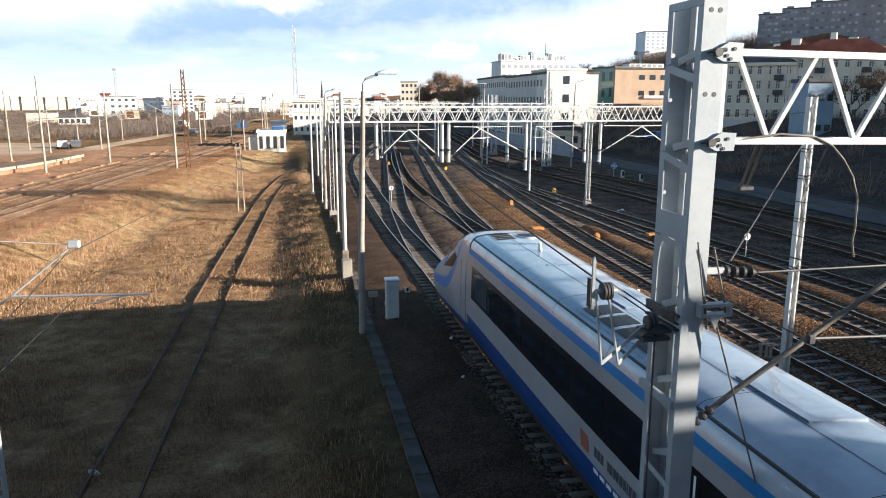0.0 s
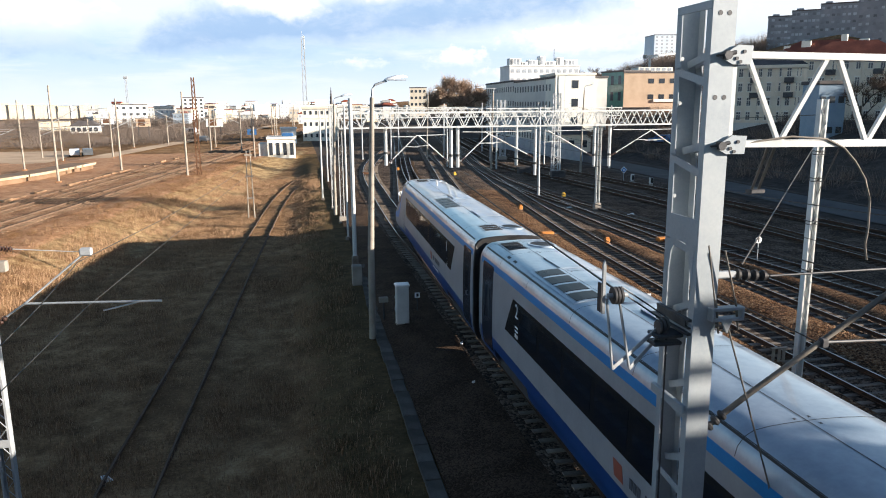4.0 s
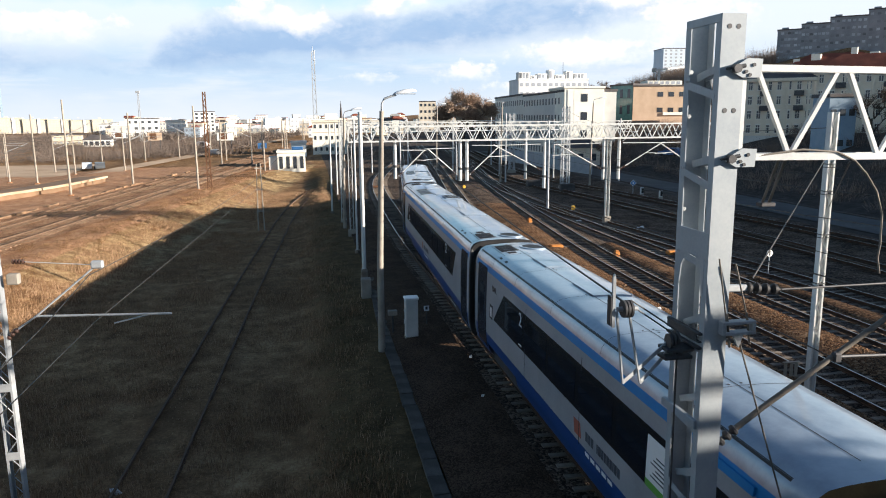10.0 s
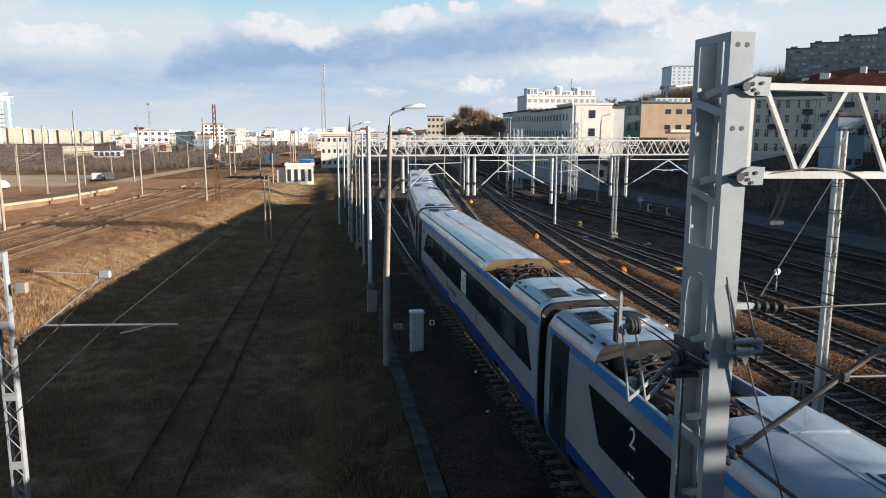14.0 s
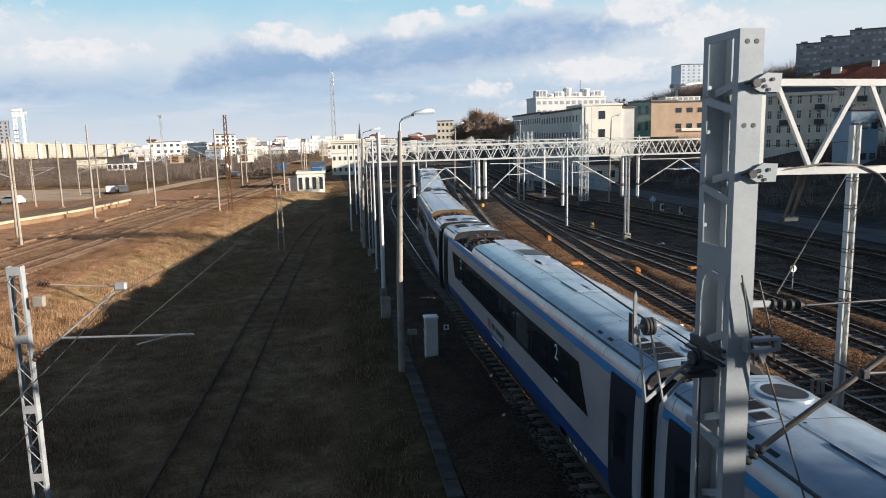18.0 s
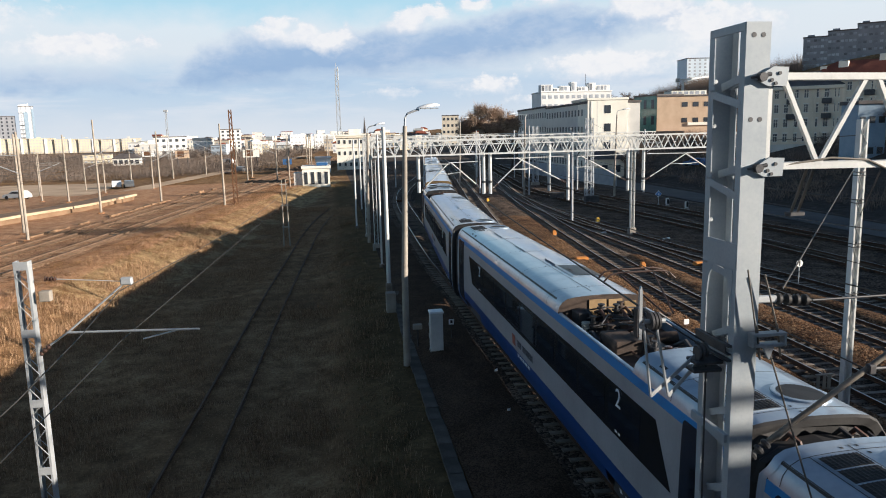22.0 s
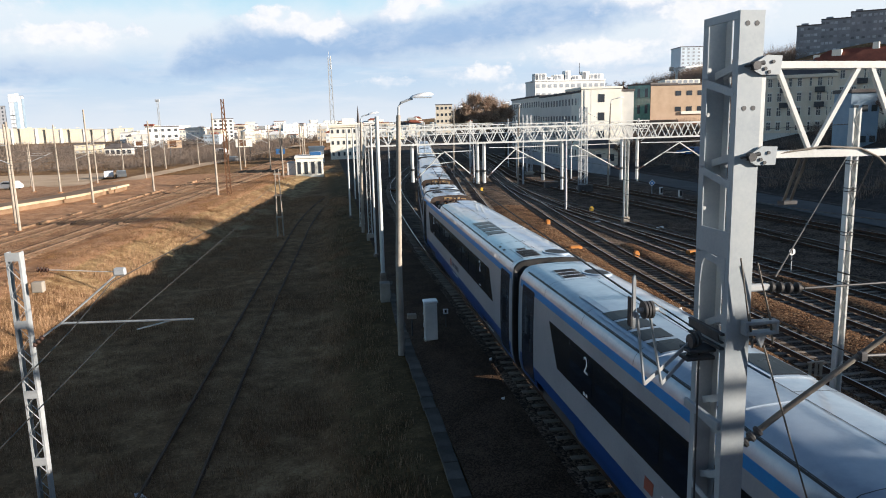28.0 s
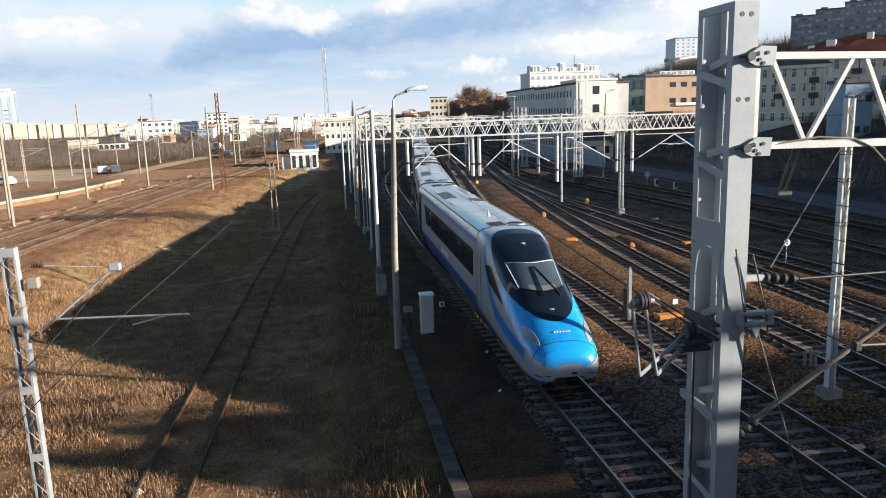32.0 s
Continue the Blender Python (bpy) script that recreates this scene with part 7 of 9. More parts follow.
wire("tension_wire", [(3.95, 8.44, 6.62), (7.35, 50, 6.75), (9.0, 60, 6.9)], 0.015, "dark anchoring wire running to the pulley", 0.12)
for key, zc, ys, st in (("main", 5.55, (8.3, 58.2, 100.5, 150), 0.2), ("second", 5.55, (8.3, 58.2, 100.5, 150), -0.2), ("third", 5.55, (8.3, 58.2, 100.5, 150), 0.2), ("fourth", 5.6, (8.3, 58.2, 100.5, 150), -0.2), ("sixth", 5.6, (8.3, 58.2, 100.5, 150), 0.2), ("siding", 4.32, (0, 17.5, 66, 112), 0.2), ("west", 6.1, (20, 93, 143, 200), 0.2), ("westfar", 6.1, (20, 90, 143, 200), 0.2)):
    f = TRACKS[key]
    if key != "main":
        ys = (-12,) + tuple(y_ for y_ in ys if y_ > -12)
    pts = [(f(y_) + st * (1 if k % 2 else -1), y_, zc) for k, y_ in enumerate(ys)]
    wire("contact_wire", pts, 0.011, "thin contact wire above the track")
    up_ = [(p_[0], p_[1], p_[2] + 1.15) for p_ in pts]
    mw = wire("catenary_wire", up_, 0.012, "sagging catenary wire above the track", 0.55)
wire("feeder_wire", [(2.75, 38.2, 8.9), (3.2, 50.6, 8.6), (3.05, 66.5, 8.4), (3.7, 80, 8.4), (4.3, 97, 8.5)], 0.012, "thin feeder wire along the verge masts", 0.2)
wire("stay_wire", [(5.50, 8.02, 6.95), (15.0, 18.7, 7.85)], 0.012, "thin grey stay wire")
wire("stay_wire", [(7.0, 8.3, 8.4), (15.1, 18.6, 6.3)], 0.012, "thin grey stay wire")
wire("feeder_wire", [(15.1, 18.75, 8.6), (25.35, 58.2, 8.2), (31.9, 86.5, 9.8)], 0.013, "thin feeder wire across the yard", 0.3)

for dx, z in ((-7.0, 6.3), (-7.0, 7.4), (-12.5, 6.6), (-17.0, 6.0), (-17.0, 7.0)):
    f = TRACKS["westfar"]
    wire("feeder_wire", [(f(y_) + dx, y_, z) for y_ in (60, 95, 130, 165, 200)], 0.022, "pale feeder wire along the line poles", 0.4)

# ---- the town and skyline ----
car_blue = material("blue_car_paint", [(0.03, 0.10, 0.25), (0.04, 0.13, 0.30)], 0.3, 0.1, 1, 10, 0.0, coat=0.5)
plaster_white = material("white_plaster", [(0.66, 0.63, 0.55), (0.76, 0.73, 0.65), (0.82, 0.79, 0.71)], 0.85, 0, 0.25, 8, 0.1, 0.01)
plaster_grey = material("grey_plaster", [(0.48, 0.47, 0.45), (0.57, 0.56, 0.53), (0.63, 0.61, 0.58)], 0.88, 0, 0.25, 8, 0.1, 0.01)
plaster_orange = material("orange_render", [(0.40, 0.29, 0.20), (0.47, 0.345, 0.245), (0.52, 0.39, 0.285)], 0.85, 0, 0.3, 8, 0.1, 0.01)
plaster_beige = material("beige_plaster", [(0.58, 0.50, 0.40), (0.70, 0.61, 0.49), (0.76, 0.68, 0.56)], 0.88, 0, 0.3, 8, 0.1, 0.01)
slab_dark = material("dark_cladding", [(0.17, 0.18, 0.20), (0.22, 0.23, 0.255), (0.27, 0.28, 0.305)], 0.85, 0, 0.2, 6, 0.1, 0.01)
slab_pale = material("pale_panel", [(0.60, 0.60, 0.60), (0.70, 0.70, 0.69), (0.76, 0.76, 0.74)], 0.85, 0, 0.1, 4, 0.1, 0.01)
slab_blue = material("pale_blue_panel", [(0.52, 0.60, 0.68), (0.60, 0.68, 0.76), (0.66, 0.74, 0.80)], 0.85, 0, 0.1, 4, 0.1, 0.01)
slab_shed = material("blue_grey_panel", [(0.16, 0.24, 0.32), (0.22, 0.30, 0.38), (0.27, 0.35, 0.43)], 0.7, 0, 0.4, 6, 0.1, 0.01)
slab_cream = material("cream_panel", [(0.44, 0.385, 0.29), (0.52, 0.46, 0.35), (0.58, 0.52, 0.41)], 0.85, 0, 0.1, 4, 0.1, 0.01)
roof_dark = material("dark_roofing", [(0.05, 0.045, 0.045), (0.09, 0.08, 0.08), (0.13, 0.12, 0.115)], 0.85, 0, 0.4, 8, 0.2, 0.02)
roof_red = material("red_tile_roof", [(0.13, 0.035, 0.022), (0.20, 0.055, 0.032), (0.27, 0.085, 0.05)], 0.85, 0, 0.6, 9, 0.3, 0.02)
pane_mat = glass_dark("house_window_glass", (0.03, 0.036, 0.045), 0.12)
# panes of far blocks: haze and reflected sky put into a pale colour
pane_pale = material("hazed_pane_glass", [(0.22, 0.24, 0.28), (0.34, 0.37, 0.41), (0.44, 0.47, 0.50)], 0.4, 0, 0.8, 6, 0.0)
pane_dull = material("dull_window_glass", [(0.035, 0.04, 0.048), (0.055, 0.062, 0.07), (0.08, 0.088, 0.098)], 0.5, 0, 0.8, 6, 0.0, per_object=0.4, spec=0.2)
pane_mixed = material("mixed_window_glass", [(0.16, 0.17, 0.19), (0.26, 0.28, 0.31), (0.36, 0.38, 0.40)], 0.3, 0, 0.8, 6, 0.0, per_object=0.65)
glass_green = glass_dark("green_curtain_glass", (0.05, 0.12, 0.11), 0.1)


PANES = {}


def building(name, a, b, depth, z0, z1, wall, label, storeys=4, bays=8, roof="flat", win=(1.1, 1.5), faces="front", roofmat=None, joined=False, sill=False, end_bays=0, skip=(), pane=None, framed=False):
    """A block whose front runs from a to b (plan points); it reaches back by depth on the left-hand side of a to b turned away from the eye."""
    a, b = Vector((*a, 0)), Vector((*b, 0))
    d = (b - a)
    ln = d.length
    d.normalize()
    n = Vector((-d.y, d.x, 0))
    if (a + n).length < a.length:
        n = -n
    t = thing(name, label, "building", kind="")
    m = Matrix(((d.x, n.x, 0, a.x), (d.y, n.y, 0, a.y), (0, 0, 1, 0), (0, 0, 0, 1)))
    t.matrix_world = m
    h = z1 - z0
    part("wall", Shape().box(0, ln, 0, depth, z0, z1), wall, t)
    rm = roofmat or roof_dark
    if roof == "flat":
        part("roof", Shape().box(-0.2, ln + 0.2, -0.2, depth + 0.2, z1, z1 + 0.45, 0.05), rm, t)
    elif roof == "hip":
        r = min(ln, depth) * 0.32
        part("roof", Shape().loft([[(-0.4, -0.4, z1), (ln + 0.4, -0.4, z1), (ln + 0.4, depth + 0.4, z1), (-0.4, depth + 0.4, z1)], [(r, r, z1 + r * 0.75), (ln - r, r, z1 + r * 0.75), (ln - r, depth - r, z1 + r * 0.75), (r, depth - r, z1 + r * 0.75)]], closed=True, cap=True), rm, t)
    elif roof == "mono":
        part("roof", Shape().prism([(-0.3, z1), (depth + 0.3, z1), (depth + 0.3, z1 + 0.5), (-0.3, z1 + 1.6)], 0, -0.3, ln + 0.3), rm, t)
    sh = h / storeys

    def window(x, y_, z, turned):
        pane_ = pane or (pane_pale if joined else pane_mat)
        key = (win, turned, pane_)
        if key not in PANES:
            PANES[key] = (Shape().box(-0.06, 0.06, -win[0] / 2, win[0] / 2, 0, win[1]) if turned else Shape().box(-win[0] / 2, win[0] / 2, -0.06, 0.05, 0, win[1])).mesh("window", pane_)
        w_ = part("window", PANES[key], None, t, m=Matrix.Translation((x, y_, z)))
        if framed:
            if "framed" not in PANES:
                f_ = Shape()
                for xa, xb, za, zb in ((-0.5, -0.42, 0, 1), (0.42, 0.5, 0, 1), (-0.04, 0.04, 0, 1), (-0.5, 0.5, 0.92, 1), (-0.5, 0.5, 0.6, 0.65), (-0.65, 0.65, -0.07, 0.0), (-0.65, 0.65, 1.0, 1.09)):
                    f_.box(xa * win[0], xb * win[0], -0.11, -0.055, za * win[1], zb * win[1])
                PANES["framed"] = f_.mesh("window_frame", plaster_white)
            part("window_frame", PANES["framed"], None, w_)
    for k in range(storeys):
        z = z0 + sh * (k + 0.5) - win[1] / 2
        for i in range(bays):
            if (k, i) in skip:
                continue
            u = ln * (i + 0.5) / bays
            window(u, 0, z, False)
        for i in range(end_bays):
            for xe in (0, ln):
                window(xe, depth * (i + 0.5) / end_bays, z, True)
    return t


# white office block with a blank gable, and its long side
building("office_block", (51.9, 141.9), (60.2, 141.3), 12, -0.2, 14.5, plaster_white, "white four-storey office block with a tall blank gable", 4, 3, "flat", (1.3, 1.6), skip=((0, 0), (1, 0), (2, 0), (3, 0), (0, 2), (1, 2), (2, 2), (3, 2), (0, 1)), roofmat=plaster_white)
building("office_wing", (54.2, 178), (52.0, 142.2), 11, -0.2, 13.9, plaster_grey, "long grey four-storey wing with rows of small windows", 4, 14, "flat", (0.95, 1.35), pane=pane_dull)
building("office_wing", (56.3, 214), (54.3, 178.2), 11, -0.2, 14.3, plaster_grey, "long grey four-storey wing with rows of small windows", 4, 14, "flat", (0.95, 1.35), pane=pane_dull)
for k in range(2):
    g_ = Shape().box(52.5 + k * 1.3, 52.8 + k * 1.3, 141.75, 142.0, 0.0, 14.3)
    part("wall_recess", g_, plaster_grey, bpy.data.objects["office_block"], "grey upright recess", m=bpy.data.objects["office_block"].matrix_world.inverted())
building("apartment_block", (74, 249), (99.5, 248), 14, 3, 21.6, slab_pale, "pale apartment block with stepped roof terraces", 6, 12, "flat", (1.2, 1.2), pane=pane_pale, roofmat=slab_pale)
ap_ = bpy.data.objects["apartment_block"]
for u_, w_, h_ in ((0.2, 4.2, 2.4), (4.8, 2.0, 1.2), (7.2, 3.4, 1.9), (11.2, 2.0, 3.2), (13.6, 3.6, 1.5), (17.6, 2.4, 2.8), (20.4, 4.8, 2.0)):
    for q_ in range(max(1, int(w_ / 1.3))):
        part("roof_window", Shape().box(u_ + 0.3 + 1.25 * q_, u_ + 1.1 + 1.25 * q_, 0.94, 1.02, 22.25, 22.0 + h_ - 0.3), pane_mixed, ap_)
    part("roof_structure", Shape().box(u_, u_ + w_, 1.0, 5.0, 22.0, 22.0 + h_, 0.05), slab_pale, ap_, "small roof structure")
part("roof_aerial", Shape().tube([(17, 3, 24), (17, 3, 28)], 0.09, 6), steel_dark, ap_)
building("orange_building", (89.6, 190.2), (105, 188.5), 16, 4, 16.9, plaster_orange, "low orange rendered building", 3, 5, "flat", (1.6, 1.3), skip=((0, 0), (1, 0), (2, 0), (0, 1), (1, 1), (2, 1)))
ob_ = bpy.data.objects["orange_building"]
part("roof_terrace", Shape().box(5, 15, 3, 9, 17.3, 18.6, 0.05), plaster_white, ob_, "white roof structure")
for q in range(6):
    part("terrace_window", Shape().box(5.5 + q * 1.6, 6.5 + q * 1.6, 2.95, 3.0, 17.6, 18.4), pane_pale, ob_)
part("ground_canopy", Shape().box(-3, 16, -5, -0.1, 4.0, 6.6, 0.05), roof_red, ob_, "dark red canopy roof at the foot")
part("balcony_rail", Shape().box(8.5, 15.2, -0.5, -0.05, 9.0, 9.8, 0.03), plaster_white, ob_, "pale balcony front")
building("glass_building", (87.2, 200), (89.5, 190.3), 12, 4, 17.3, glass_green, "green glazed corner building", 3, 3, "flat", (1.2, 2.4))
building("tower_block", (220, 426.5), (246, 424), 16, 20, 49.6, slab_blue, "tall pale blue-white tower block", 14, 8, "flat", (1.3, 1.1), pane=pane_pale)
for k, (a, b, z) in enumerate((((189, 270.6), (196, 265.5), 42.2), ((196, 265.5), (204, 259.5), 44.0), ((204, 259.5), (214, 251.5), 46.0), ((214, 251.5), (226, 240), 48.0))):
    building("high_rise", a, b, 14, 16, z, slab_dark, "dark grey high-rise block with many small windows", 11, 7, "flat", (1.1, 0.9), pane=pane_mixed)
    part("roof_cabin", Shape().box(1.5, 4.0, 2, 6, z + 0.4, z + 1.3, 0.1), slab_dark, bpy.data.objects["high_rise" + (".%03d" % k if k else "")], "small roof cabin")
building("tenement", (65.84, 100.96), (73.2, 95.36), 9.6, 5.8, 14.28, plaster_beige, "grey-beige tenement house with rows of tall windows", 4, 7, "hip", (0.62, 1.25), roofmat=roof_dark, framed=True)
building("tenement", (73.28, 95.28), (82.4, 87.6), 9.6, 5.8, 15.24, plaster_beige, "grey-beige tenement house with a red roof", 4, 8, "hip", (0.62, 1.25), roofmat=roof_red, framed=True)
# dormers, chimneys and balconies on the tenements
building("blue_annex", (63.9, 80.2), (67.3, 79.6), 4, 3.5, 11.0, slab_shed, "blue-grey boxy annex before the tenements", 2, 3, "flat", (0.7, 0.8), pane=pane_dull)
rr_ = building("red_roof_house", (83.2, 116), (92.8, 105.6), 9.6, 6, 17.0, plaster_beige, "house with a red tile roof and white chimneys", 3, 6, "hip", (0.8, 1.5), roofmat=roof_red)
for u_, v_, h_, w_ in ((0.8, 1.2, 18.5, 1.0), (3.6, 1.3, 19.2, 1.5), (9.6, 1.6, 20.0, 0.95), (12.4, 1.3, 19.1, 1.4)):
    part("chimney", Shape().box(u_, u_ + w_, v_, v_ + 0.9, 16.8, h_, 0.05), plaster_white, rr_, "white plastered chimney")
for tn, ln_ in (("tenement", 9.25), ("tenement.001", 11.9)):
    tn_ = bpy.data.objects[tn]
    top_ = 14.28 if tn == "tenement" else 15.24
    part("plinth", Shape().box(0, ln_, 0.02, 9.5, 0.5, 5.8), plaster_grey, tn_, "grey rendered plinth")
    part("cornice", Shape().box(-0.3, ln_ + 0.3, -0.45, 0.0, top_ - 0.5, top_, 0.05), plaster_beige, tn_, "projecting cornice")
    for k in range(2):
        for q in range(2):
            part("balcony", Shape().box(ln_ * (0.22 + 0.5 * k), ln_ * (0.22 + 0.5 * k) + 1.3, -0.7, 0.0, top_ - 2.6 - 2.15 * q, top_ - 1.85 - 2.15 * q, 0.03), steel_dark, tn_, "small dark balcony")
    for k in range(4):
        part("pilaster", Shape().box(ln_ * k / 3.3, ln_ * k / 3.3 + 0.35, -0.12, 0.0, 5.8, top_ - 0.5, 0.02), plaster_beige, tn_)
cr_ = thing("tower_crane", "pale tower crane above the far roofs", "crane", m=Matrix.Translation((153, 300, 0)))
part("mast", Shape().beam((0, 0, 10), (0, 0, 28.5), 0.8), paint_white, cr_)
part("jib", Shape().beam((-2.5, -1, 28.4), (16, 3, 30.3), 0.6, 0.7), paint_white, cr_)
part("counterweight", Shape().box(-3.4, -1.8, -1.2, 0.2, 27.6, 29.2, 0.1), concrete, cr_)
building("tower_house", (61, 395.3), (70, 393.8), 10, 0, 17.4, plaster_beige, "distant beige tower house", 5, 4, "flat", (1.2, 1.4))
building("small_house", (46.5, 128), (53, 125.5), 8, -0.2, 3.2, plaster_beige, "small shaded house with a flat roof", 1, 3, "hip", (1.0, 1.3))
building("warehouse", (64, 168), (82, 160), 10, 2, 6.2, plaster_white, "long low pale shed", 1, 6, "mono", (1.0, 1.0))
# near left: white shed with a blue roof trim
building("track_shed", (-5.4, 133), (-0.5, 133), 6, -0.5, 2.9, plaster_white, "small white shed with a blue tarpaulin on its roof", 1, 4, "flat", (0.6, 2.2), roofmat=plaster_white)
part("roof_tarpaulin", Shape().box(2.6, 4.6, 1.0, 4.0, 3.35, 3.95, 0.12), car_blue, bpy.data.objects["track_shed"], "blue tarpaulin")
part("side_lean_to", Shape().box(-1.6, 0.0, 0.6, 5.0, -0.5, 2.2, 0.05), plaster_grey, bpy.data.objects["track_shed"], "grey lean-to")
building("station_house", (1.4, 190.2), (10.0, 189.8), 12, -0.3, 8.4, plaster_white, "pale three-storey railway building", 3, 6, "flat", (0.55, 0.95), roofmat=plaster_white, pane=pane_dull)
st_ = bpy.data.objects["station_house"]
part("cornice", Shape().box(-0.3, 8.9, -0.35, 0.0, 7.9, 8.3, 0.05), plaster_beige, st_, "projecting cornice")
part("string_course", Shape().box(0, 8.6, -0.12, 0.0, 5.35, 5.55, 0.02), plaster_beige, st_)
part("roof_house", Shape().box(3.2, 6.4, 2.5, 6, 8.8, 10.2, 0.05), plaster_white, st_, "small white roof house")
# far left skyline
building("skyscraper", (-255, 652), (-245, 656), 12, 0, 38, slab_pale, "tall white tower block on the skyline", 12, 3, "flat", (1.3, 2.9), pane=pane_pale)
sky_ = bpy.data.objects["skyscraper"]
part("glass_strip", Shape().box(3.4, 6.6, -0.25, 0.3, 2, 33.5, 0.03), slab_shed, sky_, "dark glazed strip down the front")
part("glass_strip", Shape().box(9.2, 10.95, -0.2, 0.3, 2, 36.0, 0.03), slab_shed, sky_, "dark glazed strip down the front")
part("crown", Shape().prism([(0, 38.4), (7.5, 38.4), (7.5, 40.6), (0, 39.4)], 1, 1, 9), slab_pale, sky_, "sloping crown of the tower")
for q in range(9):
    part("floor_band", Shape().box(0.1, 3.2, -0.12, 0.1, 5 + q * 3.4, 6.2 + q * 3.4, 0.02), pane_mixed, sky_)
building("skyscraper", (-272, 645), (-258, 650), 14, 0, 30, slab_dark, "grey tower block on the skyline", 10, 4, "flat", (1.2, 1.6))
x = -262.0
rnd = random.Random(4)
for k in range(8):
    w = 13 + rnd.random() * 3
    y = 560 + (x + 222) * 0.33 * 0.5 + 12
    building("apartment_slab", (x, y), (x + w, y + w * 0.25), 12, 0, 11.5 - 0.45 * k + rnd.random(), slab_cream, "long cream apartment slab on the skyline", 5, 8, "flat", (0.9, 1.0), joined=True, roofmat=slab_cream)
    part("stair_tower", Shape().box(w * 0.62, w * 0.72, -0.6, 3, 0, 12.3 - 0.45 * k, 0.05), slab_pale, bpy.data.objects["apartment_slab" + (".%03d" % k if k else "")], "grey stair tower")
    part("roof_structure", Shape().box(w * 0.3, w * 0.45, 2, 6, 11, 13.6 - 0.45 * k, 0.05), slab_cream, bpy.data.objects["apartment_slab" + (".%03d" % k if k else "")], "small roof structure")
    x += w + 0.6
building("tower_house", (-64.5, 445.4), (-53, 446.9), 12, 0, 13.2, slab_pale, "white tower block with dark windows", 6, 4, "flat", (1.4, 1.2), pane=pane_dull, joined=True)
for k in range(40):
    x = -112 + k * 5.2 + rnd.uniform(-3, 3)
    y = rnd.uniform(460, 640)
    w, h = rnd.uniform(5, 11), rnd.uniform(5, 9) + max(0, (y - 480) * 0.02)
    building("distant_house", (x * y / 480, y), (x * y / 480 + w, y + rnd.uniform(-2, 2)), 10, -0.3, h, rnd.choice((slab_pale, plaster_white, slab_pale, plaster_grey, slab_cream)), "distant pale town building", 3, 4, rnd.choice(("flat", "flat", "hip")), (0.9, 1.1), joined=True, roofmat=rnd.choice((roof_dark, roof_red, slab_pale)))

for k in range(70):
    y = rnd.uniform(360, 660)
    x = (-0.27 + 0.42 * k / 70 + rnd.uniform(-0.01, 0.01)) * y
    w, h = rnd.uniform(4, 9), rnd.uniform(3, 7) * (0.5 + y / 900) + max(0, (y - 430) * 0.022)
    building("distant_house", (x, y), (x + w, y + rnd.uniform(-2, 2)), 8, -0.3, h, rnd.choice((slab_pale, plaster_white, plaster_grey, slab_cream, slab_cream, plaster_beige, slab_blue)), "distant pale town building", 2, 3, rnd.choice(("flat", "flat", "hip", "mono")), (0.9, 1.1), joined=True, roofmat=rnd.choice((roof_dark, roof_red, slab_pale, slab_pale, plaster_grey)))

# ---- trees, brush and the far left side ----
bark = material("bark", [(0.035, 0.026, 0.020), (0.07, 0.052, 0.04), (0.11, 0.085, 0.066)], 0.95, 0, 3, 30, 0.6, 0.02)
twig_mat = island_material("winter_twigs", [(0.040, 0.028, 0.022), (0.085, 0.060, 0.045), (0.14, 0.10, 0.075)])
russet = island_material("russet_leaves", [(0.22, 0.155, 0.115), (0.32, 0.235, 0.18), (0.42, 0.32, 0.25)])

dull_scrub = island_material("dull_scrub", [(0.085, 0.068, 0.058), (0.145, 0.115, 0.098), (0.21, 0.17, 0.145)])
scrub_mat = island_material("dry_scrub", [(0.12, 0.09, 0.075), (0.21, 0.155, 0.125), (0.30, 0.23, 0.185)])


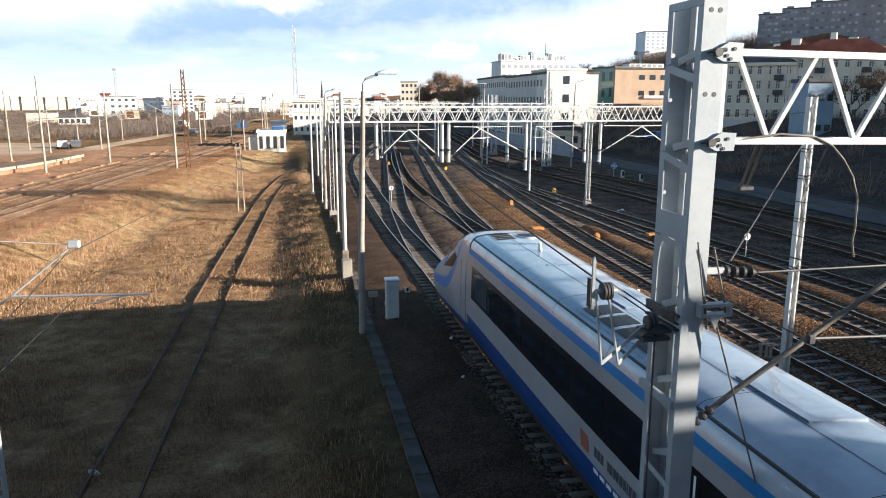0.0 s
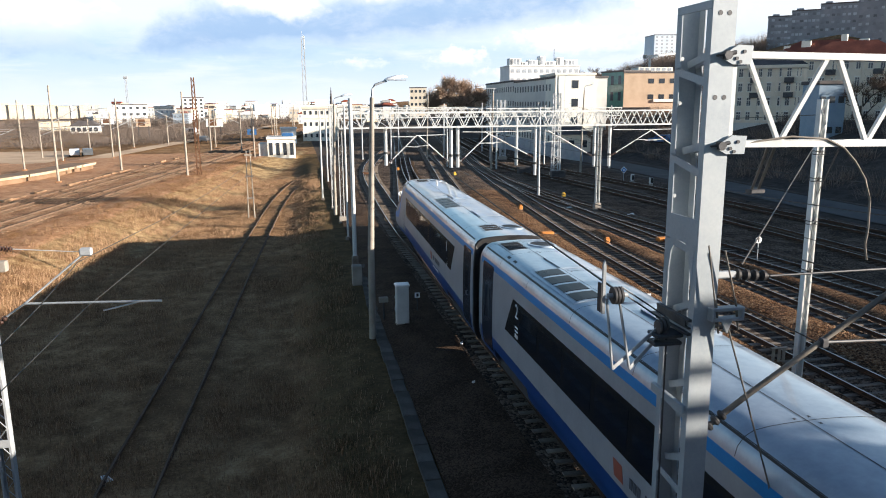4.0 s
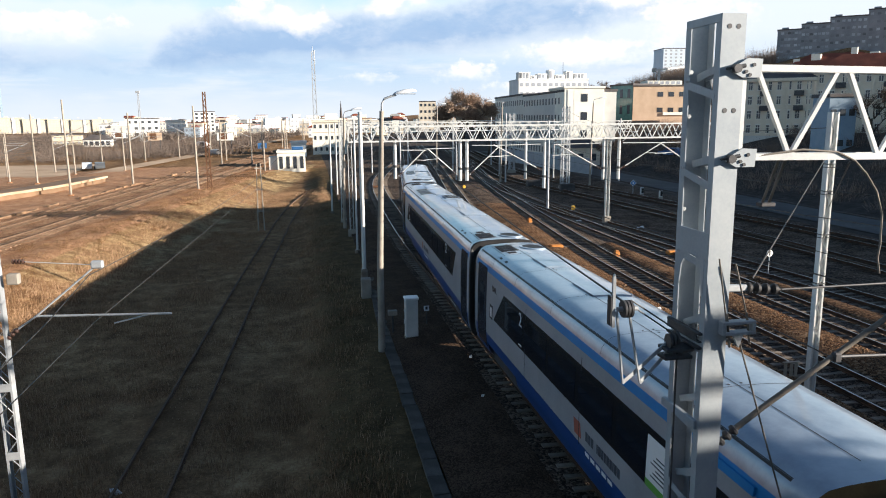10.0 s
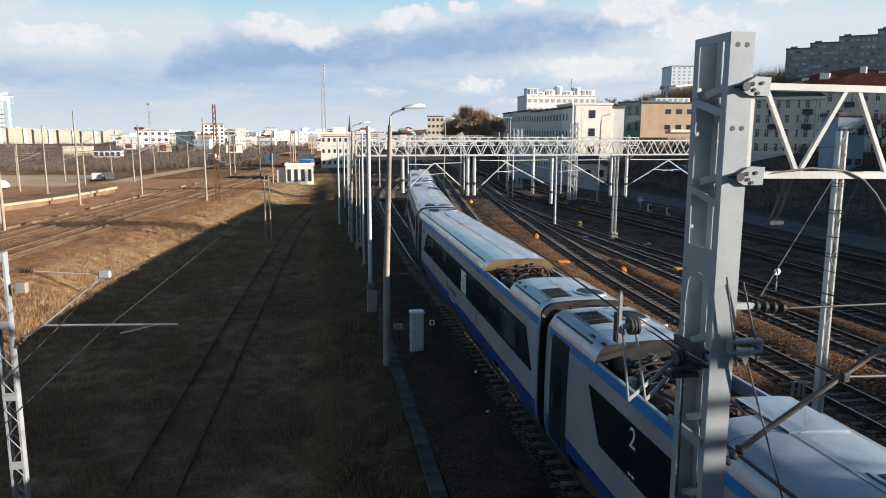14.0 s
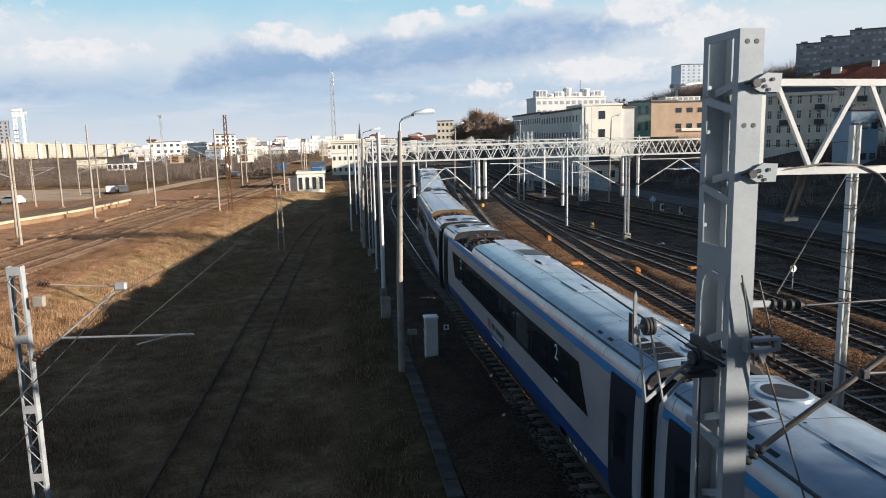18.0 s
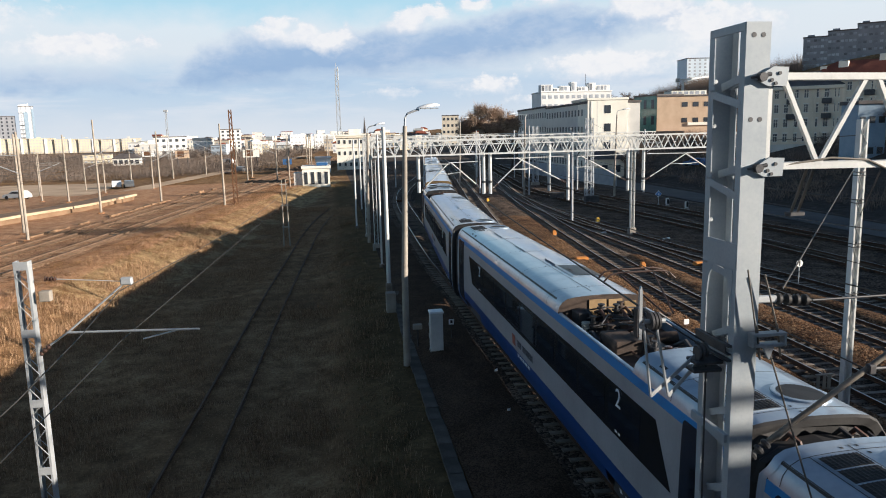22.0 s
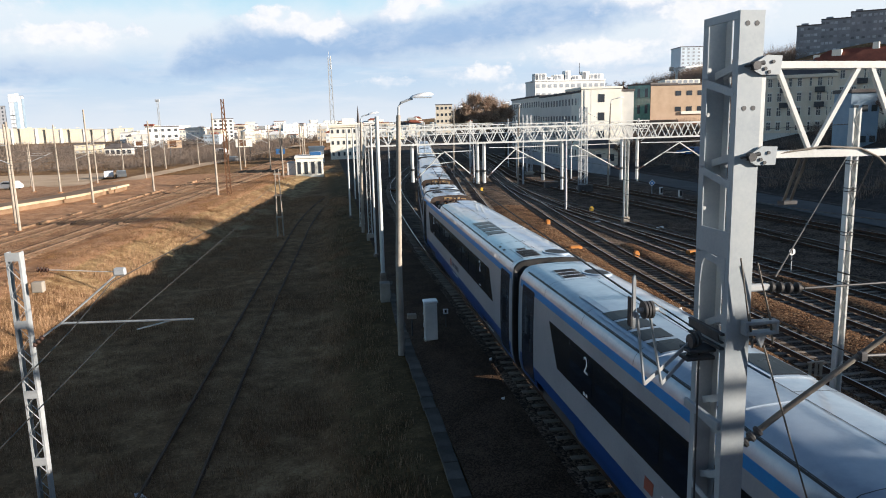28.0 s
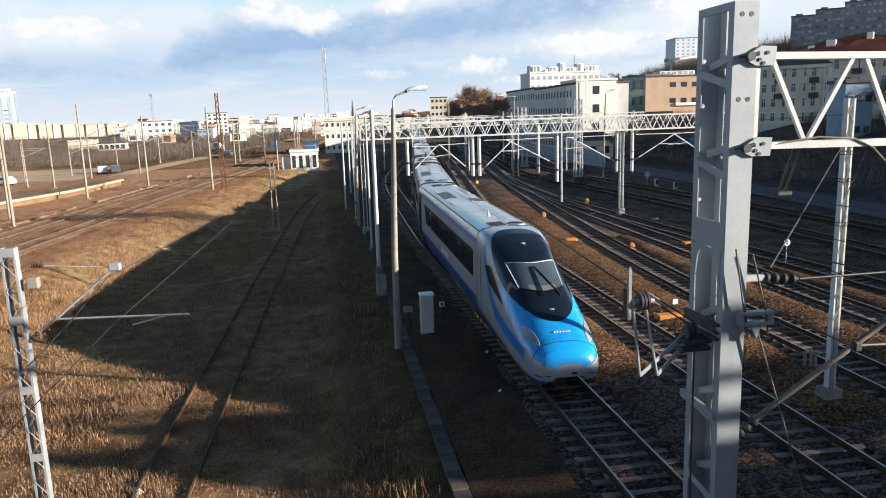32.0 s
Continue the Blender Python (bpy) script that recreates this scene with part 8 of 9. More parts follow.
def tree(x, y, z, h, spread, seed, mat, label, leaf=0.0, twigs=900):
    """Tapered trunk, forking limbs and a ragged crown of fine twigs or leaves."""
    r = random.Random(seed)
    t = thing("tree", label, "tree", "trees", m=Matrix.Translation((x, y, z)))
    limbs, ends = Shape(), []
    part("trunk", Shape().tube([(0, 0, -0.3), (0.04 * h * r.uniform(-1, 1), 0, h * 0.2), (0.03 * h * r.uniform(-1, 1), 0.02 * h, h * 0.42)], [h * 0.028, h * 0.02, h * 0.014], 7), bark, t, "", True)

    def grow(p, d, ln, rad, depth):
        q = p + d * ln
        limbs.tube([p, p.lerp(q, 0.5) + Vector((r.gauss(0, 0.05), r.gauss(0, 0.05), 0)) * ln, q], [rad, rad * 0.8, rad * 0.55], 5, False)
        if depth == 0:
            ends.append((q, d))
            return
        for _ in range(3 if depth > 1 else 4):
            nd = (d + Vector((r.gauss(0, 0.55), r.gauss(0, 0.55), r.gauss(0.12, 0.35)))).normalized()
            grow(q, nd, ln * r.uniform(0.6, 0.85), rad * 0.55, depth - 1)
    for k in range(5):
        a = k * 1.26 + r.uniform(-0.4, 0.4)
        grow(Vector((0, 0, h * r.uniform(0.2, 0.42))), Vector((math.cos(a) * spread, math.sin(a) * spread, 0.8)).normalized(), h * 0.2, h * 0.011, 2)
    part("branchwork", limbs, bark, t, "", False, None, False)
    s = Shape()
    for _ in range(twigs):
        q, d = r.choice(ends)
        nd = (d + Vector((r.gauss(0, 0.7), r.gauss(0, 0.7), r.gauss(0.1, 0.5)))).normalized()
        ln = h * r.uniform(0.05, 0.13)
        p = q - d * h * 0.05 * r.random() + Vector((r.gauss(0, 0.02), r.gauss(0, 0.02), r.gauss(0, 0.02))) * h
        sd = nd.cross(Vector((r.gauss(0, 1), r.gauss(0, 1), r.gauss(0, 1)))).normalized() * (h * 0.0022 if not leaf else leaf)
        i = len(s.v)
        s.v += [tuple(p - sd), tuple(p + sd), tuple(p + nd * (ln if not leaf else leaf * 3))]
        s.f.append((i, i + 1, i + 2))
    part("crown", s, mat, t, "", False, None, False)
    return t


def brush(name, spots, mat, label, per=60, seed=3, thin=0.03):
    """Thickets of fine upright twigs, each spot a clump of its own height and width."""
    r = random.Random(seed)
    s = Shape()
    for x, y, z, h, w in spots:
        for _ in range(per):
            a, q = r.uniform(0, 6.28), math.sqrt(r.random())
            bx, by = x + math.cos(a) * q * w * 0.5, y + math.sin(a) * q * w * 0.5
            hh = h * r.uniform(0.35, 1.0) * (1 - 0.35 * q)
            tx, ty = bx + math.cos(a) * q * w * 0.35 + r.gauss(0, 0.12) * h, by + math.sin(a) * q * w * 0.35 + r.gauss(0, 0.12) * h
            sx, sy = r.gauss(0, 1), r.gauss(0, 1)
            k = thin * h / max(0.2, math.hypot(sx, sy))
            zb = z + hh * r.uniform(0, 0.4)
            i = len(s.v)
            s.v += [(bx - sx * k, by - sy * k, zb), (bx + sx * k, by + sy * k, zb), (tx, ty, z + hh)]
            s.f.append((i, i + 1, i + 2))
    return tagged(part(name, s, mat, None, "", False, None, False), label, "bushes", kind="stuff")


tree(36.3, 166, -0.2, 18.0, 0.78, 3, russet, "broad tree with pale russet twigs and leaves", 0.0, 15000)
for k, (x, y, z, h) in enumerate(((43.5, 172, -0.2, 10), (108, 262, 12, 13), (112, 255, 12, 11), (96, 118, 7, 12), (104, 112, 7, 13), (100, 128, 7, 12), (78, 128, 5, 9), (63, 118, 1.5, 7), (68.5, 78, 4.6, 9), (71.5, 75, 5.0, 10), (70, 110, 4, 8), (52, 120, 0.3, 6))):
    tree(x, y, z, h, 0.8, 20 + k, twig_mat, "bare leafless winter tree on the slope", 0, 1500)
r_ = random.Random(8)
# thickets on the bank beyond the service road
spots = []
for _ in range(420):
    y = r_.uniform(30, 150)
    x = r_.uniform(49, 78) + 0.04 * y
    spots.append((x, y, ground_z(x, y) - 0.1, r_.uniform(1.2, 3.2), r_.uniform(1.5, 3.5)))
brush("bank_thicket", spots, scrub_mat, "brown leafless thicket on the bank", 80, 31, 0.009)
# woods on the hill
spots = []
for _ in range(420):
    x = r_.uniform(105, 260)
    y = r_.uniform(240, 430) if x < 170 else r_.uniform(270, 430)
    spots.append((x, y, ground_z(x, y) - 0.2, r_.uniform(7, 12), r_.uniform(7, 11)))
brush("hill_woods", spots, scrub_mat, "bare winter woods on the hill", 190, 32, 0.0045)
# scrub and gardens below the skyline on the far left
spots = []
for _ in range(900):
    y = r_.uniform(186, 430)
    x = r_.uniform(-0.56 * y - 20, -0.03 * y - 8)
    if x > TRACKS["westfar"](y) - 10:
        continue
    spots.append((x, y, ground_z(x, y) - 0.1, r_.uniform(2.0, 5.0), r_.uniform(4, 9)))
brush("scrubland", spots, dull_scrub, "brown leafless scrub and gardens", 170, 33, 0.006)
# bare garden trees in front of the houses
spots = []
for _ in range(330):
    y = r_.uniform(330, 455)
    x = r_.uniform(-0.52 * y, 0.07 * y)
    if abs(x - TRACKS["westfar"](min(y, 300))) < 9:
        continue
    spots.append((x, y, -0.6, r_.uniform(3.5, 8.0), r_.uniform(3, 7)))
brush("garden_trees", spots, dull_scrub, "bare brown garden trees below the town", 80, 37, 0.009)
# low brush on the bank's shoulder
spots = []
for _ in range(800):
    y = r_.uniform(30, 125)
    x = crest_x(y) + r_.gauss(0.8, 1.6)
    spots.append((x, y, ground_z(x, y) - 0.05, r_.uniform(0.25, 0.75), r_.uniform(0.6, 2.2)))
brush("bank_brush", spots, island_material("rust_weeds", [(0.10, 0.045, 0.022), (0.19, 0.10, 0.045), (0.30, 0.18, 0.08)]), "rust-brown dead weeds along the bank top", 70, 34, 0.008)

# ---- left side: line poles, platform, lot ----
pole_grey = material("weathered_pole", [(0.22, 0.185, 0.15), (0.31, 0.27, 0.225), (0.40, 0.355, 0.30)], 0.9, 0, 1.0, 30, 0.3, 0.006, spec=0.2)


def line_pole(x, y, z0, h, twin=True, arm=0.0, mat=None, r=0.15):
    t = thing("line_pole", "weathered concrete line pole" + (", two shafts side by side" if twin else "") + " beside the tracks", "pole", "line poles", m=Matrix.Translation((x, y, z0)))
    for dx in ((-0.28, 0.28) if twin else (0,)):
        part("shaft", Shape().tube([(dx, 0, -0.4), (dx * 0.6, 0, h)], [r, r * 0.62], 8), mat or pole_grey, t, "", True)
    if twin:
        for zz in (h * 0.3, h * 0.62, h * 0.93):
            part("tie", Shape().box(-0.34, 0.34, -0.07, 0.07, zz - 0.06, zz + 0.06), mat or pole_grey, t)
    if arm:
        part("arm", Shape().tube([(0, 0, h * 0.62), (arm, 0, h * 0.78)], 0.045, 6), galv, t, "bracket arm", True)
        part("tube", Shape().tube([(0, 0, h * 0.79), (arm * 1.1, 0, h * 0.79)], 0.03, 6), galv, t, "", True)
    part("foot", Shape().box(-0.3, 0.3, -0.3, 0.3, -0.5, 0.08, 0.05), dirt_brown, t)
    return t


for x, y, h, tw, arm in ((-26.9, 67.6, 9.5, False, -3.4), (-27.6, 90.7, 11.0, False, 3.2), (-37.8, 110.3, 9.6, False, 0), (-23.4, 103, 9.6, False, 3.0), (-13.7, 94, 10.3, False, -3.2), (-10.6, 143, 9.2, False, -3.0), (-17, 150, 9.2, False, 3.0), (-7.3, 126, 5.2, False, 0), (-29.3, 73.0, 9.4, False, 0),
                         (-45, 120, 7.5, False, 3.0), (-52, 138, 7.0, False, 3), (-48, 150, 7.0, False, 3), (-42, 160, 7.2, False, 3), (-36, 172, 7, False, 3), (-30, 180, 7, False, 3), (-60, 128, 7.5, False, 3), (-24, 190, 8, False, 3), (-5, 175, 9, True, -3), (-1, 215, 9, True, -3), (-12, 205, 9, True, 3), (-18, 168, 8.5, False, 0), (-8, 240, 9, False, 3), (-33, 140, 8, False, 3), (-40, 135, 8.4, False, 0)):
    line_pole(x, y, ground_z(x, y) + 0.05, h, tw, arm)
line_pole(-4.45, 66.8, -1.15, 6.2, True, 0, None, 0.065)
lattice_mast("signal_mast", -12.5, 95.6, 0.2, 12.4, 0.5, rust_steel, "tall rusty lattice mast beside the tracks", bar=0.06, pitch=0.7, taper=0.6)
lattice_mast("flood_mast", -70, 330, 0, 20.8, 0.9, galv, "slim far floodlight mast", bar=0.07, pitch=2.2, taper=0.6)
head_ = bpy.data.objects["flood_mast"]
part("lamp_frame", Shape().box(-0.9, 0.9, -0.3, 0.3, 20.2, 21.2, 0.1), galv, head_, "frame of floodlights")
rm = lattice_mast("radio_mast", 3.6, 300, -0.2, 35.2, 1.7, galv, "tall slender lattice radio mast", bar=0.22, pitch=2.0, taper=0.55)
part("antenna", Shape().tube([(0.55, 0, 30.5), (0.55, 0, 35.8)], 0.2, 8), paint_white, rm, "upright antenna", True)
part("antenna", Shape().tube([(-0.1, 0, 35.2), (-0.1, 0, 37.5)], 0.07, 6), paint_white, rm, "", True)
sp = thing("church_spire", "thin grey church spire on the skyline", "spire", m=Matrix.Translation((19.6, 419.5, 0)))
part("steeple", Shape().tube([(0, 0, 9), (0, 0, 18.5)], [0.9, 0.08], 8), roof_dark, sp, "", True)
part("belfry", Shape().box(-1.3, 1.3, -1.3, 1.3, 0, 9, 0.1), plaster_beige, sp)

# platform with its pale edge
plat_line = through_points([(-41, 40), (-34.4, 82), (-30.4, 95), (-28.3, 110)])
pl = thing("station_platform", "long low platform with a pale concrete edge", "platform", kind="structure")
body, edge = [], []
for k in range(15):
    y = 40 + 70 * k / 14
    x = plat_line(y)
    body.append([(x - 3.6, y, -0.3), (x - 3.6, y, 1.12), (x - 0.4, y, 1.12), (x - 0.4, y, -0.3)])
    edge.append([(x - 0.45, y, 0.88), (x - 0.45, y, 1.16), (x, y, 1.16), (x, y, 0.88)])
part("surface", Shape().loft(body, closed=True, cap=True), material("platform_earth", [(0.12, 0.075, 0.045), (0.19, 0.12, 0.072), (0.25, 0.165, 0.105)], 0.95, 0, 0.4, 9, 0.4, 0.02), pl, "earth-stained platform surface")
part("edge", Shape().loft(edge, closed=True, cap=True), material("stained_edge", [(0.28, 0.20, 0.13), (0.40, 0.30, 0.20), (0.50, 0.39, 0.27)], 0.9, 0, 0.5, 12, 0.3, 0.01), pl, "pale stained concrete edge")
lowwall = thing("low_wall", "broken earth-stained kerb along the tracks", "wall", kind="structure")
kerb = Shape().box(-0.16, 0.16, -1.15, 1.15, -0.1, 0.42, 0.04).mesh("block", material("stained_block", [(0.11, 0.065, 0.036), (0.18, 0.108, 0.06), (0.27, 0.17, 0.10)], 0.95, 0, 0.8, 12, 0.4, 0.02, per_object=0.2))
for k in range(34):
    y = 46 + k * 2.45
    if r_.random() < 0.32:
        continue
    x = TRACKS["westfar"](y) - 3.1
    part("block", kerb, None, lowwall, m=Matrix.Translation((x + r_.uniform(-0.15, 0.15), y, 0.12 + r_.uniform(-0.12, 0.05))) @ Matrix.Rotation(-heading(TRACKS["westfar"], y) + r_.uniform(-0.06, 0.06), 4, "Z"))
sand = material("pale_gravel", [(0.38, 0.27, 0.18), (0.50, 0.365, 0.25), (0.58, 0.44, 0.31)], 0.95, 0, 0.12, 6, 0.5, 0.03, 0.03, spec=0.1)
sheet("gravel_lot", lambda y: -110 - 0.1 * y, lambda y: -40.5 - 0.08 * (y - 105), 105, 175, lambda x, y: -0.72 + 0.12 * noise.noise((x * 0.1, y * 0.1, 6)), sand, "pale bare gravel lot", 4, 14)
sheet("west_road", lambda y: -41.2 + 0.131 * (y - 110), lambda y: -36.6 + 0.131 * (y - 110), 60, 330, lambda x, y: 0.05 if y > 140 else -0.25 + 0.1 * smooth01(110, 140, y), sand, "dusty pale road behind the platform", 6, 3, category="road")

car_white = material("white_car_paint", [(0.62, 0.62, 0.62), (0.72, 0.72, 0.72)], 0.3, 0, 1, 10, 0.0, coat=0.5)
car_red = material("red_car_paint", [(0.35, 0.03, 0.02), (0.42, 0.04, 0.03)], 0.3, 0, 1, 10, 0.0, coat=0.5)
car_grey = material("grey_car_paint", [(0.10, 0.11, 0.12), (0.15, 0.16, 0.17)], 0.3, 0.3, 1, 10, 0.0, coat=0.5)


def vehicle(x, y, z, turn, mat, van, label):
    t = thing("van" if van else "parked_car", label, "van" if van else "car", "parked vehicles", m=pose(x, y, z, 0, 0, turn))
    ln, w, h = (5.2, 2.0, 2.3) if van else (4.3, 1.75, 1.45)
    prof = [(0, 0.3), (0, 0.85), (0.15, 1.05), (0.5, h - 0.1), (0.8, h), (ln - 1.3, h), (ln - 0.7, 1.25), (ln - 0.1, 1.0), (ln, 0.7), (ln, 0.3)] if van else [(0, 0.3), (0, 0.75), (0.2, 0.95), (0.75, h - 0.05), (1.2, h), (2.4, h), (3.2, 0.95), (4.15, 0.8), (ln, 0.55), (ln, 0.3)]
    part("body", Shape().prism([(a - ln / 2, b) for a, b in prof], 0, -w / 2, w / 2), mat, t)
    for sx in (-1, 1):
        part("side_window", Shape().prism([(0.9 - ln / 2, 1.0), (0.95 - ln / 2, h - 0.15), (2.3 - ln / 2, h - 0.15), (2.9 - ln / 2, 1.0)], 0, sx * w / 2 - 0.02, sx * w / 2 + 0.02), pane_mat, t)
        for yy in (0.85 - ln / 2, ln / 2 - 0.85):
            part("wheel", Shape().tube([(sx * w / 2 - 0.12, yy, 0.32), (sx * w / 2 + 0.03, yy, 0.32)], 0.32, 12), t_black, t, "", True)
    return t


for x, y, z, turn, m_, van, lb in ((-43.6, 155, -0.7, 14, car_white, False, "white car parked beyond the gravel lot"), (-41.0, 154, -0.7, 18, car_grey, False, "grey car parked beside the gravel lot"),
                                   (-33, 240, -0.7, 60, car_white, True, "white van on the far road"), (-23, 190, 0.05, -8, car_grey, False, "dark car on the road behind the platform"), (-53, 131, -0.7, 70, car_white, False, "white car at the edge of the gravel lot"),
                                   (60, 112, 1.0, 30, car_blue, False, "blue car parked below the houses"), (62, 101, 1.6, 30, car_red, False, "red car parked below the houses"), (60, 94, 1.1, 30, car_grey, False, "grey car parked below the houses")):
    vehicle(x, y, max(z, ground_z(x, y)), turn, m_, van, lb)


def billboard(x, y, z, w, h, turn, mat, label):
    t = thing("billboard", label, "billboard", "billboards", m=pose(x, y, z, 0, 0, turn))
    for dx in (-w * 0.35, w * 0.35):
        part("post", Shape().tube([(dx, 0, -0.3), (dx, 0, 3.2)], 0.12, 8), steel_dark, t, "", True)
    part("frame", Shape().box(-w / 2 - 0.12, w / 2 + 0.12, -0.02, 0.16, 2.9, 3.2 + h, 0.03), steel_dark, t)
    part("board", Shape().box(-w / 2, w / 2, -0.05, -0.018, 3.0, 3.1 + h, 0.01), mat, t, "printed panel")
    part("print_patch", Shape().box(-w * 0.36, w * 0.12, -0.06, -0.048, 3.3, 2.9 + h), rust_steel, t)


billboard(-23, 215, 0, 4.6, 2.2, 0, plaster_white, "white and brown billboard beside the tracks")
billboard(-44, 225, 0, 4, 2.2, 4, plaster_orange, "pale orange billboard on two posts")
billboard(-62, 260, 0, 4, 1.8, 6, slab_pale, "pale billboard on two posts")
building("market_hall", (-78, 275), (-69, 276), 7, -0.3, 2.2, plaster_grey, "low grey hall with a hipped roof", 1, 5, "hip", (1.2, 1.4), roofmat=roof_dark)
building("garage_row", (-96, 300), (-86, 302), 8, -0.3, 3.4, slab_cream, "low cream building below the apartment slabs", 2, 5, "flat", (0.8, 0.8), joined=True)
building("office_slab", (-92, 400), (-76, 403), 12, 0, 9.5, slab_pale, "pale office building on the skyline", 3, 5, "flat", (1.6, 1.4), pane=pane_dull)
building("white_cabin", (-3.9, 178), (-0.3, 178), 4, -0.3, 3.2, slab_pale, "white cabin beside the tracks", 1, 2, "flat", (0.5, 0.6), roofmat=slab_pale, pane=pane_mixed)
building("blue_kiosk", (-15.5, 236), (-12.7, 236.3), 2.4, -0.3, 1.5, car_blue, "small blue container beside the tracks", 1, 1, "flat", (0.8, 0.8))

# ---- right side: walls, signs, small trackside things ----
bw = thing("yard_wall", "long pale blue-grey panel wall at the back of the yard", "wall", kind="structure")
for k in range(14):
    part("panel", Shape().box(-1.45, 1.45, -0.1, 0.1, -0.3, 2.3, 0.03), material("wall_panel", [(0.22, 0.25, 0.29), (0.30, 0.33, 0.37), (0.36, 0.39, 0.42)], 0.85, 0, 0.5, 12, 0.2, 0.01), bw, m=pose(41.0 + 0.25 * k, 148 - k * 2.95, 0, 0, 0, 95))


def small_sign(x, y, z, label, kind_):
    t = thing("track_sign", label, "sign", "track signs", m=Matrix.Translation((x, y, z)))
    part("post", Shape().tube([(0, 0, -0.3), (0, 0, 1.5)], 0.035, 6), galv, t, "", True)
    if kind_ == "round":
        part("disc", Shape().tube([(0, -0.03, 1.3), (0, 0.0, 1.3)], 0.2, 18), t_white, t, "white disc", True)
        part("mark", Shape().box(-0.035, 0.035, -0.037, -0.031, 1.17, 1.43), t_black, t)
    else:
        part("diamond", Shape().prism([(-0.42, 1.4), (0, 0.98), (0.42, 1.4), (0, 1.82)], 1, -0.02, 0.0), t_white, t, "white diamond plate")
        part("diamond_field", Shape().prism([(-0.32, 1.4), (0, 1.08), (0.32, 1.4), (0, 1.72)], 1, -0.03, -0.021), t_blue, t, "blue field")
        part("mark", Shape().box(-0.10, 0.10, -0.036, -0.031, 1.28, 1.52), t_white, t)
    return t


small_sign(37.4, 78.5, -0.2, "blue and white diamond track sign", "diamond")
small_sign(26.0, 36.5, -0.2, "white round track sign on a thin post", "round")
small_sign(8.9, 64, -0.25, "small white marker on a post", "round")


def dwarf_signal(x, y, z):
    t = thing("dwarf_signal", "white dwarf shunting signal with a dark head", "signal", "dwarf signals", m=Matrix.Translation((x, y, z)))
    part("head", Shape().box(-0.19, 0.19, -0.16, 0.16, 0.25, 1.0, 0.06), paint_white, t, "white casing")
    part("face", Shape().box(-0.13, 0.13, -0.18, -0.155, 0.35, 0.92, 0.03), t_black, t, "black lamp face")
    part("base", Shape().box(-0.2, 0.2, -0.2, 0.2, -0.3, 0.25, 0.03), pole_conc, t)


dwarf_signal(37.9, 77.2, -0.2)
dwarf_signal(38.4, 73.6, -0.2)


def point_lamp(x, y, z, mat, label, s=0.17):
    t = thing("point_marker", label, "marker", "point markers", m=Matrix.Translation((x, y, z)))
    part("body", Shape().box(-s, s, -s, s, 0.05, 0.05 + s * 2, 0.04), mat, t)
    part("cap", Shape().box(-s * 0.7, s * 0.7, -s * 0.7, s * 0.7, 0.05 + s * 2, 0.10 + s * 2.2, 0.02), mat, t)
    part("base", Shape().box(-s * 1.3, s * 1.3, -s * 1.1, s * 1.1, -0.1, 0.06, 0.02), sleeper_mat, t)


for x, y, lb in ((18.8, 59.5, "orange point lantern"), (19.7, 43.4, "orange point lantern"), (25.6, 66.9, "pale yellow point lantern"), (19.8, 91, "yellow point lantern"), (6.3, 88, "orange point lantern"), (13.6, 100, "orange point lantern")):
    point_lamp(x, y, -0.18, orange_paint if "orange" in lb else yellow_paint, lb + " beside the rails")
for x, y, ln in ((17.0, 47.5, 0.9), (14.6, 28.2, 1.2), (9.0, 96, 1.5), (24.0, 43.6, 1.2)):
    t = thing("point_motor", "orange-painted point motor cover between the rails" if ln < 1.3 else "rusty point machine beside the rails", "point machine", "point machines", m=Matrix.Translation((x, y, -0.2)))
    part("cover", Shape().box(-ln / 2, ln / 2, -0.25, 0.25, 0.0, 0.28, 0.06), orange_paint if ln < 1.3 else rust_steel, t)
    part("rod", Shape().tube([(ln / 2, 0, 0.1), (ln / 2 + 0.9, 0, 0.1)], 0.03, 6), steel_dark, t)
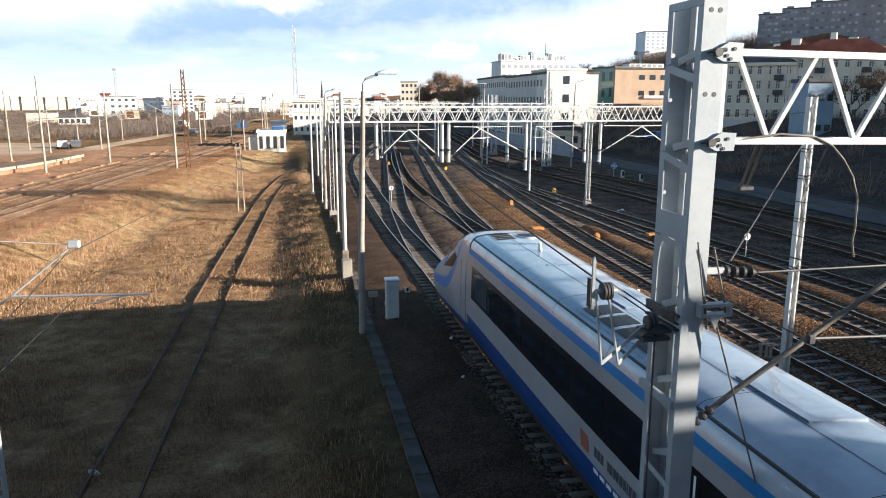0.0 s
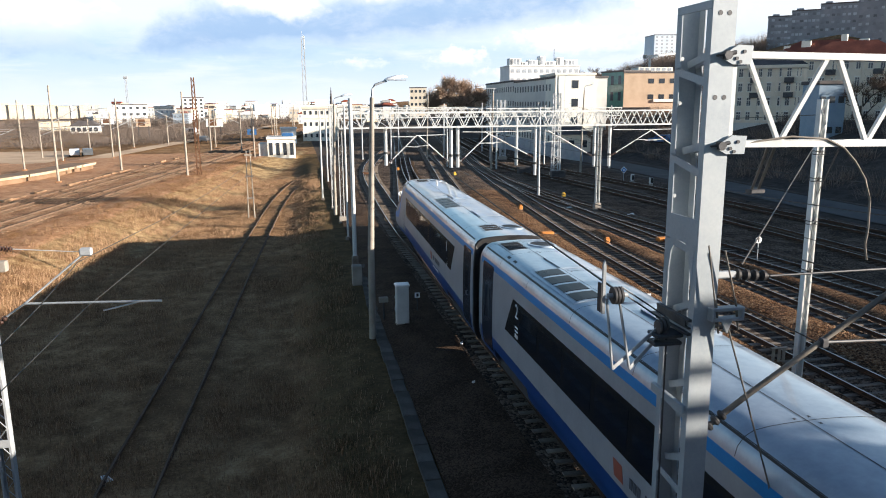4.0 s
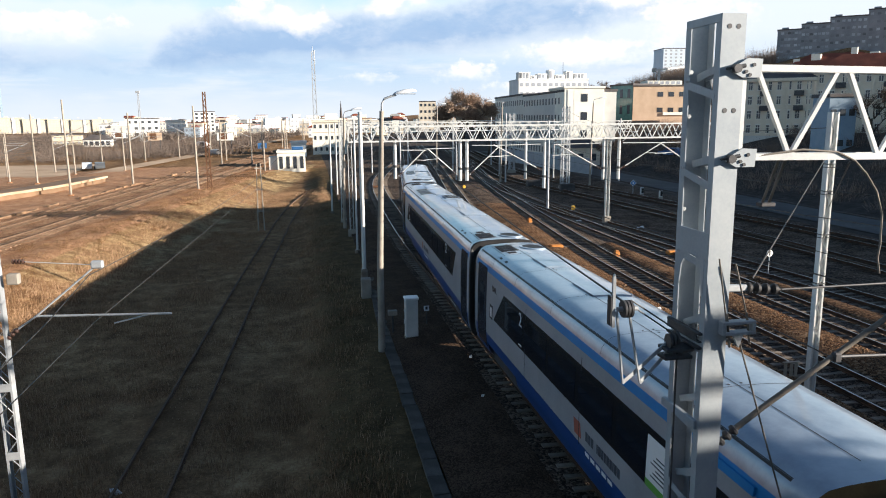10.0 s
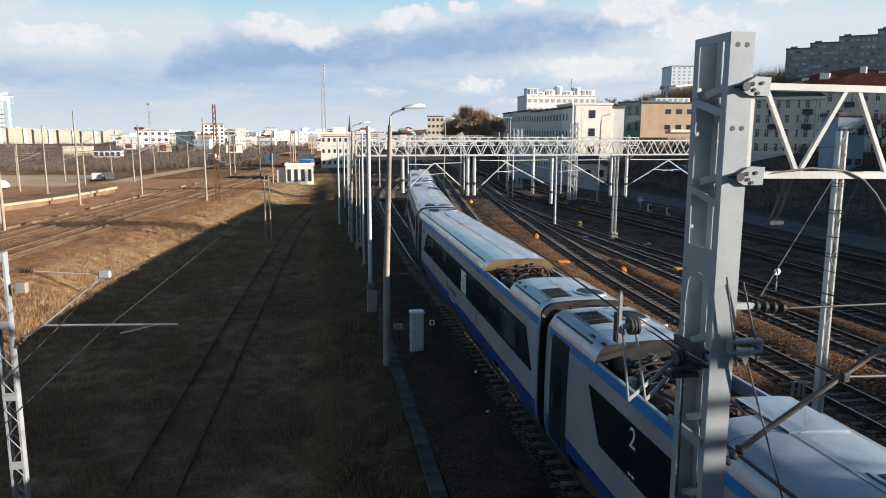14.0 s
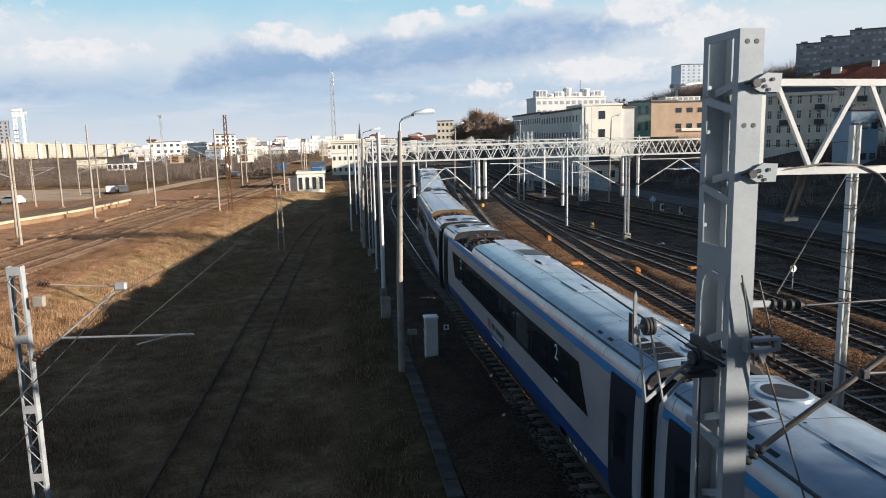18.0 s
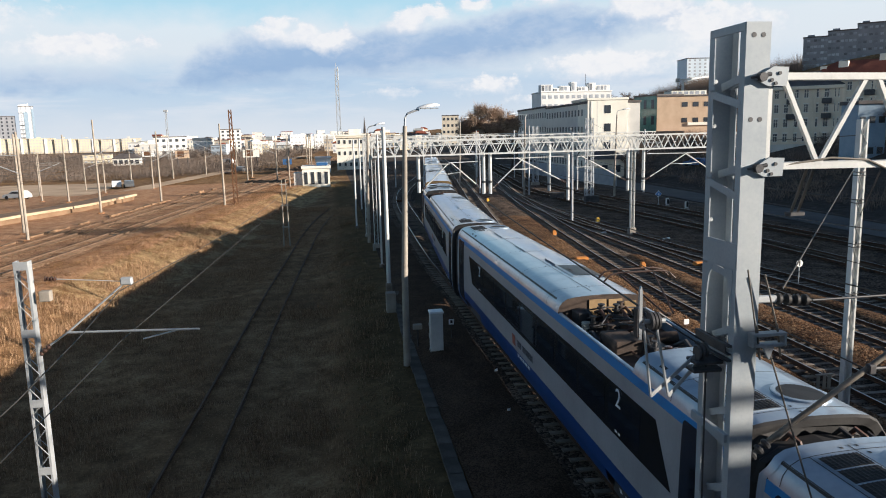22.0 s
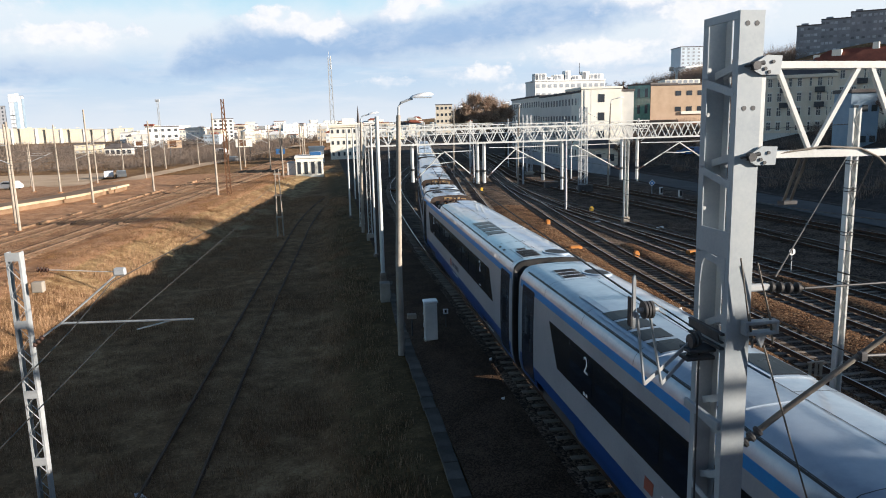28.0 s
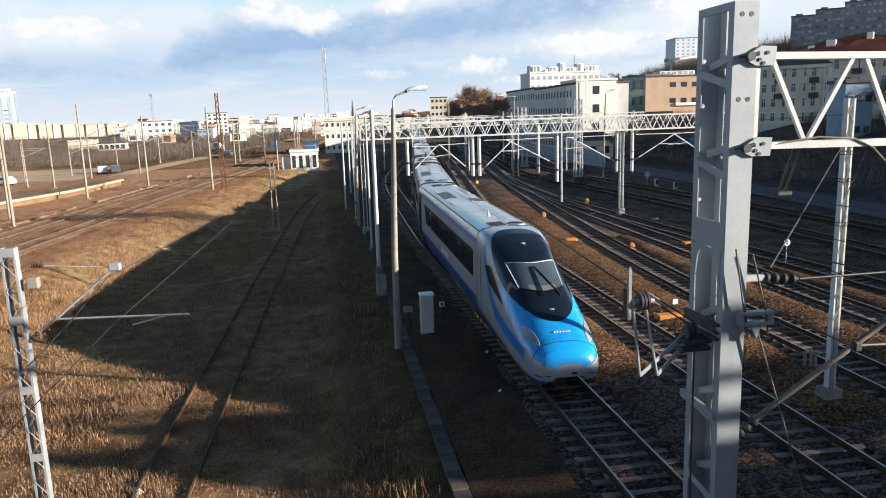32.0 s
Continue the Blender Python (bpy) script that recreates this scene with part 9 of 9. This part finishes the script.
wp = thing("white_plate", "small white plate between the tracks", "sign", m=Matrix.Translation((15.6, 29.6, -0.15)))
part("plate", Shape().box(-0.12, 0.12, -0.02, 0.02, 0.2, 0.45, 0.01), t_white, wp)
part("peg", Shape().tube([(0, 0, -0.1), (0, 0, 0.3)], 0.02, 6), steel_dark, wp)
tc_ = thing("trough_cover", "pair of grey cover plates standing in the stones", "cover", m=Matrix.Translation((16.5, 21.5, -0.15)))
for dx in (-0.22, 0.02, 0.2):
    part("plate", Shape().box(dx - 0.06, dx + 0.06, -0.02, 0.02, 0.0, 0.5, 0.01), pole_conc, tc_)
part("cap", Shape().box(-0.32, 0.32, -0.06, 0.06, 0.5, 0.54, 0.01), pole_conc, tc_)
for x, y in ((29.5, 92), (31.9, 85.6)):
    t = thing("relay_box", "dark steel relay box in the yard", "box", "relay boxes", m=Matrix.Translation((x, y, -0.2)))
    part("body", Shape().box(-0.9, 0.9, -0.35, 0.35, 0.0, 0.75, 0.04), steel_dark, t)
    part("lid", Shape().box(-0.95, 0.95, -0.4, 0.4, 0.75, 0.82, 0.03), steel_dark, t)
for x, y, w in ((27.0, 55, 0.5), (23.6, 60, 0.6), (5.9, 26, 0.12), (5.4, 22, 0.1), (-5.6, 19.6, 0.28)):
    t = thing("litter", "scrap of pale litter on the ground", "litter", "litter", m=pose(x, y, ground_z(x, y) + 0.06, 0, 0, 40 * x))
    w *= 0.6
    part("scrap", Shape().add([(-w, -w * 0.5, 0), (w * 0.8, -w * 0.6, 0.05), (w, w * 0.5, 0.1), (0, w * 0.8, 0.02), (-w * 0.9, w * 0.4, 0.08), (-w, -w * 0.5, -0.05), (w * 0.8, -w * 0.6, -0.03), (w, w * 0.5, 0.0), (0, w * 0.8, -0.06), (-w * 0.9, w * 0.4, 0.0)], [(0, 1, 2, 3, 4), (9, 8, 7, 6, 5), (0, 5, 6, 1), (1, 6, 7, 2), (2, 7, 8, 3), (3, 8, 9, 4), (4, 9, 5, 0)]), t_white, t)


motions()
